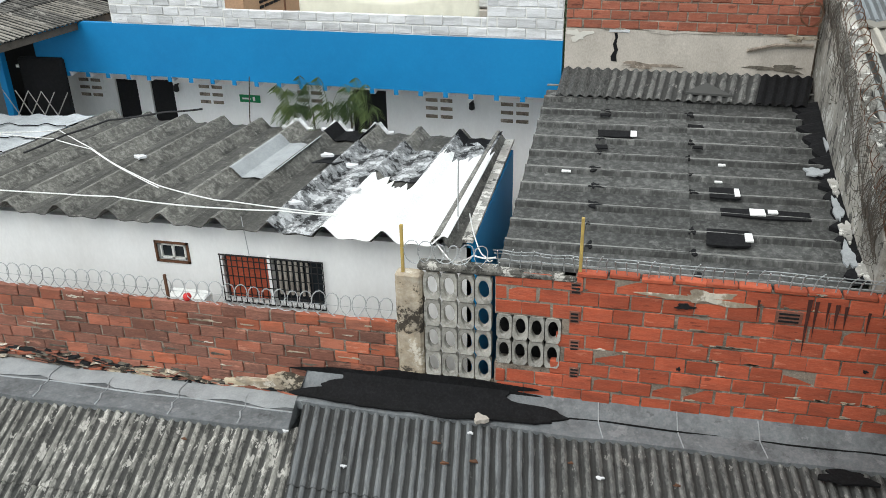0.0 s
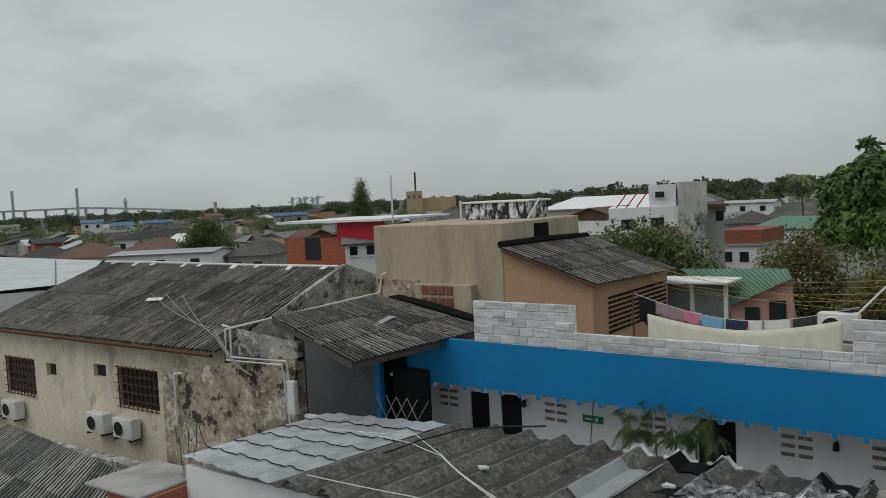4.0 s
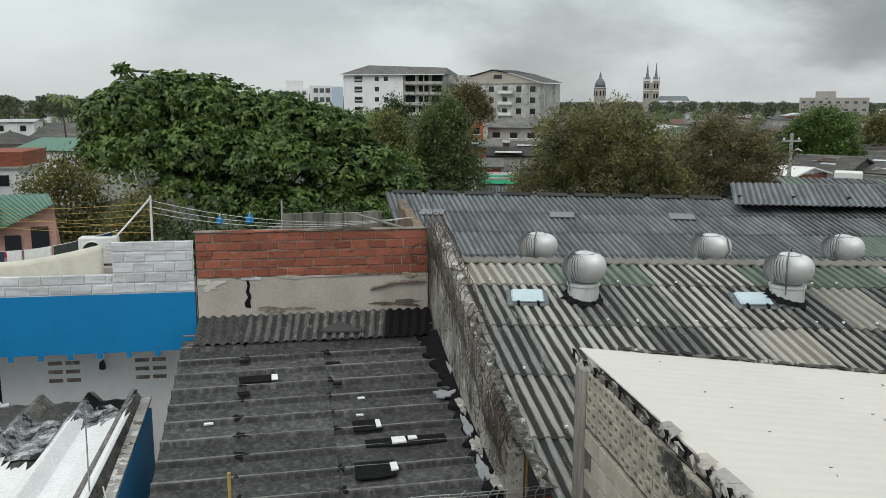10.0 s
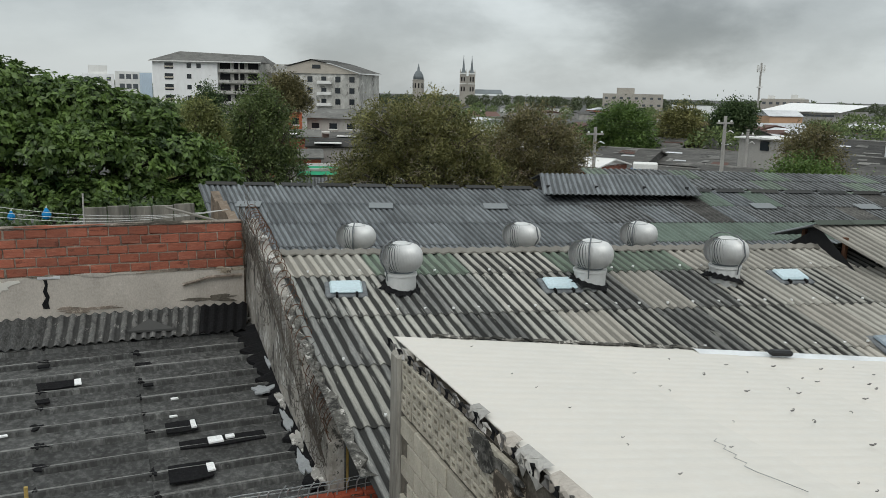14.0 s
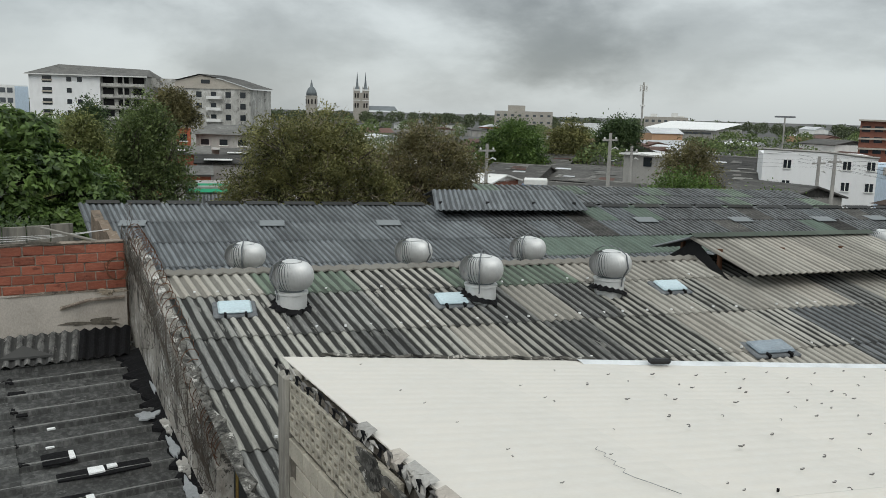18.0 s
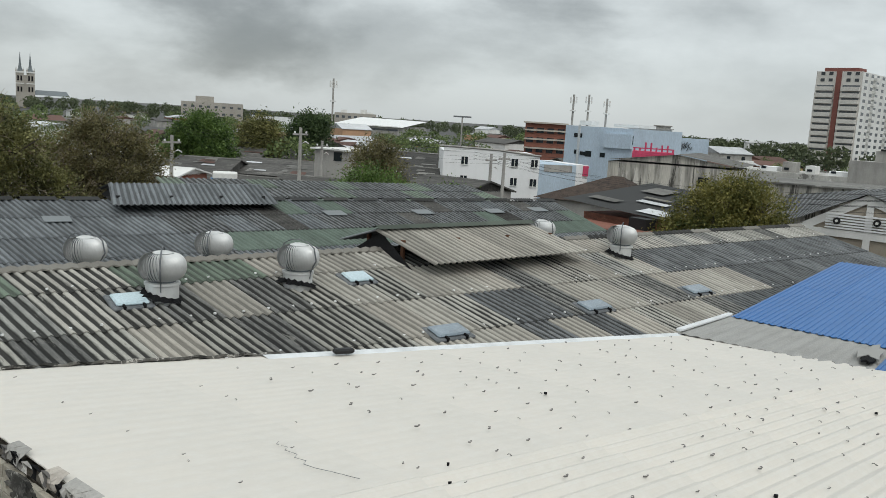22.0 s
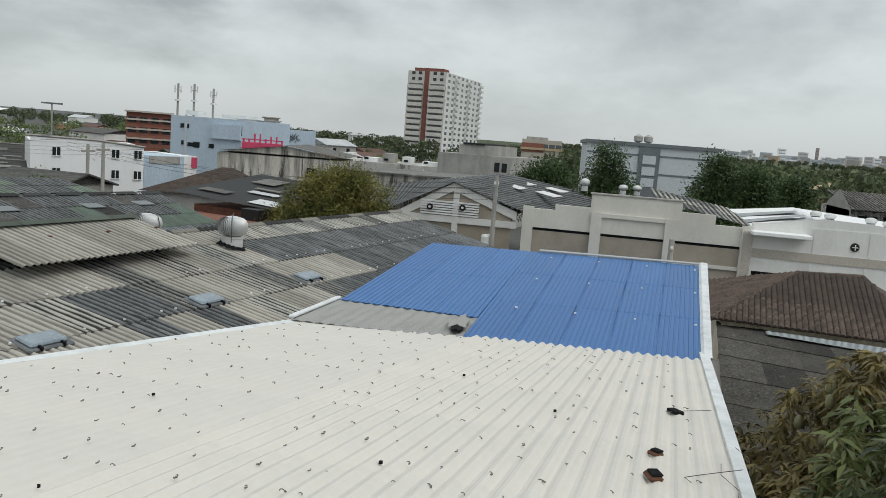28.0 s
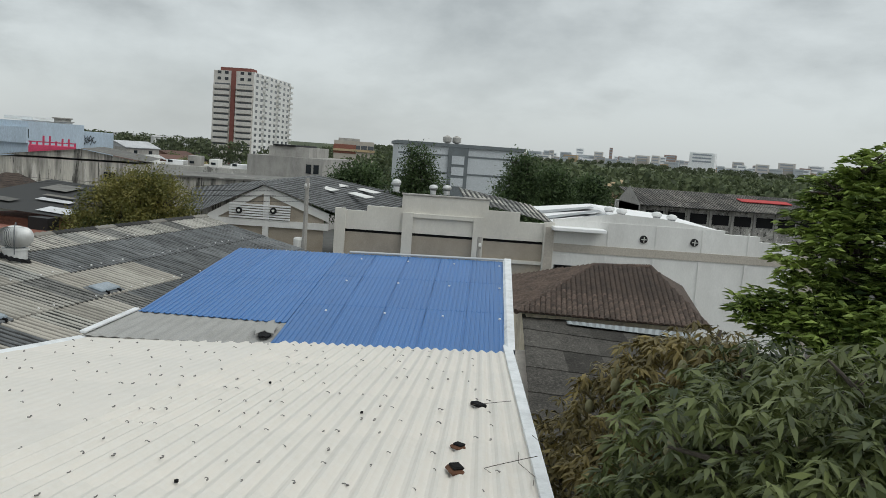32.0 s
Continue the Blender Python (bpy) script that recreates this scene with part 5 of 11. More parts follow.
for x in (-13.95, -10.52, -7.9, -4.72, -2.97):
    v = part("vent_grille", Build().box(x - 0.04, x + 0.74, 0.982, 0.999, 3.6, 4.24), M_white_wall, RANGE, "white cement vent panel")
    for r in range(3):
        for c in range(2):
            part("slot", Build().box(x + 0.03 + c * 0.35, x + 0.31 + c * 0.35, 0.972, 0.981, 3.68 + r * 0.19, 3.76 + r * 0.19), M_mortar, v)
for x in (-11.0, -3.53):
    L = thing("wall_lamp", "small black wall lamp under the eave", "lamp", (x, 16.9 + 0.97 - x * 0.049, 3.95), -2.8, group="courtyard lamps")
    part("lamp_body", Build().lathe([(0.02, 0), (0.07, 0.03), (0.06, 0.16), (0.02, 0.2)], (0, -0.1, 0), 10), M_black, L)
    part("arm", Build().box(-0.015, 0.015, -0.1, 0.03, 0.16, 0.19), M_black, L)
sgn = thing("exit_sign", "green emergency exit sign with a white arrow", "sign", (-9.07, 16.9 + 0.98 + 0.44, 3.87), -2.8)
part("plate", Build().box(-0.27, 0.27, -0.02, 0.0, -0.09, 0.09), surf("green_sign", (0.01, 0.22, 0.08), rough=0.4, bump=0), sgn)
part("mark", Build().box(-0.20, 0.02, -0.026, -0.021, -0.02, 0.02).box(0.08, 0.14, -0.026, -0.021, -0.05, 0.05), M_pvc, sgn, "white bars")
# parapet, block by block
parapet = thing("parapet", "whitewashed hollow-block parapet on the fascia", "wall", (0, 16.9, 0), -2.8, kind="structure")
part("core", Build().box(-11.9, -1.5, 0.02, 0.13, 5.76, 6.15).box(-11.9, -9.0, 0.02, 0.13, 6.15, 6.79).box(-3.05, -1.5, 0.02, 0.13, 6.15, 6.79), M_offwhite, parapet)
course_wall(parapet, -9.0, -3.05, 5.77, 6.17, 0.0, 0.40, 0.20, M_white_block, joint=0.022, name="block")
course_wall(parapet, -11.9, -9.0, 5.77, 6.81, 0.0, 0.40, 0.21, M_white_block, joint=0.022, name="block", jig=0.012)
course_wall(parapet, -3.05, -1.5, 5.77, 6.81, 0.0, 0.40, 0.21, M_white_block, joint=0.022, name="block")
for k in range(4):
    part("block_hole", Build().box(-1.53, -1.497, 0.03, 0.09, 6.0 + k * 0.21, 6.1 + k * 0.21), M_dark, parapet)

# palms and shrubs of the courtyard
pot_palm = thing("palm", "slender courtyard palms with arching fronds", "palm", (-7.0, 16.1, 0))
pr = random.Random(6)
for k in range(5):
    bx = -0.1 + k * 0.42
    part("stem", Build().tube([(bx, 0, 0), (bx + 0.1, 0.05, 2.9), (bx + 0.05, 0.1, 4.25)], 0.035, 6, 0.02), M_bark, pot_palm)
    fr = Build()
    for q in range(9):
        a, up, ln = pr.uniform(0, 6.28), pr.uniform(0.9, 1.9), pr.uniform(0.3, 0.65)
        spine = [(bx + math.cos(a) * ln * t, 0.1 + math.sin(a) * ln * t, 4.2 + up * t - 1.1 * t * t) for t in (0, 0.25, 0.5, 0.75, 1.0)]
        fr.tube(spine, 0.008, 3, 0.003)
        for (p, q2) in zip(spine, spine[1:]):
            for s in (-1, 1):
                for u in (0.1, 0.3, 0.5, 0.7, 0.9):
                    c = lerp(p, q2, u)
                    e = (c[0] - math.sin(a) * 0.13 * s + math.cos(a) * 0.10, c[1] + math.cos(a) * 0.13 * s + math.sin(a) * 0.10, c[2] - 0.13)
                    fr.poly([c, lerp(c, e, 0.5)[:2] + (lerp(c, e, 0.5)[2] + 0.009,), e, (lerp(c, e, 0.45)[0] + 0.008, lerp(c, e, 0.45)[1] + 0.008, lerp(c, e, 0.45)[2] - 0.009)])
    part("fronds", fr, M_leaf_dark if k % 2 else M_leaf_mid, pot_palm, "feathery fronds", kind="stuff")
cable("dry_stalk", [(-8.05, 16.0, 3.2), (-7.95, 15.9, 4.2), (-7.8, 15.8, 5.1)], 0.012, M_bark, "dry leafless stalk above the palms", "", 0.0, "plant")

# dark porch at the left end of the courtyard
porch = thing("porch", "dark open porch with blue posts and folded white frames", "porch")
# back wall black and inner wall slate: the porch shade is in the colour
part("back_wall", Build().box(-20, -13.7, 19.0, 19.2, 0, 5.2), M_black, porch)
part("floor_slab", Build().box(-20, -13.7, 15.2, 19.0, 0, 2.6), M_conc, porch)
part("inner_wall", Build().box(-18.4, -15.5, 17.9, 18.0, 2.6, 5.6), M_slate, porch, "inner wall, blue-grey darkened for the porch shade")
for x, y in ((-14.7, 17.0),):
    part("post", Build().box(x - 0.09, x + 0.09, y - 0.09, y + 0.09, 2.6, 5.45, 0.01), M_blue_wall, porch, "blue painted post")
part("dark_cloth", Build().box(-14.6, -13.4, 17.4, 17.6, 2.6, 4.9, 0.05), M_dark, porch)
for k in range(4):
    part("scissor_frame", Build().tube([(-14.6 + k * 0.35, 16.6, 3.2), (-13.9 + k * 0.35, 16.7, 4.3)], 0.013, 5), M_conc, porch)
    part("scissor_frame", Build().tube([(-13.9 + k * 0.35, 16.6, 3.2), (-14.6 + k * 0.35, 16.7, 4.3)], 0.013, 5), M_conc, porch)

# ---- washing line behind the parapet ----
def cl_pt(t, y=18.6):
    return (-8.0 + 4.9 * t, y - 0.2 * t, 6.95 - 0.10 * t - 0.45 * math.sin(math.pi * t))


line = thing("washing_line", "sagging washing line with two steel posts", "washing line")
part("rope", Build().tube([cl_pt(k / 16) for k in range(17)], 0.008, 4), M_pvc, line)
part("post", Build().tube([(-8.05, 18.6, 4.6), (-8.05, 18.6, 7.0)], 0.025, 6), M_rust, line)
part("post", Build().tube([(-3.1, 18.4, 4.6), (-3.1, 18.4, 6.9)], 0.025, 6), M_rust, line)
CLOTH = (("black_trousers", (0.012, 0.012, 0.014), 0.02, 0.10, 0.62, "black trousers hung on the washing line"), ("grey_towel", (0.34, 0.24, 0.26), 0.11, 0.24, 0.30, "mauve towel hung on the washing line"),
         ("pink_shirt", (0.62, 0.22, 0.33), 0.24, 0.32, 0.28, "pink shirt hung on the washing line"), ("blue_shirt", (0.20, 0.42, 0.60), 0.325, 0.43, 0.30, "light blue shirt hung on the washing line"),
         ("navy_shirt", (0.03, 0.05, 0.09), 0.44, 0.53, 0.30, "dark navy shirt hung on the washing line"), ("white_vest", (0.74, 0.74, 0.74), 0.54, 0.60, 0.34, "white vest hung on the washing line"),
         ("white_towel", (0.72, 0.72, 0.70), 0.61, 0.72, 0.26, "white towel hung on the washing line"), ("dark_shirt", (0.05, 0.06, 0.055), 0.73, 0.84, 0.22, "dark shirt hung on the washing line"),
         ("navy_cloth", (0.02, 0.035, 0.09), 0.85, 0.97, 0.16, "navy cloth hung on the washing line"))


def hung(name, col, t0, t1, drop, label, y=18.6, pts=cl_pt, n=10):
    b, m = Build(), 6
    for layer in (0.0, 0.018):
        for j in range(m + 1):
            for i in range(n + 1):
                t = t0 + (t1 - t0) * i / n
                p = pts(t)
                w = 0.035 * math.sin(i * 1.9 + t0 * 40) * (j / m) + layer
                taper = 1.0 - 0.06 * j / m * math.sin(i * 0.9)
                b.v.append((p[0], p[1] + w, p[2] - drop * j / m * taper))
    s = (n + 1) * (m + 1)
    for j in range(m):
        for i in range(n):
            k = j * (n + 1) + i
            b.f += [(k, k + 1, k + n + 2, k + n + 1), (s + k, s + k + n + 1, s + k + n + 2, s + k + 1)]
    for j in range(m):
        for i in (0, n):
            k = j * (n + 1) + i
            b.f.append((k, k + n + 1, s + k + n + 1, s + k))
    for i in range(n):
        b.f.append((i, s + i, s + i + 1, i + 1))
        k = m * (n + 1) + i
        b.f.append((k, k + 1, s + k + 1, s + k))
    return solid(name, b, surf(name + "_cloth", col, s1=4, s2=40, stain=0.3, rough=0.9, bump=0.1), label, "laundry", group="washing on the line", smooth=True)


for name, col, t0, t1, drop, label in CLOTH:
    hung(name, col, t0, t1, drop, label)
hung("red_shirt", (0.42, 0.02, 0.04), 0.40, 0.50, 0.14, "red shirt on a second washing line", pts=lambda t: (-8.0 + 4.9 * t, 19.2, 6.62 - 0.3 * math.sin(math.pi * t)))
hung("orange_cloth", (0.6, 0.30, 0.05), 0.30, 0.38, 0.14, "orange cloth on a second washing line", pts=lambda t: (-8.0 + 4.9 * t, 19.2, 6.64 - 0.3 * math.sin(math.pi * t)))
hung("white_cloth", (0.74, 0.74, 0.74), 0.16, 0.28, 0.16, "white cloth on a second washing line", pts=lambda t: (-8.0 + 4.9 * t, 19.2, 6.68 - 0.3 * math.sin(math.pi * t)))
hung("cream_sheet", (0.72, 0.69, 0.58), 0.0, 1.0, 0.75, "large cream bed sheet hung along the parapet", pts=lambda t: (-7.35 + 4.05 * t, 17.75 - 0.2 * t, 6.62 - 0.05 * t - 0.28 * math.sin(math.pi * t) + 0.12 * t), n=44)


def ac_unit(x, y, z, turn, group, label="white outdoor air-conditioning unit"):
    t = thing("air_conditioner", label, "air conditioner", (x, y, z), turn, group=group)
    part("casing", Build().box(-0.4, 0.4, -0.15, 0.15, 0, 0.56, 0.02), M_pvc, t)
    g_ = part("fan_grille", Build().lathe([(0.205, 0), (0.215, 0.012), (0.20, 0.02)], (0, 0, 0), 22), M_zinc, t, "round fan grille")
    g_.matrix_local = pose(-0.12, -0.152, 0.28, 90, 0, 0)
    fan = part("fan", Build().lathe([(0.19, 0), (0.19, 0.01)], (0, 0, 0), 20), M_black, t)
    fan.matrix_local = pose(-0.12, -0.165, 0.28, 90, 0, 0)
    for k in range(6):
        part("louvre", Build().box(0.14, 0.36, -0.158, -0.151, 0.08 + k * 0.07, 0.10 + k * 0.07), M_zinc, t)
    part("foot", Build().box(-0.36, -0.28, -0.16, 0.16, -0.05, 0.0).box(0.28, 0.36, -0.16, 0.16, -0.05, 0.0), M_black, t)
    return t


ac_unit(-3.5, 18.4, 6.16, -4, "")
solid("unit_plinth", Build().box(-3.95, -3.05, 18.2, 18.6, 5.55, 6.11, 0.02), M_cement, "cement plinth under the air-conditioning unit", "plinth")
solid("roof_terrace", Build().box(-9.0, -1.7, 17.55, 19.6, 4.6, 5.55), M_cement, "cement roof terrace behind the parapet", "terrace", kind="structure")
mast = thing("line_mast", "white steel mast with washing lines strung across", "mast")
part("pole", Build().tube([(-2.35, 17.6, 5.5), (-2.33, 17.6, 7.65)], 0.025, 6), M_pvc, mast)
part("stay", Build().tube([(-3.0, 17.3, 6.85), (-2.33, 17.6, 7.6)], 0.022, 6), M_pvc, mast)
for k, (x, y, z) in enumerate(((-12.5, 27, 7.1), (-12.2, 27.5, 6.9), (-12.0, 26.5, 6.75), (-11.5, 26, 6.6), (-13, 28, 7.3), (-12.8, 27.0, 6.95))):
    part("line", Build().tube([(x + (-2.33 - x) * t, y + (17.6 - y) * t, z + (7.5 - 0.12 * k - z) * t - 0.35 * 4 * t * (1 - t)) for t in (i / 10 for i in range(11))], 0.007, 4), M_yellow, mast)
for k, z in enumerate((7.55, 7.42, 7.3)):
    part("line", Build().tube([(-2.33 + 5.3 * t, 17.6 - 0.5 * t, z + (7.15 - z) * t - 0.25 * 4 * t * (1 - t)) for t in (i / 10 for i in range(11))], 0.006, 4), M_pvc, mast)
brace = thing("line_brace", "slanting pale timber brace on the red wall", "brace")
part("bar", Build().tube([(1.75, 17.0, 7.25), (3.05, 16.9, 6.85)], 0.03, 6), M_asb_light, brace)

hedges = []

# ---- dark roof between the courtyard and the vine wall ----
def dk(y):
    return 4.02 + 0.1455 * (y - 10.25)


dark_roof = thing("dark_roof", "blackened ribbed roof with small white repair patches", "roof")
roof_sheets(dark_roof, ((-1.72, 10.3, dk(10.3)), (-1.72, 16.4, dk(16.4)), (3.45, 16.4, dk(16.4)), (3.35, 10.3, dk(10.3))), 11, 2, lambda i, j: M_asb_black, waves=1, amp=0.075, prof="rib", name="ribbed_sheet", lap=0.03)
# paler strips paint the highlight along each rib
for k in range(12):
    y = 10.33 + k * 6.1 / 11
    part("rib_cap", Build().tube([(-1.72 + q * 0.5, y + 0.05 + 0.006 * math.sin(q * 2.1 + k), dk(y) + 0.078 + 0.004 * math.sin(q * 3.3)) for q in range(11)], 0.022, 6), M_rib, dark_roof, "worn grey strip with the rib's highlight painted in")
part("house_wall", Build().box(-1.72, 3.2, 10.55, 16.6, 0, 3.85), M_cement, dark_roof)
for k, (x0, x1, y, h) in enumerate(((-0.6, 0.0, 14.46, 0.22), (1.2, 1.66, 12.62, 0.3), (1.35, 2.62, 12.08, 0.2), (1.12, 1.72, 11.38, 0.4), (-0.6, -0.4, 13.95, 0.1), (0.95, 1.2, 14.9, 0.1), (-0.6, -0.42, 15.2, 0.1), (1.0, 1.15, 14.1, 0.08))):
    o = [(x + rng.uniform(-0.02, 0.02), yy + rng.uniform(-0.02, 0.02)) for x, yy in ((x0, y - h / 2), ((x0 + x1) / 2, y - h * 0.6), (x1, y - h / 2), (x1, y + h / 2), ((x0 + x1) / 2, y + h * 0.55), (x0, y + h / 2))]
    part("tar_strip", slab(o, lambda a, b: dk(b) + 0.075, 0.014), M_tar, dark_roof, "black tar repair strip")
for x0, x1, y, h in ((-0.04, 0.07, 14.44, 0.2), (1.58, 1.66, 12.62, 0.22), (1.76, 1.98, 12.08, 0.17), (2.02, 2.16, 12.12, 0.09), (1.64, 1.75, 11.38, 0.2), (1.38, 1.5, 13.48, 0.05), (1.30, 1.42, 12.92, 0.04), (-1.1, -0.95, 12.98, 0.05)):
    part("white_patch", slab([(x0, y - h / 2), (x1, y - h / 2 + 0.01), (x1 - 0.01, y + h / 2), (x0, y + h / 2)], lambda a, b: dk(b) + 0.1, 0.012), M_white_bright, dark_roof, "white repair patch")
smudge = random.Random(52)
for k in range(12):
    y = 10.36 + k * 6.1 / 11
    for x in (-0.55, 0.95):
        if smudge.random() < 0.75:
            part("tar_smudge", slab(blob(x + smudge.uniform(-0.05, 0.05), y + 0.02, smudge.uniform(0.03, 0.1), smudge.uniform(0.04, 0.09), 14, 500 + k, 0.7), lambda a, b: dk(b) + 0.078, 0.012), M_tar, dark_roof, "dab of tar on a rib")
# broken joint to the side wall: a ragged band of tar with crusts of old cement over it
left_edge, right_edge = [], []
for k in range(48):
    y = 10.45 + k * 0.118
    left_edge.append((2.93 + 0.07 * math.sin(k * 1.9) + smudge.uniform(-0.06, 0.06) - 0.06 * (k > 32), y))
    right_edge.append((3.26, y))
band = Build()
for (a, b_), (c, d) in zip(zip(left_edge, left_edge[1:]), zip(right_edge, right_edge[1:])):
    band.quad(*((x, y, dk(y) + h) for (x, y), h in ((a, 0.085), (c, 0.16), (d, 0.16), (b_, 0.085))))
    band.quad(*((x, y, dk(y) + h) for (x, y), h in ((a, 0.0), (a, 0.085), (b_, 0.085), (b_, 0.0))))
part("tar_band", band, M_tar, dark_roof, "ragged black tar along the side wall")
for k, (x, y, rx, ry) in enumerate(((2.86, 13.42, 0.17, 0.12), (3.06, 12.95, 0.06, 0.26), (3.0, 12.3, 0.06, 0.3), (3.02, 11.7, 0.08, 0.24), (2.95, 11.1, 0.08, 0.28), (3.08, 10.75, 0.08, 0.2), (3.14, 14.3, 0.03, 0.2))):
    part("cement_crust", slab(blob(x, y, rx, ry, 40, 90 + k, 0.42), lambda a, b: dk(b) + 0.10 + max(0, a - 2.95) * 0.22, 0.018), (M_flash_pale, M_moss_wall)[k % 2], dark_roof, "crust of old cement")
strip = thing("strip_roof", "narrow dark corrugated roof under the bare wall", "roof")
roof_sheets(strip, ((-1.45, 16.93, 5.22), (3.25, 16.72, 5.25), (3.05, 15.85, 4.94), (-1.5, 15.95, 4.94)), 5, 1, lambda i, j: M_tar if i == 4 else M_asb_black if i == 0 else M_asb_spot, waves=5, amp=0.06)
solid("roof_tile_scrap", slab([(0.9, 16.0), (1.75, 15.95), (1.3, 16.35)], lambda a, b: 5.03 + (b - 15.9) * 0.3, 0.03), M_asb_black, "dark scrap of sheeting lying on the strip roof", "debris")
red_wall = thing("wall_red", "red brick wall above a bare cement wall", "wall", (0, 16.9, 0), -2.8, kind="structure")
part("cement_base", Build().box(-1.45, 3.2, 0.0, 0.2, 0, 6.02), M_cement, red_wall, "bare stained cement wall")
part("core", Build().box(-1.45, 3.2, 0.02, 0.18, 6.02, 6.94), M_mortar, red_wall)
course_wall(red_wall, -1.45, 3.2, 6.03, 6.93, 0.006, 0.36, 0.18, M_brick_dull, name="brick", joint=0.018)
part("coping", Build().box(-1.5, 3.2, -0.01, 0.2, 6.94, 6.975, 0.012), M_mortar, red_wall, "rough mortar coping")
crk = slab([(-0.50, 5.99), (-0.47, 5.86), (-0.51, 5.74), (-0.47, 5.62), (-0.54, 5.5), (-0.52, 5.41), (-0.41, 5.4), (-0.43, 5.52), (-0.40, 5.63), (-0.44, 5.75), (-0.42, 5.88), (-0.44, 5.99)], lambda a, b: 0, 0.01)
crk.v = [(a, -0.002 - c, b) for a, b, c in crk.v]
part("crack", crk, M_tar, red_wall, "dark tarred crack")
for k, (x, z, rx, rz, m) in enumerate(((-0.5, 6.02, 0.2, 0.035, M_mortar), (0.6, 6.01, 0.5, 0.03, M_cement), (1.9, 6.02, 0.6, 0.03, M_mortar), (2.9, 5.98, 0.25, 0.05, M_ruin), (-1.2, 5.9, 0.2, 0.1, M_paleconc), (0.2, 5.35, 0.5, 0.05, M_mortar), (2.6, 5.4, 0.45, 0.06, M_joint), (1.6, 6.98, 0.5, 0.03, M_joint), (-0.3, 6.97, 0.6, 0.025, M_brick_old))):
    sm = slab(blob(x, z, rx, rz, 26, 600 + k, 0.8), lambda a, b: 0, 0.01)
    sm.v = [(a, -0.003 - c, b) for a, b, c in sm.v]
    part("render_blotch", sm, m, red_wall)
part("mortar_smear", Build().box(-0.6, -0.2, -0.015, 0.004, 5.97, 6.03, 0.01), M_white_block, red_wall)
part("shutter", Build().tube([(2.0, -0.03, 5.72), (2.5, -0.05, 5.85), (3.15, -0.03, 5.86)], 0.035, 6), M_mortar, red_wall)
wire_c = Build()
wire_c.tube([(3.02 + 0.2 * math.cos(k * 0.6) + 0.02 * math.sin(k), 16.6 + 0.05 * math.sin(k * 1.3), 6.45 + 0.22 * math.sin(k * 0.6)) for k in range(50)], 0.006, 3)
solid("wire_coil", wire_c, M_rust, "tangled coil of rusty wire at the wall corner", "wire")
fence = thing("fence", "grey mossy cement panel fence behind the red wall", "fence")
for k in range(5):
    part("panel", Build().box(0.32 + k * 0.49, 0.79 + k * 0.49, 20.5, 20.58, 0, 6.82 + 0.02 * math.sin(k * 2.0), 0.01), M_moss_fence, fence)
part("post", Build().tube([(0.3, 20.5, 0), (0.3, 20.5, 7.15)], 0.02, 6), M_conc, fence)
ruin_w = Build()
for k in range(10):
    ya, yb = 17.15 + k * 0.34, 17.15 + (k + 1) * 0.34
    za, zb = 6.72 + 0.035 * k + 0.06 * math.sin(k * 2.1), 6.72 + 0.035 * (k + 1) + 0.06 * math.sin((k + 1) * 2.1)
    ruin_w.quad((3.14, ya, 0), (3.14, yb, 0), (3.14, yb, zb), (3.14, ya, za)).quad((3.34, ya, 0), (3.34, yb, 0), (3.34, yb, zb), (3.34, ya, za)).quad((3.14, ya, za), (3.14, yb, zb), (3.34, yb, zb), (3.34, ya, za))
ruin_w.quad((3.14, 17.15, 0), (3.34, 17.15, 0), (3.34, 17.15, 6.72), (3.14, 17.15, 6.72)).quad((3.14, 20.55, 0), (3.34, 20.55, 0), (3.34, 20.55, 7.0), (3.14, 20.55, 7.0))
solid("side_wall", ruin_w, M_brown_wall, "ragged brown mossy wall beside the rear roof", "wall", kind="structure")
for az, r, h, s, n in ((-6.5, 27, 5.2, 71, 7000), (-1.5, 29, 5.6, 72, 7000), (3.5, 31, 5.6, 73, 6000)):
    hedges.append((az, r, h, s, n))

# ---- wall with dead vines ----
VW = [(3.28, 17.0, 6.95), (3.22, 15.4, 6.72), (3.12, 13.2, 6.15), (3.1, 11.2, 5.2), (3.12, 10.34, 4.85)]
vine_wall = thing("wall_vines", "crumbling lime wall overgrown with dry vines", "wall", kind="structure")
vb = Build()
for a, b_ in zip(VW, VW[1:]):
    for k in range(6):
        p, q = lerp(a, b_, k / 6), lerp(a, b_, (k + 1) / 6)
        f = lambda r: (r[0], r[1], r[2] + 0.06 * math.sin(r[1] * 5.3) + 0.04 * math.sin(r[1] * 11.0))
        p, q = f(p), f(q)
        vb.quad(p, q, (q[0], q[1], 0), (p[0], p[1], 0))
        vb.quad((p[0] + 0.22, p[1], p[2]), (q[0] + 0.22, q[1], q[2]), (q[0] + 0.22, q[1], 0), (p[0] + 0.22, p[1], 0))
        vb.quad(p, q, (q[0] + 0.22, q[1], q[2]), (p[0] + 0.22, p[1], p[2]))
for x, y, z in (VW[0], VW[-1]):
    z += 0.06 * math.sin(y * 5.3) + 0.04 * math.sin(y * 11.0)
    vb.quad((x, y, 0), (x + 0.22, y, 0), (x + 0.22, y, z), (x, y, z))
part("body", vb, M_vine_wall, vine_wall)


def vw_at(t):
    t = max(0, min(0.9999, t)) * (len(VW) - 1)
    return lerp(VW[int(t)], VW[int(t) + 1], t - int(t))


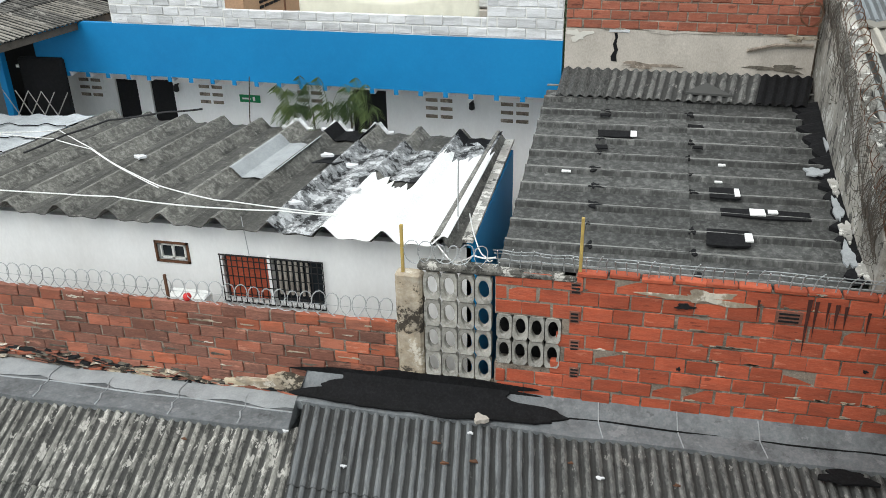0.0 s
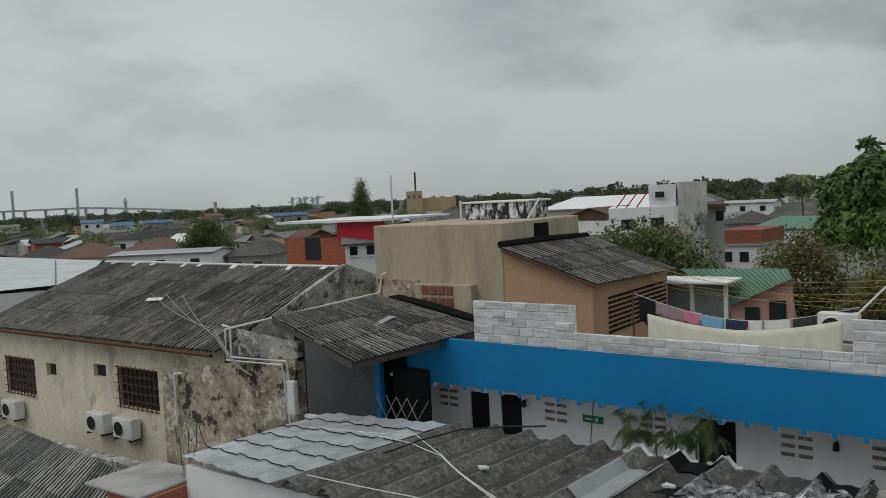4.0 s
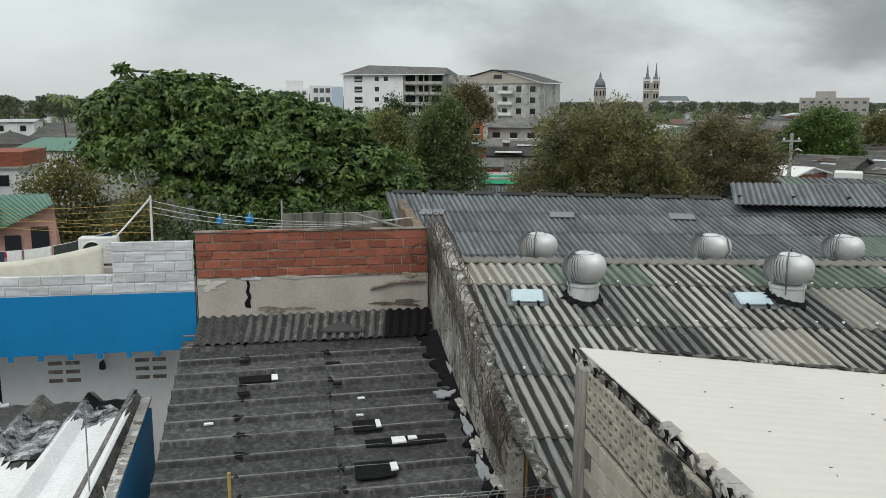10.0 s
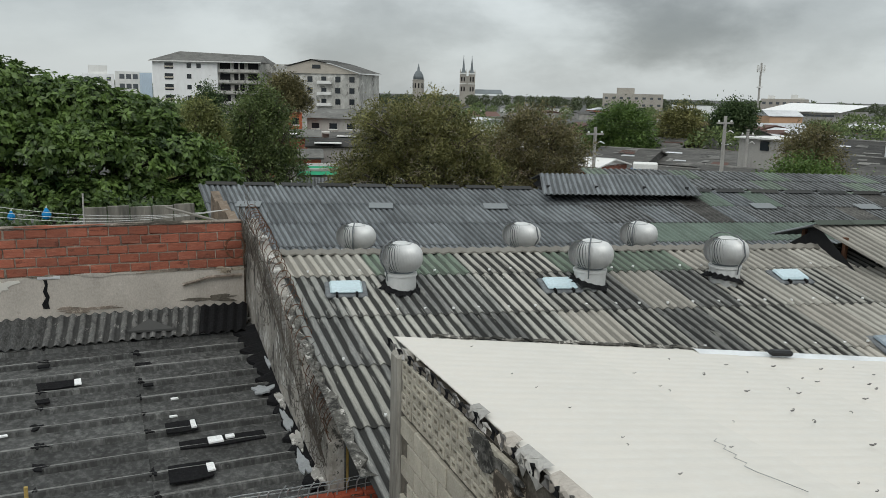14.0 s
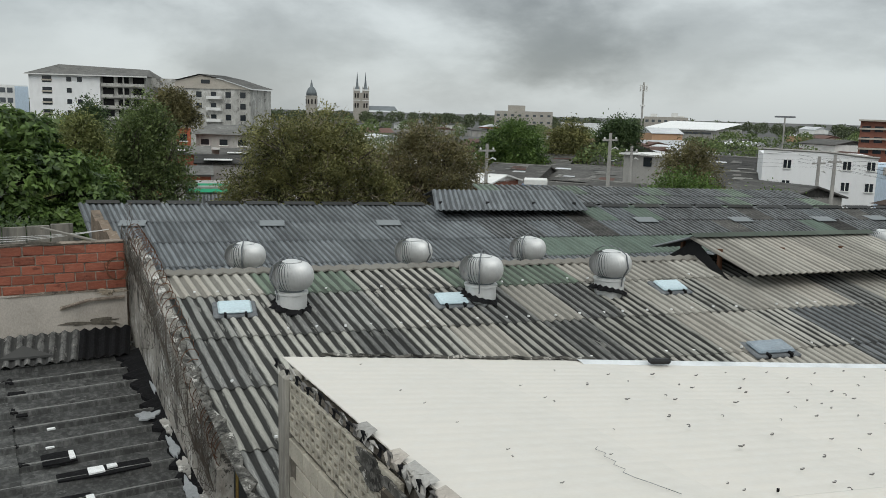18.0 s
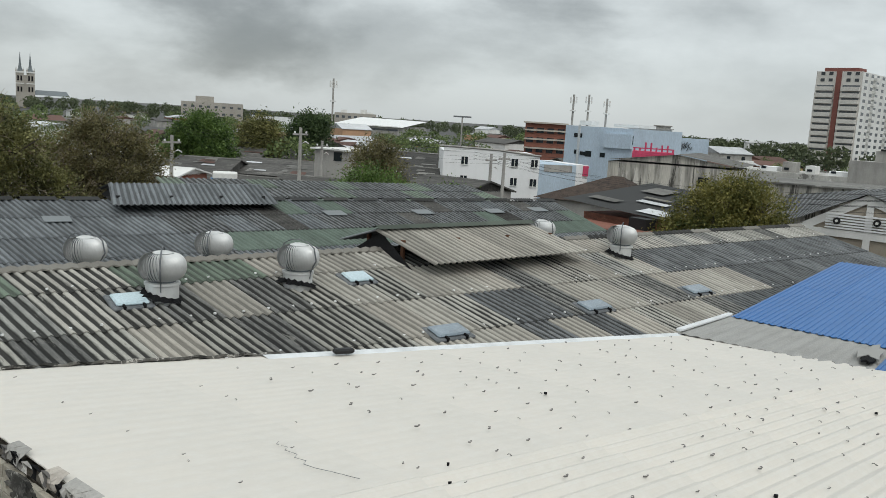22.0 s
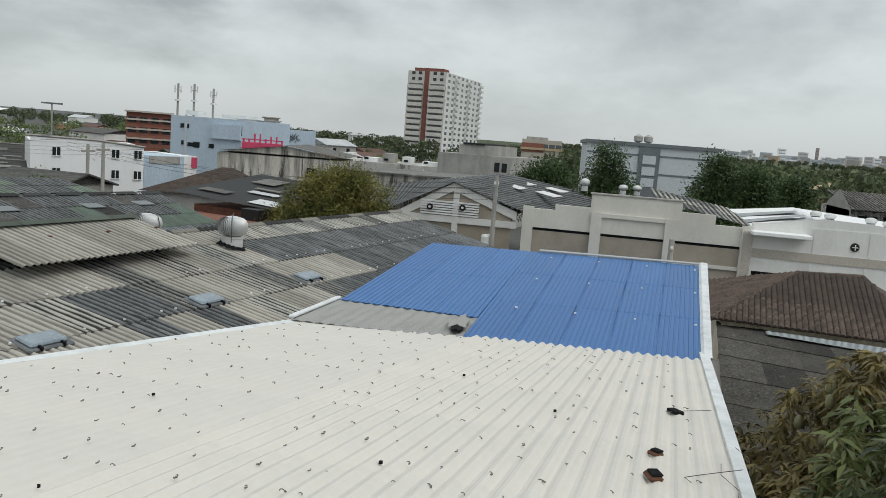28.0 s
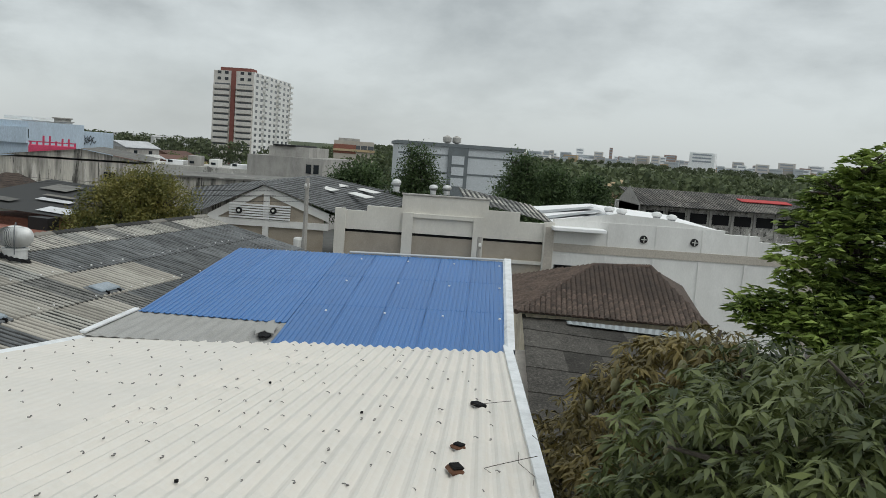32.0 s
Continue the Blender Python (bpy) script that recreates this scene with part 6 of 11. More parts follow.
vines = thing("dead_vines", "tangle of dry grey vines and wire netting on the wall", "vine")
vr = random.Random(8)
for group in range(6):
    b = Build()
    for k in range(15):
        p = vw_at((group + vr.random()) / 6)
        y, z, a = p[1], p[2] + vr.uniform(-0.55, 0.3), vr.uniform(0, 6.28)
        bend, pts = vr.uniform(-0.25, 0.25), []
        for s in range(13):
            top = vw_at((17.0 - y) / 6.66)
            pts.append((top[0] - 0.05 - abs(vr.gauss(0, 0.035)) + (0.12 if z > top[2] else 0), y, z))
            a += bend + vr.gauss(0, 0.3)
            y += 0.075 * math.cos(a)
            z = max(z + 0.075 * math.sin(a), top[2] - 0.9)
        b.tube(pts, vr.uniform(0.004, 0.008), 4, 0.003)
    part("vine_tangle", b, M_twig, vines, kind="stuff")
net = Build()
for k in range(110):
    for s in (-1, 1):
        pts = []
        for q in range(6):
            t = k / 109 + s * (q - 2.5) * 0.0125
            p = vw_at(t)
            pts.append((p[0] - 0.06 - 0.05 * math.sin(q * 0.63) - 0.02 * math.sin(k * 0.7), p[1], p[2] + 0.26 - q * 0.11 + 0.05 * math.sin(p[1] * 6)))
        net.tube(pts, 0.0045, 3)
part("wire_netting", net, M_twig, vines, "brown rusted wire netting")
cb = Build()
pts = []
for k in range(34 * 12):
    p = vw_at(k / (34 * 12))
    a = 2 * math.pi * k / 12
    pts.append((p[0] + 0.14 + 0.15 * math.cos(a), p[1] + 0.04 * math.sin(a * 0.37), p[2] + 0.12 + 0.19 * math.sin(a)))
cb.tube(pts, 0.008, 3)
part("barbed_coil", cb, M_rust, vines, "rusty barbed coil along the top")
part("stake", Build().tube([(3.4, 10.4, 4.0), (3.42, 10.45, 5.0)], 0.02, 6), M_yellow, vines, "yellow iron stake")

for x, z, s in ((-1.11, 6.9, 0.16), (-0.44, 6.93, 0.2)):
    bag = thing("hanging_bag", "small blue plastic bag hung on the wire behind the brick wall", "bag", (x, 19.5, z), group="bags on the wire")
    part("pouch", Build().lathe([(0.01, -s), (s * 0.42, -s * 0.85), (s * 0.5, -s * 0.4), (s * 0.25, 0.0), (0.02, s * 0.25)], (0, 0, 0), 9), M_blue_wall, bag, smooth=True)
    part("knot", Build().tube([(0, 0, s * 0.2), (0.01, 0, s * 0.5)], 0.012, 5), M_pvc, bag)

# ---- long warehouse with roof turbines ----
RIDGE_TURN = -13.5
W0 = Vector((3.3, 15.4, 6.5))
AX, BX = Vector((math.cos(radians(RIDGE_TURN)), math.sin(radians(RIDGE_TURN)), 0)), Vector((-math.sin(radians(RIDGE_TURN)), math.cos(radians(RIDGE_TURN)), 0))
SLOPE = 0.22


def wh(a, b, z=None, dz=0.0):
    """A place on the warehouse: along the ridge, across it, height (on the roof where none is given)."""
    p = W0 + AX * a + BX * b
    return (p.x, p.y, (6.5 - abs(b) * SLOPE if z is None else z) + dz)


ware = thing("warehouse", "long warehouse with patched corrugated fibre-cement roof", "warehouse")
mix_rng = random.Random(11)


def ware_pick(i, j):
    r = mix_rng.random()
    if j == 0 and i in (2, 3, 6, 7, 8):
        return M_asb_green
    if i < 10 and j == 0 and i < 2:
        return M_asb_light
    if i < 10:
        return M_asb if r < 0.72 else M_asb_light if r < 0.86 or j == 0 else M_asb_dark
    if i < 21:
        return M_asb_light if r < 0.66 else M_asb if r < 0.95 else M_asb_dark
    if i < 24 and j in (2, 4):
        return M_asb_light
    return M_asb if j == 0 else M_asb_dark


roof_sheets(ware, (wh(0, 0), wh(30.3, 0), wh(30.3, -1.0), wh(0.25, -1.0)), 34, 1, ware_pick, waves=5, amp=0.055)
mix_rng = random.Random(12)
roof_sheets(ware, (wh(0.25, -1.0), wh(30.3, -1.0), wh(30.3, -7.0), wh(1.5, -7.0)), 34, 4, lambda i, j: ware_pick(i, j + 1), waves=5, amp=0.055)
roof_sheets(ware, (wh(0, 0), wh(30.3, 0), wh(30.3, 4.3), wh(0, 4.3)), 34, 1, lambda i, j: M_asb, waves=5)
part("gable_wall", Build().poly([wh(0.1, 0, dz=-0.1), wh(0.1, 4.3, dz=-0.1), wh(0.1, 4.3, 0), wh(0.1, 0, 0)]).poly([wh(30, 0, dz=-0.1), wh(30, -7, dz=-0.1), wh(30, -7, 0), wh(30, 0, 0)]), M_cement, ware)
for k in range(31):
    a = 0.0 + k * 0.98
    cap = Build()
    for s in range(8):
        a0, a1 = a + s * 0.1225, a + (s + 1) * 0.1225
        h0, h1 = 0.055 + 0.035 * (s % 2), 0.055 + 0.035 * ((s + 1) % 2)
        cap.quad(wh(a0, -0.15, dz=h0), wh(a1, -0.15, dz=h1), wh(a1, 0, dz=h1 + 0.03), wh(a0, 0, dz=h0 + 0.03))
        cap.quad(wh(a0, 0, dz=h0 + 0.03), wh(a1, 0, dz=h1 + 0.03), wh(a1, 0.2, dz=h1 - 0.02), wh(a0, 0.2, dz=h0 - 0.02))
        cap.quad(wh(a0, -0.15, dz=h0 - 0.03), wh(a1, -0.15, dz=h1 - 0.03), wh(a1, -0.15, dz=h1), wh(a0, -0.15, dz=h0))
    part("ridge_cap", cap, M_asb_light if k < 12 or k % 3 == 0 else M_asb, ware)
edge_l, edge_r, er = [], [], random.Random(29)
for k in range(40):
    b = -6.6 * k / 39
    a = 0.25 * min(1, -b) + max(0, -b - 1) * 0.2083
    edge_l.append(wh(a - 0.12, b, dz=0.075))
    edge_r.append(wh(a + 0.02 + er.uniform(-0.10, 0.10), b, dz=0.072))
tb = Build()
for k in range(39):
    tb.quad(edge_l[k], edge_r[k], edge_r[k + 1], edge_l[k + 1])
    tb.quad(edge_r[k], edge_r[k + 1], (*edge_r[k + 1][:2], edge_r[k + 1][2] - 0.06), (*edge_r[k][:2], edge_r[k][2] - 0.06))
part("tar_band", tb, M_black_coping, ware, "black tar sealing along the edge wall")
sc = Build()
sr = random.Random(5)
for j, b in enumerate((-0.92, -2.42, -3.95, -5.4)):
    for k in range(62):
        if sr.random() < 0.35:
            continue
        a = 0.3 + k * 0.48 + sr.uniform(-0.05, 0.05)
        if a < 0.4 + max(0, -b - 1) * 0.2083:
            continue
        x, y, z = wh(a, b + sr.uniform(-0.03, 0.03), dz=0.05)
        sc.box(x - 0.018, x + 0.018, y - 0.018, y + 0.018, z, z + 0.03)
part("screw_caps", sc, M_white_bright, ware, "pale sealed screw heads", kind="stuff")


def turbine():
    """A spinning roof ventilator: conical base, neck and a ribbed globe of curved blades."""
    t = thing("roof_turbine", "galvanised spinning roof ventilator with ribbed globe", "ventilator", group="roof turbines")
    part("neck", Build().lathe([(0.25, -0.25), (0.245, 0.28), (0.265, 0.29), (0.265, 0.33), (0.23, 0.34)], (0, 0, 0), 24), M_zinc, t, "zinc collar", smooth=False)
    tb = Build()
    n = 30
    for k in range(n):
        a = 2 * math.pi * k / n
        r = 0.33 + 0.05 * math.sin(k * 2.4) + 0.03 * math.sin(k * 5.1)
        tb.v.append((r * math.cos(a), r * math.sin(a), 0.05 + 0.22 * 0.36 * math.sin(a)))
        tb.v.append((0.257 * math.cos(a), 0.257 * math.sin(a), 0.13 + 0.22 * 0.36 * math.sin(a) + 0.02 * math.sin(k * 3.3)))
    for k in range(n):
        a, b = 2 * k, 2 * ((k + 1) % n)
        tb.f.append((a, b, b + 1, a + 1))
    part("tar_seal", tb, M_tar, t, "black tar seal round the base")
    # slate-dark core added so the gaps between blades look shaded
    globe = part("globe", Build().lathe([(0.20, 0.34), (0.20, 0.40), (0.21, 0.8), (0.10, 0.84)], (0, 0, 0), 20), M_slate, t, "solid dark core standing for the shaded hollow")
    nb = 44
    for k in range(nb):
        a0 = 2 * math.pi * k / nb
        bl = Build()
        m = 9
        for s in range(m):
            f = s / (m - 1)
            ph = -0.42 * math.pi + f * 0.86 * math.pi
            r = 0.07 + 0.285 * max(0.05, math.cos(ph * 0.93)) ** 0.7
            z = 0.60 + 0.245 * math.sin(ph)
            tw = a0 - 0.30 * f
            wdt = 0.068 * (0.45 + 0.55 * math.cos(ph))
            bl.v.append((r * math.cos(tw), r * math.sin(tw), z))
            bl.v.append(((r - 0.03) * math.cos(tw - wdt / max(r, 0.2) * 0.8), (r - 0.03) * math.sin(tw - wdt / max(r, 0.2) * 0.8), z))
        for s in range(m - 1):
            bl.f.append((2 * s, 2 * s + 1, 2 * s + 3, 2 * s + 2))
        part("blade", bl, M_zinc, globe, smooth=True)
    part("cap", Build().lathe([(0.01, 0.88), (0.10, 0.87), (0.15, 0.845), (0.14, 0.83)], (0, 0, 0), 20), M_zinc, t, "domed top plate")
    ax = Build().tube([(-0.26, 0, 0.2), (-0.27, 0, 0.34), (-0.385, 0, 0.58), (-0.33, 0, 0.82), (-0.18, 0, 0.92), (0, 0, 0.95), (0.18, 0, 0.92), (0.33, 0, 0.82), (0.385, 0, 0.58), (0.27, 0, 0.34), (0.26, 0, 0.2)], 0.013, 5)
    part("bracket", ax, M_flash, t, "bent steel bracket")
    return t


turb = turbine()
spots = [(2.42, -1.6, 0.2), (5.9, -1.58, 0.9), (8.6, -1.52, 1.7), (18.5, -1.35, 0.4), (1.86, 1.3, 1.1), (5.4, 1.3, 2.0), (8.07, 1.3, 0.6), (18.1, 1.3, 1.4)]
for k, (a, b, r) in enumerate(spots):
    x, y, z = wh(a, b)
    m = pose(x, y, z - (0.0 if b < 0 else 0.2), 0, 0, math.degrees(r)) @ Matrix.Diagonal((1.08, 1.08, 1.0, 1.0))
    if k == 0:
        turb.matrix_world = m
    else:
        copy_thing(turb, m)


far_turb = thing("roof_turbine", "small galvanised roof ventilator on a far hall", "ventilator", (66, 2.4, 6.5), group="roof turbines")
part("neck", Build().lathe([(0.25, -0.1), (0.245, 0.33)], (0, 0, 0), 14), M_zinc, far_turb)
part("globe", Build().lathe([(0.22, 0.34), (0.34, 0.45), (0.37, 0.58), (0.34, 0.72), (0.2, 0.84), (0.05, 0.88)], (0, 0, 0), 18), M_zinc, far_turb, "ribbed globe")
part("band", Build().lathe([(0.26, 0.31), (0.27, 0.35), (0.2, 0.36)], (0, 0, 0), 14), M_flash, far_turb)


def skylight(a, b, w, l, material, label, dz=0.07):
    x, y, z = wh(a, b)
    t = thing("skylight", label, "skylight", (x, y, z + dz), RIDGE_TURN, group="warehouse skylights")
    tilt = Matrix.Rotation(math.atan(SLOPE), 4, "X")
    part("dome", Build().box(-w / 2, w / 2, -l / 2, l / 2, 0, 0.07, 0.05, tilt), material, t, smooth=False)
    part("frame", Build().box(-w / 2 - 0.08, w / 2 + 0.08, -l / 2 - 0.08, l / 2 + 0.08, -0.05, 0.012, 0.02, tilt), M_flash, t, "sealed grey kerb")
    for s in (-1, 1):
        part("clip", Build().box(s * w * 0.3 - 0.02, s * w * 0.3 + 0.02, -l / 2 - 0.1, -l / 2 + 0.02, -0.02, 0.05, 0, tilt), M_tar, t)


for a, b in ((1.46, -1.64), (5.31, -1.66), (10.0, -1.49)):
    skylight(a, b, 0.56, 0.44, M_skylight, "clear plastic dome skylight in the corrugated roof")
for a, b in ((10.4, -4.08), (14.7, -3.86), (18.66, -3.74)):
    skylight(a, b, 0.75, 0.42, M_skylight_old, "dull plastic dome skylight in the corrugated roof")


def monitor(name, label, corners_front, corners_back, cols):
    t = thing(name, label, "roof monitor")
    roof_sheets(t, corners_front, cols, 1, lambda i, j: M_asb_light if name == "roof_monitor" else M_asb_blue, waves=5, amp=0.05, lap=0.0)
    roof_sheets(t, corners_back, cols, 1, lambda i, j: M_asb_blue, waves=5, amp=0.05, lap=0.0)
    return t


mon = monitor("roof_monitor", "raised ridge monitor with pale corrugated sheets", (wh(11.4, 0, 6.98), wh(16.3, 0, 6.98), wh(16.75, -1.75, 6.47), wh(11.75, -1.85, 6.45)), (wh(11.4, 0, 6.98), wh(16.3, 0, 6.98), wh(16.5, 1.75, 6.47), wh(11.5, 1.75, 6.47)), 6)
for a in (11.7, 13.3, 14.9, 16.4):
    for b in (-0.7, 0.7):
        x, y, z = wh(a, b)
        part("strut", Build().box(x - 0.04, x + 0.04, y - 0.04, y + 0.04, z, z + 0.5), M_rust, mon, "rusty steel strut")
part("side_board", Build().poly([wh(11.55, -1.5, dz=0.0), wh(11.55, 0, 6.5), wh(11.55, 1.5, dz=0), wh(11.55, 0, 6.95)]), M_dark, mon)
for k in range(6):
    a = 11.4 + k * 0.82
    cap = Build().quad(wh(a, -0.18, 7.03), wh(a + 0.86, -0.18, 7.03), wh(a + 0.86, 0, 7.1), wh(a, 0, 7.1)).quad(wh(a, 0, 7.1), wh(a + 0.86, 0, 7.1), wh(a + 0.86, 0.18, 7.03), wh(a, 0.18, 7.03))
    part("ridge_cap", cap, M_asb_green, mon)

# ---- rear warehouse ----
back = thing("rear_warehouse", "rear warehouse with slate-grey corrugated roof", "warehouse")
RB = ((3.75, 27.4, 6.52), (30.6, 17.7, 6.5), (29.0, 13.4, 5.5), (3.4, 19.6, 5.2))


def rear_at(u, v, dz=0.0):
    p, q = lerp(RB[0], RB[1], u), lerp(RB[3], RB[2], u)
    r = lerp(p, q, v)
    return (r[0], r[1], r[2] + dz)


rear_rng = random.Random(21)


def rear_pick(i, j):
    r = rear_rng.random()
    if i < 14:
        return M_asb_blue if r < 0.97 or j > 0 else M_asb_dark
    if j == 2 and i > 14:
        return M_green_flat
    if j == 3:
        return M_asb_dark if r < 0.6 else M_asb_blue
    return M_asb_dark if r < 0.6 else M_green_flat if r < 0.75 else M_asb_blue if r < 0.92 else M_asb_far


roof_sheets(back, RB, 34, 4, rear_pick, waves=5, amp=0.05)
for k in range(24):
    u = (k + 0.2) / 24
    p, q = rear_at(u, 0, 0.05), rear_at(u + 0.034, 0, 0.05)
    part("ridge_cap", Build().quad((p[0], p[1] - 0.2, p[2] - 0.01), (q[0], q[1] - 0.2, q[2] - 0.01), (q[0], q[1], q[2] + 0.07), (p[0], p[1], p[2] + 0.07)).quad((p[0], p[1], p[2] + 0.07), (q[0], q[1], q[2] + 0.07), (q[0], q[1] + 0.2, q[2]), (p[0], p[1] + 0.2, p[2])), M_asb_dark if k % 3 else M_asb, back)
for u, v in ((0.045, 0.29), (0.185, 0.30), (0.31, 0.30), (0.62, 0.27), (0.745, 0.27), (0.86, 0.27), (0.94, 0.25)):
    x, y, z = rear_at(u, v, 0.06)
    t = thing("roof_patch", "pale translucent sheet let into the rear roof", "skylight", (x, y, z), -19, group="translucent roof sheets")
    part("sheet", Build().box(-0.36, 0.36, -0.28, 0.28, 0, 0.02, 0.0, Matrix.Rotation(0.15, 4, "X")), M_zinc_sheet, t)
mon2 = monitor("rear_monitor", "raised ridge monitor with slate-grey sheets", ((14.6, 24.5, 6.94), (19.5, 22.9, 6.92), (18.4, 20.7, 6.5), (13.4, 22.2, 6.52)), ((14.6, 24.5, 6.94), (19.5, 22.9, 6.92), (20.2, 25.0, 6.5), (15.4, 26.6, 6.5)), 6)
for p in ((14.0, 22.9), (15.5, 22.4), (17.0, 21.9), (18.3, 21.4)):
    part("strut", Build().box(p[0] - 0.04, p[0] + 0.04, p[1] - 0.04, p[1] + 0.04, 6.2, 6.75), M_black, mon2)
part("end_board", Build().poly([(13.9, 22.4, 6.4), (14.75, 24.4, 6.9), (15.4, 26.3, 6.4)]), M_dark, mon2)
third = thing("third_warehouse", "farther corrugated roof with dark weathered sheets", "warehouse")
roof_sheets(third, ((19.5, 29.5, 6.6), (33.0, 24.0, 6.5), (31.0, 19.2, 6.0), (17.5, 24.5, 6.1)), 16, 3, lambda i, j: M_asb_dark if (i * 7 + j * 3) % 4 else M_asb_green, waves=4, amp=0.05)
part("wall", Build().box(20, 30, 26, 28, 0, 5.6), M_cement, third)

# ---- white-painted roof, its block wall and the blue roof ----
def white_z(x, y):
    return 7.53 - 0.08 * x - 0.02 * y


def wr(x, y, dz=0.0):
    return (x, y, white_z(x, y) + dz)


white_roof = thing("white_roof", "low roof of corrugated sheets coated in white paint", "roof")
WC = (wr(3.02, 7.6), wr(2.42, -1.14), wr(13.35, -1.71), wr(13.35, 4.85))
roof_sheets(white_roof, WC, 11, 6, lambda i, j: M_white_paint, waves=5, amp=0.003, lift=0.005, lap=0.04, skip={(i, j) for i in range(5, 11) for j in range(6)})
roof_sheets(white_roof, WC, 11, 6, lambda i, j: M_white_paint, waves=4, amp=0.042, lift=0.008, lap=0.04, skip={(i, j) for i in range(5) for j in range(6)})
# fillet along the far edge and capping along the outer edge
fe = Build()
for k in range(6, 20):
    p, q = lerp(WC[0], WC[3], k / 20), lerp(WC[0], WC[3], (k + 1) / 20)
    w = lambda t: 0.02 * math.sin(t * 3.1)
    fe.quad((p[0], p[1] + 0.10 + w(p[0]), p[2] - 0.03), (q[0], q[1] + 0.10 + w(q[0]), q[2] - 0.03), (q[0], q[1] - 0.04, q[2] + 0.03), (p[0], p[1] - 0.04, p[2] + 0.03))
    fe.quad((p[0], p[1] - 0.04, p[2] + 0.03), (q[0], q[1] - 0.04, q[2] + 0.03), (q[0], q[1] - 0.16 + w(q[0] * 2), q[2] + 0.006), (p[0], p[1] - 0.16 + w(p[0] * 2), p[2] + 0.006))
    fe.quad((p[0], p[1] + 0.10 + w(p[0]), p[2] - 0.03), (q[0], q[1] + 0.10 + w(q[0]), q[2] - 0.03), (q[0], q[1] + 0.1, q[2] - 0.4), (p[0], p[1] + 0.1, p[2] - 0.4))
part("edge_fillet", fe, M_white_paint2, white_roof, "thick white sealing fillet")
old = [lerp(WC[0], WC[3], k / 80) for k in range(3, 27)]
part("old_edge", Build().tube([(x, y + 0.03 + 0.02 * math.sin(k * 1.7), z + 0.018 + 0.012 * math.sin(k * 2.9)) for k, (x, y, z) in enumerate(old)], 0.022, 5), M_black_coping, white_roof, "old dark sheet edge")
cp = Build()


def cap_in(x):
    return -1.37 - 0.052 * (x - 7.1)


def cap_out(x):
    return -1.475 - 0.058 * (x - 7.1)


for xa, xb in ((2.5, 6.45), (6.45, 10.2), (10.2, 14.1)):
    a, b_ = wr(xa, cap_in(xa), 0.05), wr(xb, cap_in(xb), 0.05)
    ao, bo = wr(xa, cap_out(xa), 0.05), wr(xb, cap_out(xb), 0.05)
    cp.quad((*a[:2], a[2] - 0.1), (*b_[:2], b_[2] - 0.1), b_, a)
    cp.quad(a, b_, bo, ao)
    cp.quad(ao, bo, (*bo[:2], bo[2] - 2.2), (*ao[:2], ao[2] - 2.2))
part("edge_capping", cp, M_white_paint2, white_roof, "white painted parapet capping")
# hooked roofing bolts, each with a dark curved tail
hook = Build()
hook.box(-0.055, 0.0, -0.012, 0.012, 0.0, 0.018)
hook.tube([(0.0, 0, 0.01), (0.03, 0.015, 0.022), (0.045, 0.04, 0.02), (0.03, 0.06, 0.008)], 0.008, 4)
hook_me = hook.mesh("roof_bolt")
hook_me.materials.append(M_bolt)
hk = random.Random(14)
rows_x = [3.6, 4.3, 4.75, 5.52, 6.02, 6.52, 7.02, 7.45, 8.0, 8.55, 9.1, 9.7, 10.25, 10.8, 11.4, 11.95, 12.5, 13.0]
count = 0
for x in rows_x:
    ymax = 7.3 + (x - 2.7) * (4.7 - 7.45) / 10.6
    y = -1.2 + hk.uniform(0, 0.3)
    while y < ymax and count < 300:
        keep = 0.4 if x < 5 else 0.92
        if hk.random() < keep:
            o = part("roof_bolt", hook_me, M_bolt, white_roof)
            xx = x + hk.uniform(-0.04, 0.04)
            o.matrix_local = pose(xx, y, white_z(xx, y) + (0.035 if xx < 7.5 else 0.048), 0, 4.5, hk.uniform(-40, 40))
            s = hk.uniform(0.22, 0.34) if x < 5 else hk.uniform(0.34, 0.55)
            o.scale = (s, s, s)
            count += 1
        y += hk.choice((0.13, 0.26, 0.26, 0.39, 0.52, 0.52))
for x, y, s in ((5.0, 3.3, 0.014), (4.7, 3.05, 0.014), (7.55, 4.0, 0.02), (6.45, 1.38, 0.02), (8.9, 0.2, 0.02), (10.2, 1.4, 0.02)):
    part("dark_spot", slab(blob(x, y, s * 0.9, s * 0.7, 9, int(x * 10), 0.4), lambda a, b: white_z(a, b) + 0.03, 0.012), M_tar, white_roof, "black sealant spot")
for pts in ([(4.36, 4.42), (4.30, 4.38), (4.32, 4.28), (4.26, 4.24), (4.27, 4.12), (4.21, 4.08), (4.23, 3.98), (4.17, 3.94), (4.18, 3.84)], [(4.18, 3.84), (4.22, 3.72), (4.28, 3.5)]):
    part("crease", Build().tube([(x, y, white_z(x, y) + 0.024) for x, y in pts], 0.0022, 4), M_flash, white_roof, "cracked crease in the paint")
solid("rubber_scrap", Build().box(-0.13, 0.13, -0.05, 0.05, 0, 0.06, 0.02, pose(6.99, 6.36, white_z(6.99, 6.36) + 0.03, 0, 4, -14)), M_black, "black rubber scrap on the edge of the white roof", "debris")
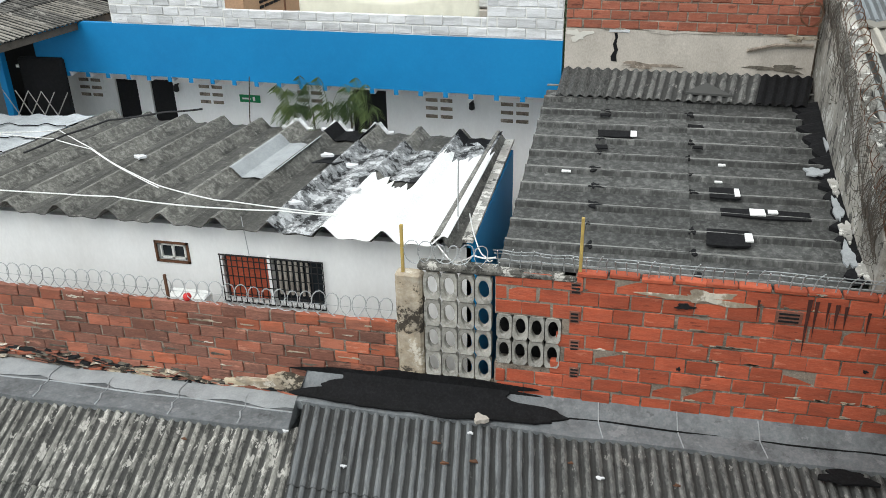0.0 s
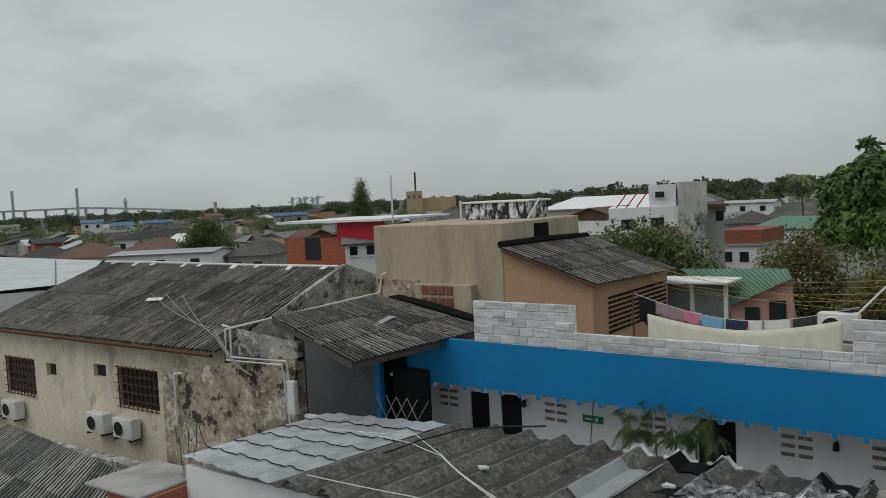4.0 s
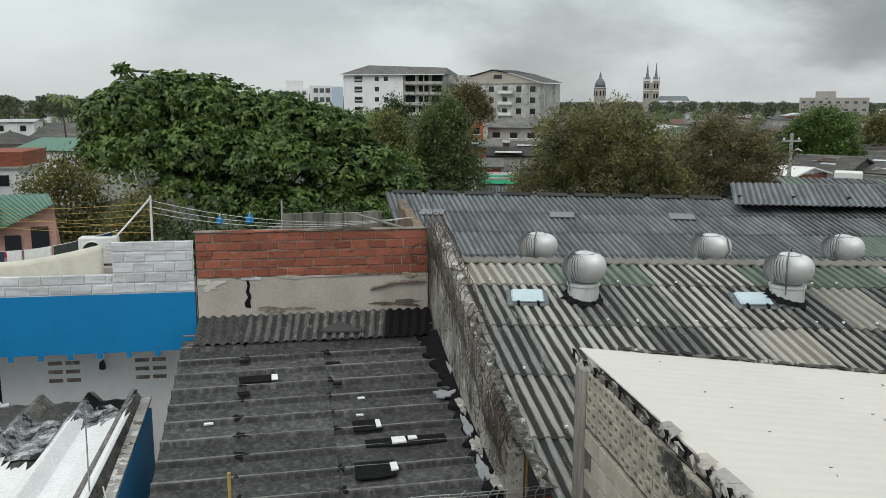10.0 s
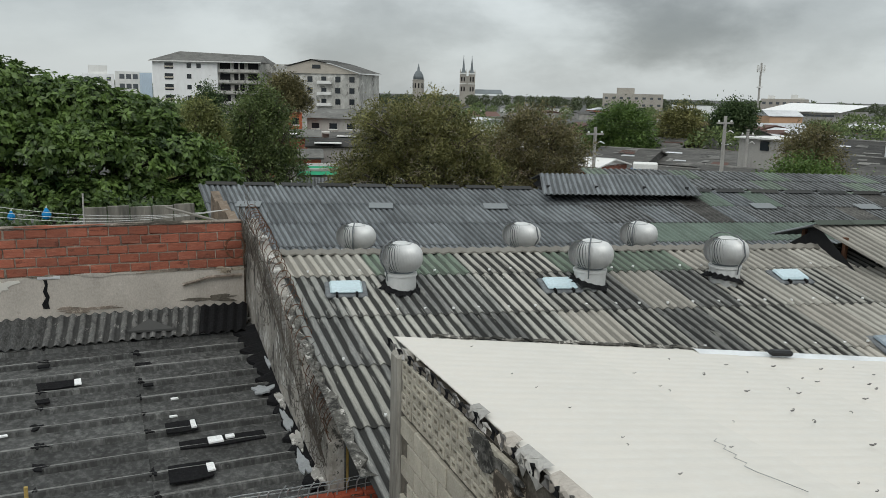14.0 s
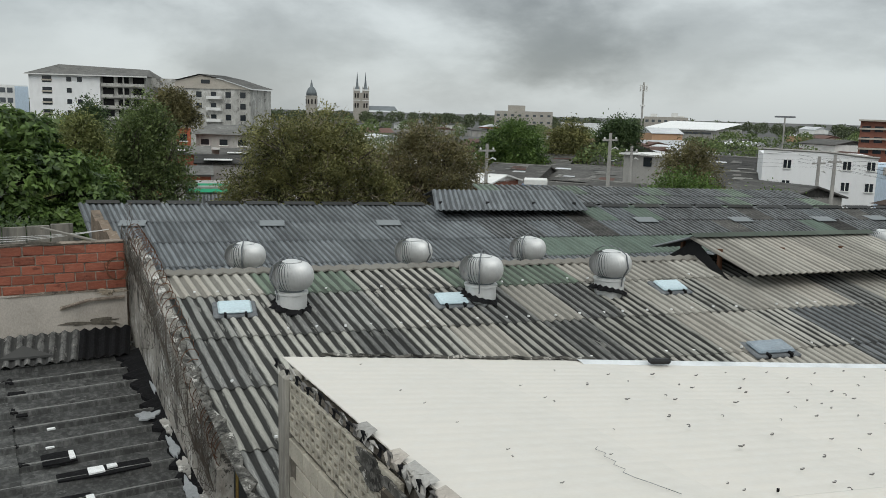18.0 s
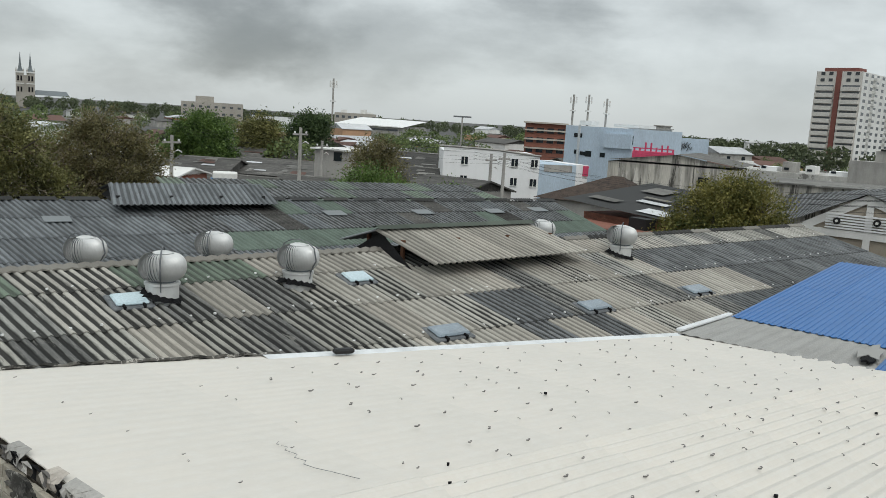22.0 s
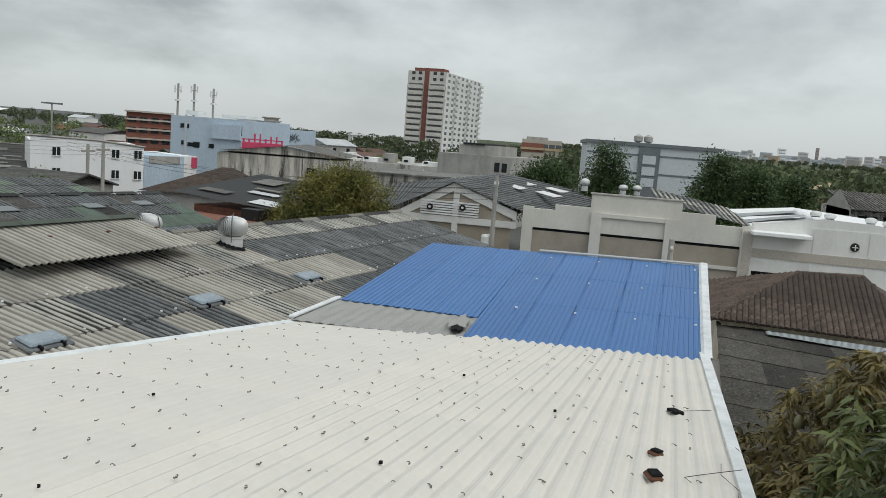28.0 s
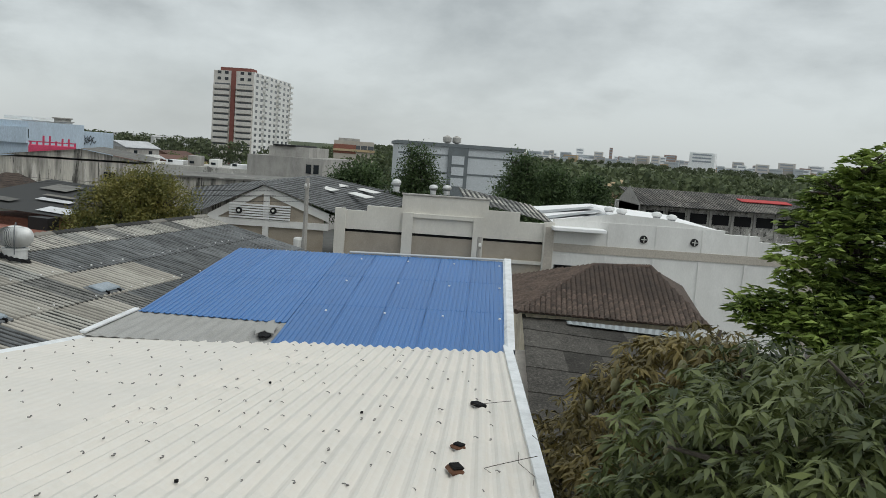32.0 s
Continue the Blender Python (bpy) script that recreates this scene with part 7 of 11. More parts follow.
for x, y, s, r in ((6.97, -0.71, 0.085, 20), (7.68, -0.76, 0.065, 50)):
    t = thing("broken_brick", "piece of broken brick lying on the white roof", "brick", (x, y, white_z(x, y) + 0.03), r, group="brick pieces on the white roof")
    part("clay", Build().box(-s, s, -s * 0.7, s * 0.7, 0, s * 0.55, 0.02), M_rust, t)
    part("black_top", Build().box(-s * 0.9, s * 0.6, -s * 0.65, s * 0.5, s * 0.55, s * 0.85, 0.02), M_tar, t)
for k, pts in enumerate(([(6.95, -1.0), (7.0, -0.95), (7.2, -1.1), (7.15, -1.4)], [(7.6, -1.3), (7.2, -1.25), (6.9, -1.35), (6.6, -1.3)], [(9.4, -0.95), (9.45, -1.15), (9.35, -1.4)], [(7.9, -1.45), (7.5, -1.5), (7.1, -1.45)])):
    solid("dry_twig", Build().tube([(x, y, white_z(x, y) + 0.05 + (0.08 if y < -1.35 else 0) + 0.02 * (j % 2)) for j, (x, y) in enumerate(pts)], 0.0035, 4), M_bark, "dry twig lying on the roof edge", "twig", group="twigs on the white roof")
solid("roof_scrap", Build().box(-0.1, 0.1, -0.05, 0.05, 0, 0.04, 0.01, pose(9.45, -1.05, white_z(9.45, -1.05) + 0.03, 0, 4, 30)), M_tar, "dark scrap of sealant on the white roof", "debris")

block_wall = thing("wall_block", "raw cement-block gable wall with pierced top courses", "wall", (-0.09, 0.25, 0), -2.86, kind="structure")
bw = Build()
bw.box(2.62, 2.74, -1.3, 6.9, 0, 6.62)
part("core", bw, M_joint, block_wall)
part("corner_column", Build().box(2.57, 2.76, 6.84, 7.1, 0, 7.14, 0.03), M_stain_col, block_wall, "stained concrete corner column")
part("mid_column", Build().box(2.55, 2.78, 4.35, 4.65, 0, 7.02, 0.02), M_ruin, block_wall, "stained concrete column")
blk = Build().box(-0.02, 0.04, -0.19, 0.19, -0.09, 0.09, 0.006).mesh("block")
blk.materials.append(M_block)
for r in range(12):
    for k in range(21):
        y = 6.8 - 0.2 - k * 0.395 - (0.2 if r % 2 else 0)
        z = 6.58 - 0.1 - r * 0.195
        if y < -1.2 or 4.2 < y < 4.78:
            continue
        o = part("block", blk, M_block, block_wall)
        o.location = (2.605 + rng.uniform(-0.006, 0.006), y, z)
# pierced blocks: four courses of open cells under the roof edge
lat = Build()
for s in (-1, 1):
    lat.box(-0.02, 0.02, s * 0.053 - 0.016, s * 0.053 + 0.016, -0.048, 0.048, 0.004)
lat.box(-0.02, 0.02, -0.04, 0.04, 0.02, 0.048, 0.003).box(-0.02, 0.02, -0.04, 0.04, -0.048, -0.02, 0.003)
lat_me = lat.mesh("pierced_block")
lat_me.materials.append(M_block)
for r in range(5):
    for k in range(17):
        o = part("pierced_block", lat_me, M_block, block_wall)
        o.location = (2.61 + rng.uniform(-0.008, 0.008), 6.72 - k * 0.14 + rng.uniform(-0.006, 0.006), 6.67 + r * 0.1)
# dark sheet behind the cells in place of their shaded depth
part("backing", Build().box(2.66, 2.78, -1.3, 6.8, 6.6, 7.1), M_joint, block_wall)
crumple = random.Random(71)
for y0, y1, drop, m in ((5.28, 5.06, 0.10, M_conc), (4.70, 4.52, 0.12, M_cement), (4.46, 4.08, 0.15, M_conc), (4.0, 3.4, 0.13, M_cement), (3.42, 2.9, 0.12, M_conc)):
    fold, nu, nv = Build(), 9, 5
    for i in range(nu):
        y = y0 + (y1 - y0) * i / (nu - 1)
        for j in range(nv):
            f = j / (nv - 1)
            fold.v.append((2.72 - 0.11 * math.sin(f * 2.4) + crumple.uniform(-0.02, 0.02) * (j > 0), y + crumple.uniform(-0.03, 0.03), white_z(2.7, y) + 0.03 - drop * f * f * crumple.uniform(0.75, 1.25) + 0.03 * math.sin(i * 2.3) * f))
    fold.f = [(i * nv + j, i * nv + j + 1, (i + 1) * nv + j + 1, (i + 1) * nv + j) for i in range(nu - 1) for j in range(nv - 1)]
    part("torn_sheet", fold, m, block_wall, "torn crumpled sheet edge")

teeth = random.Random(44)
# ragged dark patch on the wall stands for the gap's shade
gap = slab(blob(4.75, 7.03, 0.42, 0.09, 40, 77, 0.6), lambda a, b: 0, 0.015)
gap.v = [(2.585 - c, a, b) for a, b, c in gap.v]
part("black_gap", gap, M_black_coping, block_wall, "black patch painting the shaded gap under the roof edge")
for k in range(30):
    y = 7.25 - k * 0.155 + teeth.uniform(-0.02, 0.02)
    h, w = teeth.uniform(0.03, 0.09), teeth.uniform(0.03, 0.06)
    z = white_z(2.62, y) - 0.02
    part("torn_edge", Build().poly([(2.60, y - w, z - 0.04), (2.60, y + w, z - 0.04), (2.63, y + w * 0.4, z + h * 0.6), (2.58, y - w * 0.2, z + h)]).poly([(2.66, y - w, z - 0.04), (2.66, y + w, z - 0.04), (2.63, y + w * 0.4, z + h * 0.6), (2.58, y - w * 0.2, z + h)]), (M_tar, M_bolt, M_tar, M_moss_wall)[k % 4], block_wall, "curled black shred of sealing felt")
blue_roof = thing("blue_roof", "blue corrugated steel roof with white edge capping", "roof")
BCL = ((21.05, 4.3, 6.9), (21.4, 1.77, 6.9), (14.95, 1.98, 6.45), (15.08, 4.64, 6.45))
BC = ((21.4, 1.77, 6.9), (21.95, -2.36, 6.9), (13.75, -1.76, 6.43), (13.45, 2.0, 6.43))
roof_sheets(blue_roof, BCL, 3, 2, lambda i, j: M_blue_sheet, waves=9, amp=0.015, prof="steel", lift=0.003, lap=0.03)
roof_sheets(blue_roof, BC, 5, 3, lambda i, j: M_blue_sheet, waves=9, amp=0.015, prof="steel", lift=0.003, lap=0.03)
part("grey_sheet", sheet_mesh(((15.15, 4.72, 6.42), (15.0, 1.94, 6.42), (13.2, 1.98, 6.41), (13.1, 4.85, 6.41)), 0, 1, 0, 1, 14, 0.02, "wave", 0.01, 0.0), M_grey_sheet, blue_roof, "dull grey replacement sheet")
part("torn_flap", slab(blob(14.1, 2.2, 0.45, 0.16, 14, 4, 0.6), lambda x, y: 6.49, 0.02), M_grey_sheet, blue_roof, "bent grey flap")
part("dark_hole", slab(blob(13.7, 2.15, 0.25, 0.1, 12, 7, 0.6), lambda x, y: 6.48, 0.02), M_tar, blue_roof)
capb = Build()
for a, b_ in (((13.7, -1.78, 6.43), (22.1, -2.4, 6.91)),):
    capb.quad((a[0], a[1] + 0.05, a[2] + 0.02), (b_[0], b_[1] + 0.05, b_[2] + 0.02), (b_[0], b_[1] + 0.0, b_[2] + 0.07), (a[0], a[1] + 0.0, a[2] + 0.07))
    capb.quad((a[0], a[1], a[2] + 0.07), (b_[0], b_[1], b_[2] + 0.07), (b_[0], b_[1] - 0.16, b_[2] + 0.07), (a[0], a[1] - 0.12, a[2] + 0.07))
    capb.quad((a[0], a[1] - 0.12, a[2] + 0.07), (b_[0], b_[1] - 0.16, b_[2] + 0.07), (b_[0], b_[1] - 0.16, 4), (a[0], a[1] - 0.12, 4))
part("edge_capping", capb, M_white_paint2, blue_roof, "white painted edge capping")
part("top_capping", Build().box(0, 4.1, -0.09, 0.09, 0, 0.04, 0.01, Matrix.Translation((21.5, 1.6, 6.92)) @ Matrix.Rotation(radians(-82), 4, "Z")), M_white_sheet, blue_roof, "pale ridge strip")
part("left_capping", Build().box(0, 2.0, -0.05, 0.05, 0, 0.05, 0.015, Matrix.Translation((13.15, 4.86, 6.43)) @ Matrix.Rotation(radians(-4), 4, "Z")), M_white_paint2, blue_roof)
part("under_wall", Build().box(14.5, 21.5, -1.9, 4.2, 0, 6.1), M_cement, blue_roof)
sb = Build()
for j in (0.1, 0.42, 0.75):
    for k in range(2, 18, 5):
        p = lerp(lerp(BC[0], BC[1], (k + 0.5) / 18), lerp(BC[3], BC[2], (k + 0.5) / 18), j)
        sb.box(p[0] - 0.02, p[0] + 0.02, p[1] - 0.02, p[1] + 0.02, p[2] + 0.03, p[2] + 0.055)
part("screw_caps", sb, M_white_bright, blue_roof, kind="stuff")

# lower roofs and the tiled hip roof beyond the white edge
low = thing("low_dark_roof", "dark weathered flat-sheet roof below the white edge", "roof")
roof_sheets(low, ((28.2, -3.7, 4.42), (26.0, -8.7, 4.42), (8.5, -7.5, 4.0), (8.5, -2.0, 4.0)), 5, 9, lambda i, j: M_low, waves=2, amp=0.01, lift=0.02)
part("wall", Build().box(8.6, 25, -7.4, -2.4, 0, 3.9), M_cement, low)
roof_sheets(low, ((12.5, -1.95, 4.6), (12.5, -3.6, 4.4), (5.0, -3.4, 4.2), (5.0, -1.75, 4.4)), 2, 4, lambda i, j: M_asb_spot, waves=6, amp=0.05)
hip = thing("hip_roof_house", "house with hipped roof of old brown clay tiles", "house")
HR = dict(rl=(31.2, -6.6, 5.85), rr=(32.0, -8.9, 5.85), fl=(27.4, -3.4, 4.62), fr=(26.7, -9.6, 4.6), bl=(35.0, -3.6, 4.62), br=(36.4, -11.6, 4.6))
tile = Build()
for k in range(7):
    a0, a1 = math.pi * k / 6, 0
    tile.v += [(-0.108 * math.cos(a0), -0.22, 0.055 * math.sin(a0)), (-0.09 * math.cos(a0), 0.20, 0.05 * math.sin(a0) + 0.02)]
tile.f = [(2 * k, 2 * k + 2, 2 * k + 3, 2 * k + 1) for k in range(6)] + [tuple(2 * k for k in range(7))]
tile_me = tile.mesh("roof_tile")
tile_me.materials.append(M_tile)
tcount = 0


def tile_face(a, b_, c, d, rows, single=True):
    """Lays clay tiles on a hip face: eave a-b, ridge d-c."""
    global tcount
    rest = Build()
    A, B, C, D = map(Vector, (a, b_, c, d))
    n = (B - A).cross(D - A).normalized()
    n = n if n.z > 0 else -n
    # deck coloured dark as the shade in the gaps between tiles
    part("deck", Build().quad(A - n * 0.03, B - n * 0.03, C - n * 0.03, D - n * 0.03), M_joint, hip)
    for r in range(rows):
        t = (r + 0.5) / rows
        p, q = A.lerp(D, t), B.lerp(C, t)
        run = (B - A).normalized()
        for k in range(math.ceil((p - A).dot(run) / 0.175), math.floor((q - A).dot(run) / 0.175) + 1):
            o = p + run * (k * 0.175 - (p - A).dot(run)) + n * 0.01
            up = ((D + C) / 2 - (A + B) / 2).normalized()
            x = up.cross(n).normalized()
            up = n.cross(x).normalized()
            M = Matrix((x, up, n)).transposed().to_4x4()
            place = Matrix.Translation(o + n * rng.uniform(0, 0.012)) @ M @ Matrix.Diagonal((0.84, 0.64, 1.3, 1))
            if single and tcount < 300:
                part("roof_tile", tile_me, M_tile, hip).matrix_local = place
                tcount += 1
                continue
            k0 = len(rest.v)
            rest.v += [tuple(place @ v.co) for v in tile_me.vertices]
            rest.f += [tuple(k0 + i for i in f.vertices) for f in tile_me.polygons]
    if rest.v:
        part("tile_field", rest, M_tile, hip, "rows of old clay tiles", kind="stuff")


tile_face(HR["fl"], HR["fr"], HR["rr"], HR["rl"], 24)
tile_face(HR["bl"], HR["fl"], HR["rl"], HR["rl"], 19, False)
part("deck", Build().poly([HR["fl"], HR["bl"], HR["rl"]]).poly([HR["fr"], HR["br"], HR["rr"]]).quad(HR["bl"], HR["br"], HR["rr"], HR["rl"]), M_tile, hip)
for a, b_ in (("rl", "rr"), ("fl", "rl"), ("fr", "rr")):
    part("ridge_tiles", Build().tube([HR[a], HR[b_]], 0.10, 8), M_tile, hip, "row of mortared ridge tiles", kind="stuff")
part("wall", Build().box(27.6, 35, -9.3, -3.8, 0, 4.55), M_cream, hip)
zs = thing("zinc_strip_roof", "narrow zinc sheet roof at the eave of the tiled house", "roof")
roof_sheets(zs, ((26.9, -5.0, 4.52), (26.3, -9.2, 4.5), (25.5, -8.9, 4.44), (26.6, -5.0, 4.46)), 4, 1, lambda i, j: M_zinc_sheet, waves=5, amp=0.015)


# ---- trees ----
def crown(name, lobes, n, size, material, seed, droop=0.3, lenw=0.5, clump=14, spread=1.6, whorl=0):
    """A crown of single leaves set in clumps over several rounded masses."""
    r = np.random.RandomState(seed)
    w = np.array([l[3] * l[4] * l[5] for l in lobes]) ** 0.67
    w = w / w.sum()
    vs = []
    for (cx, cy, cz, rx, ry, rz), k in zip(lobes, (w * n).astype(int)):
        m = max(4, k // clump)
        d = r.normal(size=(m, 3))
        d /= np.linalg.norm(d, axis=1)[:, None]
        low_ = d[:, 2] < -0.55
        d[low_, 2] *= -0.6
        rad = r.uniform(0.70, 1.06, size=(m, 1))
        cl = d * rad * np.array([rx, ry, rz]) + np.array([cx, cy, cz])
        idx = r.randint(0, m, k)
        if whorl:
            ang = r.uniform(0, 6.283, k)
            axis = d[idx] * (0.6 if whorl == 1 else 0.9) + np.array([0, 0, 0.55 if whorl == 1 else 0.45]) + r.normal(size=(m, 3))[idx] * 0.25
            if whorl == 1:
                out = np.stack([np.cos(ang), np.sin(ang), np.zeros(k)], 1) + axis * r.uniform(0.1, 0.6, (k, 1))
            else:
                axis /= np.linalg.norm(axis, axis=1)[:, None]
                e1 = np.cross(axis, np.array([0.31, 0.52, 0.8]))
                e1 /= np.linalg.norm(e1, axis=1)[:, None]
                e2 = np.cross(axis, e1)
                out = e1 * np.cos(ang)[:, None] + e2 * np.sin(ang)[:, None] + axis * r.uniform(0.05, 0.5, (k, 1))
            out[:, 2] -= droop * r.uniform(0.4, 1.5, k)
            out /= np.linalg.norm(out, axis=1)[:, None]
            L = size * r.uniform(0.75, 1.3, size=(k, 1))
            p = cl[idx] + out * L * 0.55 + r.normal(size=(k, 3)) * size * 0.12
            side = np.cross(out, (np.array([0, 0, 1.0]) if whorl == 1 else axis) + r.normal(size=(k, 3)) * 0.35)
        else:
            p = cl[idx] + r.normal(size=(k, 3)) * size * spread
            out = d[idx] + r.normal(size=(k, 3)) * 0.6
            out[:, 2] -= droop
            out /= np.linalg.norm(out, axis=1)[:, None]
            L = size * r.uniform(0.7, 1.3, size=(k, 1))
            side = np.cross(out, np.array([0, 0, 1.0]) + r.normal(size=(k, 3)) * 0.7)
        side /= np.linalg.norm(side, axis=1)[:, None]
        nrm = np.cross(side, out)
        a = p - out * L * 0.5
        c = p + out * L * 0.5 - nrm * L * 0.16
        m1 = p - out * L * 0.02 + nrm * L * 0.05
        b1 = m1 + side * L * lenw * 0.5
        b2 = m1 - side * L * lenw * 0.5
        vs.append(np.stack([a, b1, c, b2], 1).reshape(-1, 3))
    V = np.concatenate(vs)
    k = len(V) // 4
    me = bpy.data.meshes.new(name)
    me.vertices.add(len(V))
    me.vertices.foreach_set("co", V.astype(np.float32).ravel())
    me.loops.add(4 * k)
    me.loops.foreach_set("vertex_index", np.arange(4 * k, dtype=np.int32))
    me.polygons.add(k)
    me.polygons.foreach_set("loop_start", np.arange(0, 4 * k, 4, dtype=np.int32))
    me.update(calc_edges=True)
    me.materials.append(material)
    return me


def tree(label, az, r, lobes, n, size, material, seed, trunk_r=0.3, group="", twigs=0, **kw):
    """A tree at a bearing and distance; its masses are given across, in depth and in height."""
    x, y = polar(az, r)
    t = thing("tree", label, "tree", (x, y, 0), -az, group=group)
    rr = random.Random(seed)
    low_ = min(l[2] - l[5] * 0.5 for l in lobes)
    low_ = max(1.5, low_)
    part("trunk", Build().tube([(0, 0, 0), (0.1, 0.05, low_ * 0.5), (0, 0.1, low_)], trunk_r, 8, trunk_r * 0.7), M_bark, t)
    for l in lobes:
        lb = Build()
        lb.tube([(0, 0.1, low_ * 0.9), (l[0] * 0.5, l[1] * 0.5, (low_ + l[2]) * 0.5 + 0.2), (l[0], l[1], l[2] + l[5] * 0.3)], trunk_r * 0.5, 6, trunk_r * 0.1)
        for q in range(4):
            e = (l[0] + rr.uniform(-0.9, 0.9) * l[3], l[1] + rr.uniform(-0.9, 0.9) * l[4], l[2] + rr.uniform(-0.3, 0.8) * l[5])
            lb.tube([(l[0] * 0.8, l[1] * 0.8, l[2] - l[5] * 0.2), lerp((l[0], l[1], l[2]), e, 0.6), e], trunk_r * 0.16, 5, 0.01)
        part("limb", lb, M_bark, t)
    if twigs:
        tw = Build()
        for k in range(twigs):
            l = lobes[rr.randrange(len(lobes))]
            a, e = rr.uniform(2.9, 6.5), rr.uniform(-0.3, 1.3)
            d = (math.cos(a) * math.cos(e), math.sin(a) * math.cos(e), math.sin(e))
            p = [(l[0] + d[0] * l[3] * s + rr.uniform(-0.12, 0.12), l[1] + d[1] * l[4] * s + rr.uniform(-0.12, 0.12), l[2] + d[2] * l[5] * s + rr.uniform(-0.12, 0.12)) for s in (0.45, 0.75, 0.95, 1.12)]
            tw.tube(p, 0.022, 3, 0.007)
            for q in (1, 2):
                tw.tube([p[q], (p[q][0] + rr.uniform(-0.5, 0.5), p[q][1] - 0.1, p[q][2] + rr.uniform(0.1, 0.6))], 0.012, 3, 0.005)
        part("twig_work", tw, M_pale_twig, t, "pale bare twigs showing through the leaves", kind="stuff")
    ob = new("crown", crown("crown", lobes, n, size, material, seed, **kw))
    ob.parent = t
    return t


def masses(half, zb, zt, k, seed, deep=0.8):
    """Rounded masses that fill a dome of that half width between two heights."""
    rr = random.Random(seed)
    h = zt - zb
    L = [(0, 0, zb + h * 0.5, half * 0.62, half * 0.62 * deep, h * 0.46)]
    for i in range(k):
        f = -1 + 2 * (i + 0.5) / k
        e = math.sqrt(max(0.05, 1 - f * f * 0.9))
        s = rr.uniform(0.26, 0.40)
        for lev in (0.30, 0.66):
            if lev > 0.6 and abs(f) > 0.75:
                continue
            L.append((f * half * (0.80 if lev < 0.5 else 0.68), rr.uniform(-0.6, 0.2) * half * deep * e, zb + h * (lev * e + rr.uniform(-0.06, 0.08)), half * s, half * s * deep, h * rr.uniform(0.2, 0.3)))
    return L


almond = [(-6.1, 0, 8.6, 1.3, 1.5, 1.3), (-4.9, -0.3, 9.2, 1.4, 1.6, 1.3), (-3.6, 0.2, 9.5, 1.4, 1.6, 1.3), (-1.9, -0.2, 9.3, 1.6, 1.7, 1.35), (-0.3, 0.2, 8.8, 1.5, 1.6, 1.35), (1.5, 0, 8.7, 1.6, 1.7, 1.25), (3.1, 0.2, 8.2, 1.5, 1.6, 1.2), (4.4, 0, 7.9, 1.2, 1.4, 1.1),
          (-6.0, -0.6, 7.2, 1.4, 1.4, 1.2), (-4.2, -1.2, 7.3, 1.5, 1.4, 1.3), (-2.2, -1.5, 7.3, 1.6, 1.5, 1.4), (-0.2, -1.6, 6.9, 1.6, 1.5, 1.3)]
almond += [(1.8, -1.5, 6.8, 1.7, 1.5, 1.4), (3.8, -1.2, 6.4, 1.6, 1.5, 1.3), (5.4, -0.8, 6.6, 1.3, 1.4, 1.1), (6.7, -0.5, 5.6, 1.2, 1.3, 1.0), (7.4, -0.2, 5.2, 0.9, 1.0, 0.8), (-3.0, -1.3, 5.6, 1.3, 1.3, 1.0),
           (-0.8, -1.8, 5.0, 1.7, 1.4, 1.2), (1.4, -1.8, 4.8, 1.7, 1.4, 1.2), (3.6, -1.5, 4.6, 1.7, 1.4, 1.2), (5.6, -1, 4.4, 1.4, 1.3, 1.0), (-5.35, 0, 10.8, 0.35, 0.35, 0.25)]
tree("large broad-leaved almond tree with glossy dark green crown", -1.2, 40, almond, 52000, 0.29, M_leaf_big, 3, trunk_r=0.35, lenw=0.5, droop=0.12, clump=10, whorl=2)
tree("small olive-green tree beside the almond tree", -12.7, 38, masses(2.6, 2.4, 7.5, 6, 31), 9000, 0.19, M_leaf_olive, 31, lenw=0.4)
tree("small dull green tree beyond the washing line", -8.2, 33, masses(1.9, 1.6, 6.4, 7, 81), 8000, 0.17, M_leaf_olive, 81, trunk_r=0.12, lenw=0.42, clump=30)
tree("small dark tree beyond the washing line", -5.2, 32, masses(1.6, 1.4, 5.6, 6, 82), 6000, 0.17, M_leaf_dark, 82, trunk_r=0.12, lenw=0.45, clump=30)
tree("dense olive tree with dry brown-tipped crown", 22.7, 46, masses(5.1, 3.2, 10.2, 14, 33), 46000, 0.17, M_leaf_olive, 33, trunk_r=0.35, lenw=0.42, clump=60, spread=1.5, twigs=170)
tree("sparse brownish tree behind the warehouse", 30.2, 50, masses(3.9, 3.0, 9.35, 12, 34), 30000, 0.17, M_leaf_brown, 34, lenw=0.42, clump=60, spread=1.5, twigs=150)
tree("green tree in front of the old apartments", 11.7, 62, masses(3.5, 2.2, 10.2, 12, 35), 24000, 0.21, M_leaf_mid, 35, lenw=0.5, clump=44, spread=1.5, twigs=40)
tree("yellow-green tree in front of the old apartments", 8.0, 58, masses(2.3, 3.0, 9.1, 7, 66), 12000, 0.21, M_leaf_pale, 66, lenw=0.45, clump=34, spread=1.5)
tree("dark tree behind the yellow-green tree", 8.4, 92, masses(2.3, 4.0, 10.0, 6, 67), 9000, 0.26, M_leaf_dark, 67, lenw=0.5, clump=24)
tree("tall brownish tree in front of the old apartments", 13.4, 85, masses(2.4, 7.2, 11.0, 7, 36), 12000, 0.26, M_leaf_brown, 36, lenw=0.5, clump=34)
tree("fresh green bush beside the almond tree", 8.5, 45, masses(2.0, 2.6, 6.9, 6, 37), 8000, 0.20, M_leaf_shrub, 37, lenw=0.5)
tree("broad yellow-green tree across the roofs", 35.9, 95, masses(4.3, 3, 8.85, 7, 38), 22000, 0.28, M_leaf_shrub, 38, lenw=0.5, clump=24)
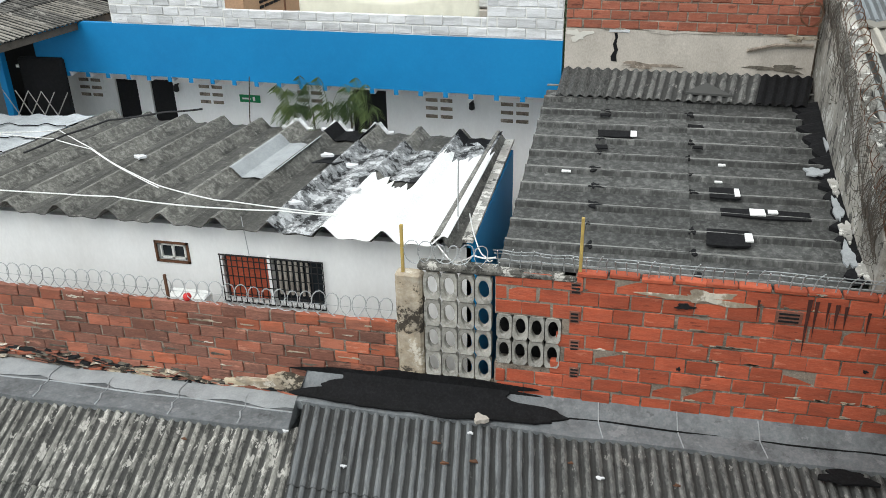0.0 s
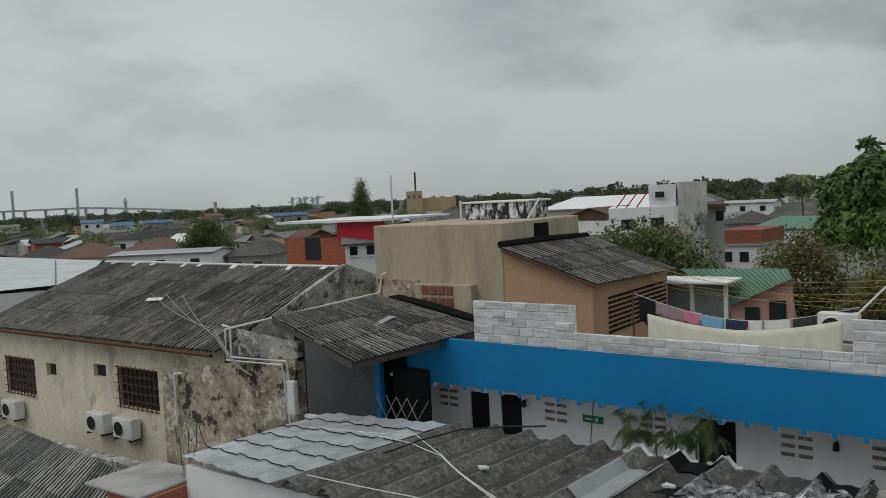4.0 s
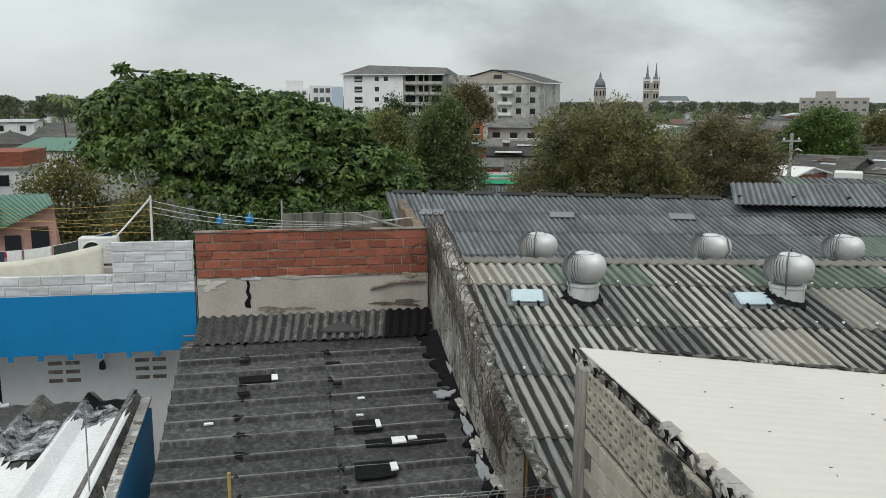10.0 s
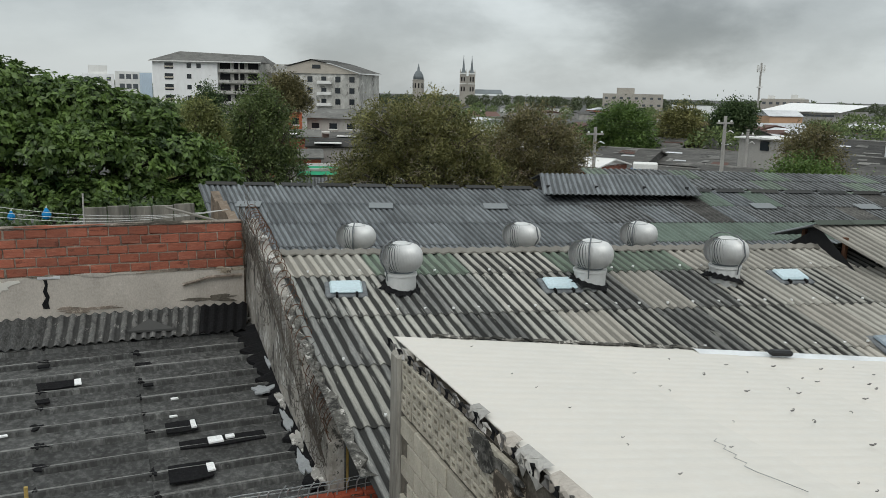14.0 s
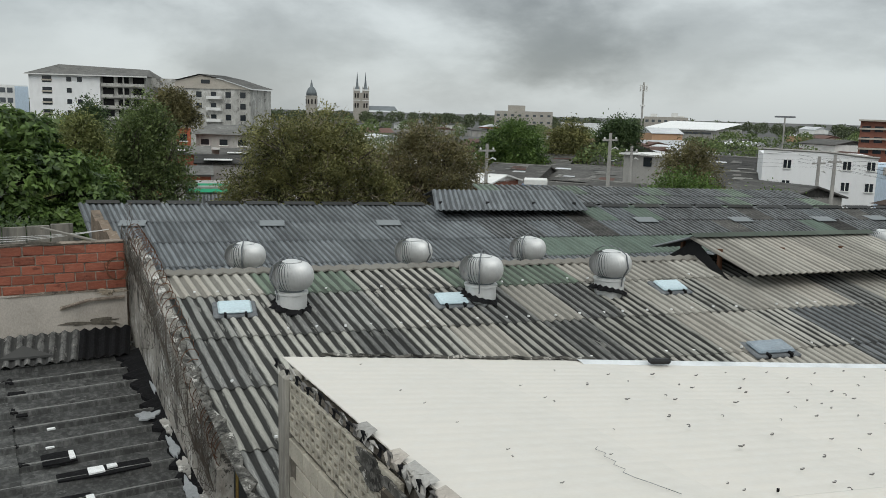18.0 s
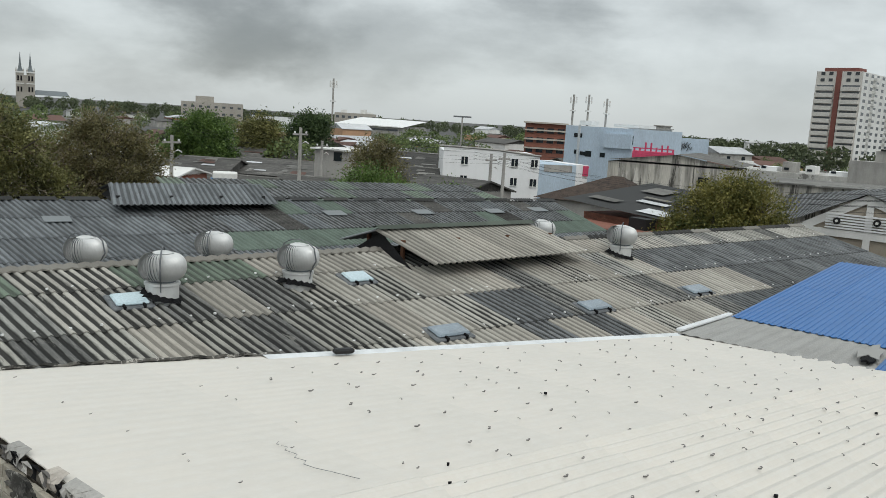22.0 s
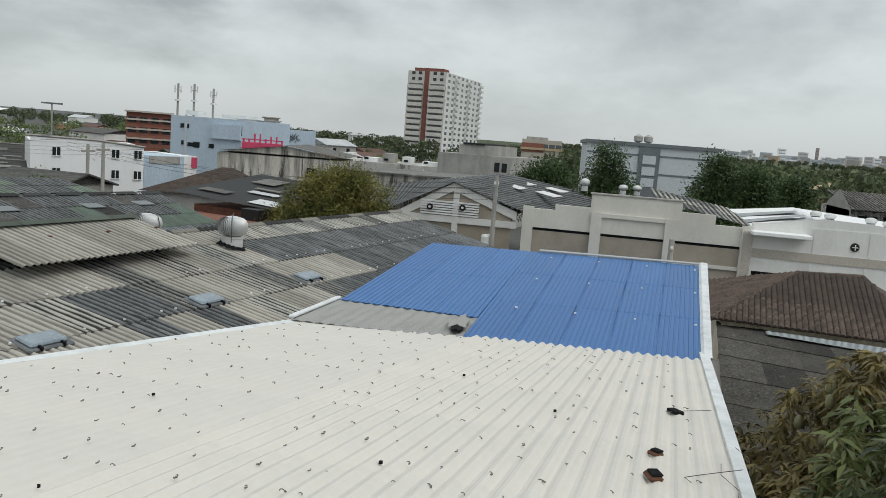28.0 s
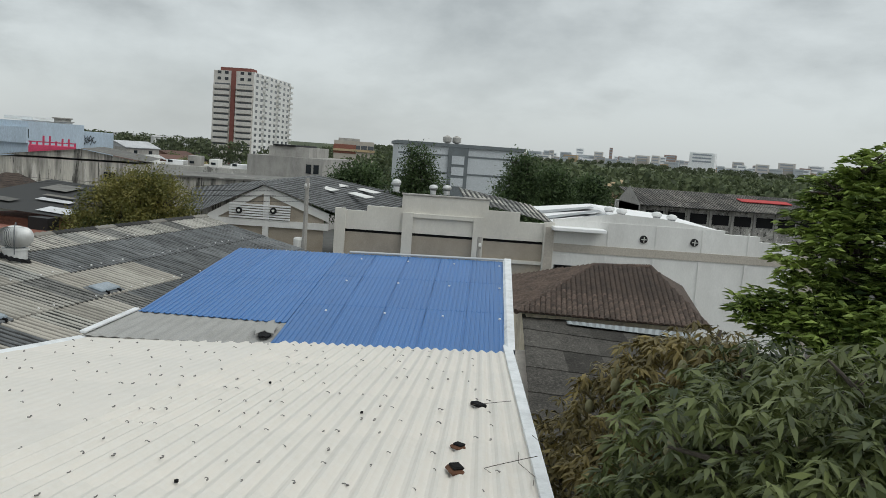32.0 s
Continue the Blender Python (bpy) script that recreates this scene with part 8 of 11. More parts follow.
tree("dull olive tree across the roofs", 39.7, 100, masses(3.6, 3, 9.0, 6, 60), 14000, 0.28, M_leaf_olive, 60, lenw=0.5, clump=40)
tree("dark spreading tree across the roofs", 42.9, 108, masses(4.0, 3, 9.55, 7, 61), 18000, 0.30, M_leaf_dark, 61, lenw=0.5, clump=24)
tree("brownish olive tree with bare twigs", 47.7, 60, masses(2.8, 2.6, 8.4, 7, 39), 13000, 0.19, M_leaf_brown, 39, lenw=0.42, clump=26, twigs=70)
tree("low bright green shrubbery behind the roofs", 47.6, 48, masses(3.5, 2.6, 6.7, 8, 40), 15000, 0.17, M_leaf_shrub, 40, lenw=0.5)
tree("low green shrubs along the rear roof", 51.2, 44, masses(2.3, 1.8, 6.0, 7, 68), 8000, 0.15, M_leaf_shrub, 68, lenw=0.5)
tree("low green bush beside the pale building", 53.0, 50, masses(2.8, 2.2, 5.9, 6, 62), 8000, 0.17, M_leaf_shrub, 62, lenw=0.5)
tree("small bush covered in white blossom", 32.4, 58, masses(1.1, 2.6, 5.6, 4, 63), 3600, 0.14, M_blossom, 63, trunk_r=0.1, lenw=0.6)
tree("olive tree with orange-tinted leaves beside the warehouse roof", 71.45, 46, masses(3.6, 3.6, 7.8, 16, 41), 30000, 0.16, M_leaf_orange, 41, lenw=0.42, clump=70, spread=1.7)
tree("dark green tree behind the cream wall", 85.2, 75, masses(3.9, 3, 8.5, 6, 42), 14000, 0.26, M_leaf_dark, 42)


def tiers(half, zb, zt, k, seed):
    """Flat layers of branches, one above the other, narrowing to the top."""
    rr = random.Random(seed)
    out = []
    for i in range(k):
        f = i / (k - 1)
        w = half * (1 - 0.72 * f ** 1.3) * rr.uniform(0.85, 1.1)
        for s in (-1, 0, 1):
            out.append((s * w * 0.55 + rr.uniform(-0.2, 0.2), rr.uniform(-0.4, 0.2) * w, zb + (zt - zb) * (0.08 + 0.86 * f) + rr.uniform(-0.12, 0.12), w * 0.52, w * 0.6, (zt - zb) * 0.075))
    return out


tree("dark layered tree in front of the office", 89.3, 70, tiers(2.7, 3.6, 9.75, 7, 43), 14000, 0.24, M_leaf_dark, 43, lenw=0.45, droop=0.1)
tree("tall dark layered tree behind the white warehouse", 96.3, 68, tiers(2.8, 3.2, 9.75, 8, 44), 18000, 0.24, M_leaf_dark, 44, lenw=0.45, droop=0.1)
tree("dark spreading tree behind the white warehouse", 98.4, 70, masses(2.9, 3.2, 9.2, 6, 49), 16000, 0.24, M_leaf_dark, 49, clump=24)
tree("dark round tree behind the white warehouse", 101.0, 72, masses(2.1, 3.2, 8.8, 5, 64), 13000, 0.24, M_leaf_dark, 64, clump=24)
tree("small green tree behind the orange house", -22.5, 42, masses(4.0, 3.5, 7.6, 6, 45), 8000, 0.26, M_leaf_mid, 45)
tree("dark round tree among the old houses", -51.7, 100, masses(3.1, 3.6, 8.2, 6, 46), 14000, 0.24, M_leaf_mid, 46)
tree("yellowish tree among the old houses", -43.5, 75, masses(5.0, 2.5, 6.3, 6, 47), 14000, 0.2, M_leaf_olive, 47)
tree("conical pine standing above the roofs", -41.3, 240, [(0, 0, 4, 2.9, 2.9, 2), (0.3, 0, 6.2, 2.5, 2.5, 1.6), (-0.3, 0, 8.2, 2.1, 2.1, 1.5), (0.2, 0, 10, 1.7, 1.7, 1.4), (0, 0, 11.8, 1.2, 1.2, 1.3), (0, 0, 13.6, 0.7, 0.7, 1.3)], 9000, 0.5, M_leaf_mid, 48, trunk_r=0.3)

for az, r, h, s, n in hedges:
    tree("dense dark undergrowth below the almond tree", az, r, masses(2.2, 1.2, h, 5, s), n, 0.2, M_leaf_dark, s, trunk_r=0.1, lenw=0.5)

# mango tree beside the white roof and the fresher tree behind it


def mass_at(az, el, r, s, az0, r0, flat=0.85):
    """A rounded mass at a bearing, elevation and distance, in the frame of a tree at bearing az0 and distance r0."""
    d = radians(az - az0)
    return (r * math.sin(d), r * math.cos(d) - r0, EYE + r * math.tan(radians(el)), s, s, s * flat)


mg_dry = [mass_at(*q, 111, 8.2) for q in ((102.6, -18.0, 10.2, 0.72), (103.6, -23.0, 9.4, 0.8), (106.3, -15.2, 9.4, 0.7), (106.6, -20.0, 8.4, 0.85), (105.0, -28.0, 9.0, 0.9), (109.8, -12.8, 8.8, 0.75), (109.5, -25.0, 8.0, 0.9), (108.3, -12.0, 9.0, 0.45), (105.2, -14.2, 9.4, 0.4), (100.6, -19.0, 10.0, 0.5), (100.0, -24.0, 9.6, 0.6), (111.2, -10.9, 9.0, 0.42))]
mg = [mass_at(*q, 111, 8.2) for q in ((111.3, -17.0, 7.2, 0.85), (111.5, -22.5, 7.0, 0.9), (113.6, -12.6, 8.0, 0.62), (115.8, -16.5, 6.3, 0.8), (117.8, -13.0, 7.0, 0.6), (116.6, -22.5, 6.0, 0.85), (120.4, -17.5, 5.8, 0.8), (122.5, -13.5, 6.6, 0.8), (121.5, -23.0, 5.8, 0.9), (113.8, -12.2, 8.4, 0.45), (116.4, -12.6, 8.0, 0.45))]
mango = tree("mango tree with long drooping leaves and hanging fruit", 111, 8.2, mg, 19000, 0.145, M_leaf_mango, 51, trunk_r=0.2, lenw=0.25, droop=0.75, clump=13, whorl=1)
ob = new("dry_crown", crown("dry_crown", mg_dry, 21000, 0.135, M_leaf_dry, 53, lenw=0.24, droop=0.85, clump=13, whorl=1))
ob.parent = mango
tagged(ob, "olive-brown leaves of the outer branches")
for l in mg_dry:
    part("limb", Build().tube([(0, 0.1, 4.6), (l[0] * 0.5, l[1] * 0.5, l[2] - 0.7), (l[0], l[1], l[2] + 0.3)], 0.08, 6, 0.02), M_bark, mango)
mg = mg + mg_dry
fr_rng = random.Random(3)
for k in range(60):
    l = mg[fr_rng.randrange(len(mg))]
    a = fr_rng.uniform(2.6, 5.8)
    fx, fy, fz = l[0] + math.cos(a) * l[3] * 0.95, l[1] + math.sin(a) * l[4] * 0.95, l[2] + fr_rng.uniform(-0.7, 0.35) * l[5]
    part("mango_fruit", Build().lathe([(0.004, -0.075), (0.03, -0.062), (0.046, -0.02), (0.042, 0.03), (0.022, 0.06), (0.004, 0.07)], (fx, fy, fz), 9).tube([(fx, fy, fz + 0.06), (fx + 0.02, fy, fz + 0.25)], 0.004, 3), M_fruit, mango, "dull green mango", smooth=True)
fresh = [mass_at(*q, 119, 12.0) for q in ((117.7, 1.2, 12, 0.28), (116.5, -0.2, 12, 0.36), (116.1, -2.4, 12, 0.45), (118.4, -0.9, 12, 0.55), (120.5, -0.4, 12.3, 0.8), (115.6, -4.5, 11.8, 0.42), (117.8, -3.6, 11.8, 0.65), (120.5, -3.5, 12, 0.9))]
fresh += [mass_at(*q, 119, 12.0) for q in ((112.0, -7.6, 11.4, 0.2), (113.3, -7.5, 11.4, 0.24), (114.6, -7.5, 11.4, 0.26), (116.2, -6.6, 11.6, 0.45), (118.4, -6.8, 11.6, 0.6), (121.0, -6.5, 11.8, 0.8), (122.5, -2.5, 12.5, 1.0), (112.4, -8.2, 11.3, 0.22), (114.3, -8.7, 11.3, 0.3), (116.5, -8.8, 11.3, 0.55), (119.0, -9.2, 11.2, 0.75), (121.8, -9.5, 11.0, 0.85))]
tree("fresh green tree with leaf rosettes beside the mango tree", 119, 12.0, fresh, 21000, 0.15, M_leaf_fresh, 52, trunk_r=0.13, lenw=0.34, droop=0.15, clump=12, whorl=1)

# ---- left neighbours ----
left_shed = thing("lean_to_roof", "dark corrugated lean-to roof over the courtyard", "roof")
roof_sheets(left_shed, ((-17.75, 20.9, 6.3), (-17.9, 16.2, 6.3), (-13.12, 14.2, 5.75), (-12.69, 19.36, 5.75)), 6, 3, lambda i, j: M_asb_brown, waves=6, amp=0.05)
# dark colour here stands for the shade under the eave
part("fascia_board", Build().quad((-13.1, 14.2, 5.74), (-12.67, 19.36, 5.74), (-12.67, 19.36, 5.58), (-13.1, 14.2, 5.58)).quad((-13.12, 14.2, 5.74), (-17.9, 16.2, 6.29), (-17.9, 16.2, 6.15), (-13.12, 14.2, 5.58)), M_bark, left_shed, "timber fascia coloured dark for the shaded underside")
part("white_sheet", Build().box(-0.5, 0.5, -0.12, 0.12, 0, 0.02, 0, pose(-15.2, 17.9, 6.06, 0, 6, -80)), M_white_sheet, left_shed, "pale plastic sheet strip")
part("soot_band", Build().tube([(-17.9, 21.0, 6.35), (-15.5, 20.4, 6.15), (-12.9, 19.6, 5.85)], 0.16, 6), M_tar, left_shed, "black tar seal along the wall")

old_house = thing("old_house", "cream peeling house with dark corrugated roof and window units", "house")
roof_sheets(old_house, ((-38, 23.8, 7.0), (-21.3, 22.8, 7.0), (-21.0, 16.7, 5.0), (-37, 17.0, 5.0)), 16, 4, lambda i, j: M_asb_brown, waves=5, amp=0.075)
roof_sheets(old_house, ((-38, 23.8, 7.0), (-21.3, 22.8, 7.0), (-21.3, 29, 5.2), (-38, 30, 5.2)), 8, 1, lambda i, j: M_asb_brown, waves=8)
WIN = ((-35.3, -33.0, 2.25, 3.75), (-32.1, -31.4, 3.2, 3.7), (-28.8, -28.0, 3.45, 3.92), (-27.3, -24.9, 2.5, 3.95))
px = -38.0
for x0, x1, z0, z1 in WIN:
    for b in (Build().box(px, x0, 17.2, 17.4, 0, 4.95), Build().box(x0, x1, 17.2, 17.4, 0, z0), Build().box(x0, x1, 17.2, 17.4, z1, 4.95)):
        part("wall", b, M_cream, old_house)
    px = x1
part("wall", Build().box(px, -21.3, 17.2, 17.4, 0, 4.95), M_cream, old_house)
part("end_wall", Build().poly([(-21.3, 17.2, 0), (-21.3, 29, 0), (-21.3, 29, 5.1), (-21.3, 22.9, 7.15), (-21.3, 17.2, 5.1)]).poly([(-21.1, 17.2, 0), (-21.1, 29, 0), (-21.1, 29, 5.1), (-21.1, 22.9, 7.15), (-21.1, 17.2, 5.1)]).quad((-21.3, 17.2, 5.1), (-21.3, 22.9, 7.15), (-21.1, 22.9, 7.15), (-21.1, 17.2, 5.1)), M_moss_wall, old_house, "mossy stained gable wall")
for x0, x1, z0, z1 in WIN:
    w = part("window", Build().box(x0, x1, 17.36, 17.38, z0, z1), M_glass_dark, old_house, "dark window")
    if x1 - x0 > 1:
        for k in range(9):
            x = x0 + (k + 0.5) * (x1 - x0) / 9
            part("bar", Build().box(x - 0.015, x + 0.015, 17.14, 17.17, z0 - 0.05, z1 + 0.05), M_rust, w)
        for k in range(6):
            z = z0 + k * (z1 - z0) / 5
            part("bar", Build().box(x0 - 0.05, x1 + 0.05, 17.12, 17.14, z - 0.015, z + 0.015), M_rust, w)
part("gutter", Build().tube([(-37.5, 16.85, 4.9), (-21.2, 16.6, 4.88)], 0.07, 6), M_rust, old_house, "rusty eaves gutter")
part("ridge_sealant", Build().tube([(-38, 23.78, 7.06), (-33, 23.48, 7.08), (-27, 23.12, 7.05), (-21.4, 22.8, 7.07)], 0.06, 6), M_offwhite, old_house, "white sealant along the ridge")
for k in range(9):
    part("ridge_patch", Build().box(-0.07 - 0.04 * (k % 3), 0.1, -0.22 - 0.14 * (k % 2), 0.05, 0, 0.04, 0.015, pose(-36.9 + k * 1.85 + 0.3 * math.sin(k * 2.7), 23.6 - k * 0.11, 7.03, 17, 0, 3 + 17 * (k % 2))), M_offwhite, old_house, "white sealant on the ridge")
part("white_patch", Build().box(-0.32, 0.32, -0.13, 0.13, 0, 0.03, 0, pose(-28.2, 19.6, 6.02, 18, 0, 28)), M_white_bright, old_house)
for x, z in ((-36.3, 1.2), (-34.4, 1.3), (-28.2, 1.5), (-26.5, 1.5)):
    t = ac_unit(x, 16.9, z, 0, "window units of the old house")
    t.scale = (1.4, 1.3, 1.3)
pierw = thing("ruined_wall", "crumbling plaster wall with white pipes", "wall", kind="structure")
part("body", Build().poly([(-22.4, 15.6, 0), (-16.45, 15.6, 0), (-16.45, 15.6, 5.33), (-18.0, 15.6, 5.2), (-19.5, 15.6, 4.95), (-21.0, 15.6, 4.7), (-22.4, 15.6, 4.35)]).quad((-22.4, 15.6, 4.35), (-16.45, 15.6, 5.33), (-16.45, 15.95, 5.33), (-22.4, 15.95, 4.35)).quad((-16.45, 15.6, 0), (-16.45, 15.95, 0), (-16.45, 15.95, 5.33), (-16.45, 15.6, 5.33)), M_ruin, pierw)
part("upper_wall", Build().box(-18.85, -16.45, 15.7, 15.95, 5.2, 5.75, 0.03).poly([(-18.85, 15.7, 5.75), (-16.45, 15.7, 5.75), (-18.85, 15.7, 6.02)]), M_moss_wall, pierw, "black-stained lime wall")
pipes = thing("pipework", "white plastic pipes bent over the ruined wall", "pipe")
for pts in ([(-16.52, 15.5, 3.7), (-16.67, 15.5, 5.26), (-18.9, 15.5, 5.21), (-18.89, 15.5, 6.07), (-19.2, 15.5, 6.12)], [(-16.62, 15.45, 3.6), (-16.8, 15.45, 5.16), (-19.05, 15.45, 5.12), (-19.05, 15.45, 6.0), (-18.85, 15.5, 6.05), (-17.66, 20.65, 6.45), (-17.5, 20.65, 7.04), (-17.35, 20.7, 7.1)], [(-21.6, 15.5, 2.9), (-21.6, 15.5, 4.5), (-21.2, 15.5, 4.55)]):
    part("pipe", Build().tube(pts, 0.035, 7), M_pvc, pipes)
mb = thing("meter_box", "grey electric meter box on the courtyard wall", "meter box", (-16.3, 15.3, 3.9))
part("case", Build().box(-0.14, 0.14, -0.08, 0.08, 0, 0.9, 0.02), M_pvc, mb)
for k in range(6):
    cable("service_cable", [(-22 + k * 0.4, 15.4, 3.0 - 0.1 * k), (-19 + k * 0.2, 13.5, 3.3 + 0.15 * k), (-16.3 + k * 0.1, 11.7, 3.4 + 0.1 * k)], 0.012, M_black if k % 2 else M_conc, "slack service cable between the old houses", "service cables", 0.25)
for k in range(3):
    cable("service_cable", [(-29 + k, 20.0, 6.2), (-19.7, 15.6, 5.95 - 0.1 * k), (-17.5, 15.0, 4.9)], 0.012, M_conc, "slack service cable over the old roof", "service cables", 0.2)
lowl = thing("low_left_roof", "low dark corrugated roof below the old house", "roof")
roof_sheets(lowl, ((-30, 14.5, 2.2), (-20.6, 13.2, 2.2), (-17.4, 9.6, 1.8), (-27, 10, 1.8)), 9, 2, lambda i, j: M_asb, waves=6)
part("soot_wall", Build().box(-32, -19.5, 14.9, 15.3, 0, 1.6, 0.05), M_moss_wall, lowl)
rub2 = thing("brick_shed", "small brick shed with a rusty flat roof", "shed")
part("wall", Build().box(-17.6, -16.0, 10.6, 12.2, 0, 3.2), M_brick_old, rub2)
part("roof", Build().box(-18.2, -16.1, 10.4, 12.3, 3.2, 3.28, 0.02), M_conc, rub2)


def facade(t, L, z0, z1, floors, bays, ww, wh_, material, label="dark window", face="front", depth=0.0, name="window", sill=True, x0=0.0):
    """Rows of windows on a building's front (local y = 0) or on its right side."""
    fh = (z1 - z0) / floors
    bwid = L / bays
    for f in range(floors):
        for k in range(bays):
            c, zc = x0 + (k + 0.5) * bwid, z0 + (f + 0.52) * fh
            b = Build()
            if face == "front":
                b.box(c - ww / 2, c + ww / 2, -0.06, 0.02, zc - wh_ / 2, zc + wh_ / 2)
            else:
                b.box(depth - 0.02, depth + 0.06, c - ww / 2, c + ww / 2, zc - wh_ / 2, zc + wh_ / 2)
            w = part(name, b, material, t)
            if sill:
                s = Build()
                if face == "front":
                    s.box(c - ww / 2 - 0.1, c + ww / 2 + 0.1, -0.16, 0.0, zc - wh_ / 2 - 0.12, zc - wh_ / 2 - 0.01)
                else:
                    s.box(depth, depth + 0.16, c - ww / 2 - 0.1, c + ww / 2 + 0.1, zc - wh_ / 2 - 0.12, zc - wh_ / 2 - 0.01)
                part("sill", s, M_offwhite, w)


def bld(name, label, az0, r0, az1, r1, depth, z1, material, category="building", z0=0.0, cap=None):
    """A building whose front runs between two bearings and distances."""
    x0, y0 = polar(az0, r0)
    x1, y1 = polar(az1, r1)
    L = math.hypot(x1 - x0, y1 - y0)
    t = thing(name, label, category, (x0, y0, 0), math.degrees(math.atan2(y1 - y0, x1 - x0)))
    part("wall", Build().box(0, L, 0, depth, z0, z1), material, t)
    if cap:
        part("roof_slab", Build().box(-0.2, L + 0.2, -0.2, depth + 0.2, z1, z1 + 0.25, 0.03), cap, t)
    return t, L


def zel(el, r):
    return EYE + r * math.tan(radians(el))


def gable_roof(t, L, depth, z, rise, material, over=0.3):
    b = Build()
    for s in (0, 1):
        y0, y1 = (-over, depth / 2) if s == 0 else (depth + over, depth / 2)
        b.poly([(-over, y0, z - 0.05), (L + over, y0, z - 0.05), (L + over, y1, z + rise), (-over, y1, z + rise)])
        b.poly([(-over, y0, z - 0.17), (L + over, y0, z - 0.17), (L + over, y1, z + rise - 0.12), (-over, y1, z + rise - 0.12)])
    for x in (-over, L + over):
        b.poly([(x, -over, z - 0.17), (x, depth / 2, z + rise - 0.12), (x, depth / 2, z + rise), (x, -over, z - 0.05)])
        b.poly([(x, depth + over, z - 0.17), (x, depth / 2, z + rise - 0.12), (x, depth / 2, z + rise), (x, depth + over, z - 0.05)])
    part("roof", b, material, t)
    for x in (0, L):
        part("gable_end", Build().poly([(x, 0, z - 0.1), (x, depth, z - 0.1), (x, depth / 2, z + rise - 0.1)]), t.children[0].data.materials[0], t)


# tan house, orange house, green-roofed house
tan = thing("tan_house", "tall tan rendered house with stained walls", "house")
part("wall", Build().box(-17.9, -12.98, 20.8, 25.8, 0, 8.62, 0.03), M_tan, tan)
part("lower_wall", Build().box(-16.1, -13.95, 20.5, 20.8, 0, 6.8, 0.02), M_tan, tan)
part("brick_patch", Build().box(-17.75, -16.1, 20.7, 20.8, 5.8, 6.9, 0.02), M_ruin, tan)
part("soot_patch", Build().box(-12.99, -12.95, 22.7, 23.6, 7.95, 8.5), M_tar, tan, "black painted square")
for k in range(4):
    for j in range(2):
        part("pierced_brick", Build().box(-15.8 + k * 0.31, -15.54 + k * 0.31, 20.46, 20.51, 6.12 + j * 0.36, 6.40 + j * 0.36, 0.02), M_terra, tan)
tank = thing("painted_tank", "square water tank covered in black and white paint strokes", "water tank", (-16.35, 23.9, 8.62))
part("body", Build().box(0, 2.5, 0, 1.4, 0, 0.55, 0.03), M_strokes, tank)
part("lid", Build().box(-0.08, 2.58, -0.08, 1.5, 0.55, 0.62, 0.02), M_white_bright, tank)
part("leg", Build().tube([(-0.1, -0.1, 0.0), (-0.1, -0.1, 0.68)], 0.04, 6), M_pvc, tank)
part("leg", Build().tube([(2.55, -0.1, 0.0), (2.9, 0.1, 0.65)], 0.04, 6), M_pvc, tank)
part("antenna_pole", Build().tube([(-2.9, -0.4, 0), (-2.9, -0.4, 1.7)], 0.035, 6), M_pvc, tank)
orange = thing("orange_house", "peach-coloured house with grey corrugated shed roof", "house")
OR = ((-12.96, 20.55, 7.92), (-12.96, 26.5, 7.86), (-9.95, 26.6, 6.72), (-9.95, 20.55, 6.9))
roof_sheets(orange, OR, 5, 3, lambda i, j: M_asb_brown, waves=5, amp=0.045)
part("wall", Build().poly([(-12.97, 20.82, 0), (-10.16, 20.82, 0), (-10.16, 20.82, 6.9), (-12.97, 20.82, 7.86)]).poly([(-10.16, 20.82, 0), (-10.16, 26.4, 0), (-10.16, 26.4, 6.75), (-10.16, 20.82, 6.9)]), M_peach, orange)
part("tar_seam", Build().tube([(-12.93, 20.6, 8.0), (-12.93, 23.5, 7.98), (-12.93, 26.3, 7.9)], 0.10, 6), M_tar, orange, "black tar seam along the roof")
part("fascia_board", Build().box(-13.0, -9.95, 20.5, 20.54, -0.09, 0.0, 0, Matrix.Translation((-9.95, 0, 6.9)) @ Matrix.Rotation(radians(18.7), 4, "Y") @ Matrix.Translation((9.95, 0, 0))), M_rust, orange)
# near-black boxes paint the shaded holes of the pierced bricks
for r in range(8):
    for k in range(14):
        part("pierced_brick", Build().box(-10.17, -10.13, 21.8 + k * 0.32, 22.04 + k * 0.32, 5.35 + r * 0.14, 5.42 + r * 0.14), M_dark, orange)
green = thing("green_roof_house", "pink house with green steel roof and glazed porch", "house")
roof_sheets(green, ((-11.0, 30.0, 6.36), (-7.2, 29.7, 6.45), (-6.4, 26.9, 6.42), (-8.34, 26.9, 5.6)), 4, 1, lambda i, j: M_green_sheet, waves=5, amp=0.04, prof="steel")
part("wall", Build().poly([(-8.3, 27, 0), (-6.4, 27, 0), (-6.4, 27, 6.4), (-8.3, 27, 5.75)]).poly([(-6.4, 27, 0), (-6.4, 30, 0), (-7.1, 29.6, 6.4), (-6.4, 27, 6.4)]), M_pink, green)
for x0, x1, z0, z1 in ((-7.85, -7.4, 4.9, 5.5), (-7.1, -6.6, 4.9, 5.75)):
    part("window", Build().box(x0, x1, 26.94, 26.98, z0, z1), M_glass_dark, green)
part("porch_glass", Build().box(-10.6, -8.4, 26.9, 26.95, 4.6, 6.2), M_porch_glass, green, "grey glazed porch wall")
for x in (-10.6, -9.5, -8.4):
    part("porch_post", Build().box(x - 0.06, x + 0.06, 26.8, 26.9, 4.2, 6.3), M_offwhite, green)
part("porch_roof", Build().box(-10.9, -8.2, 26.4, 28, 6.25, 6.34, 0.02), M_offwhite, green)

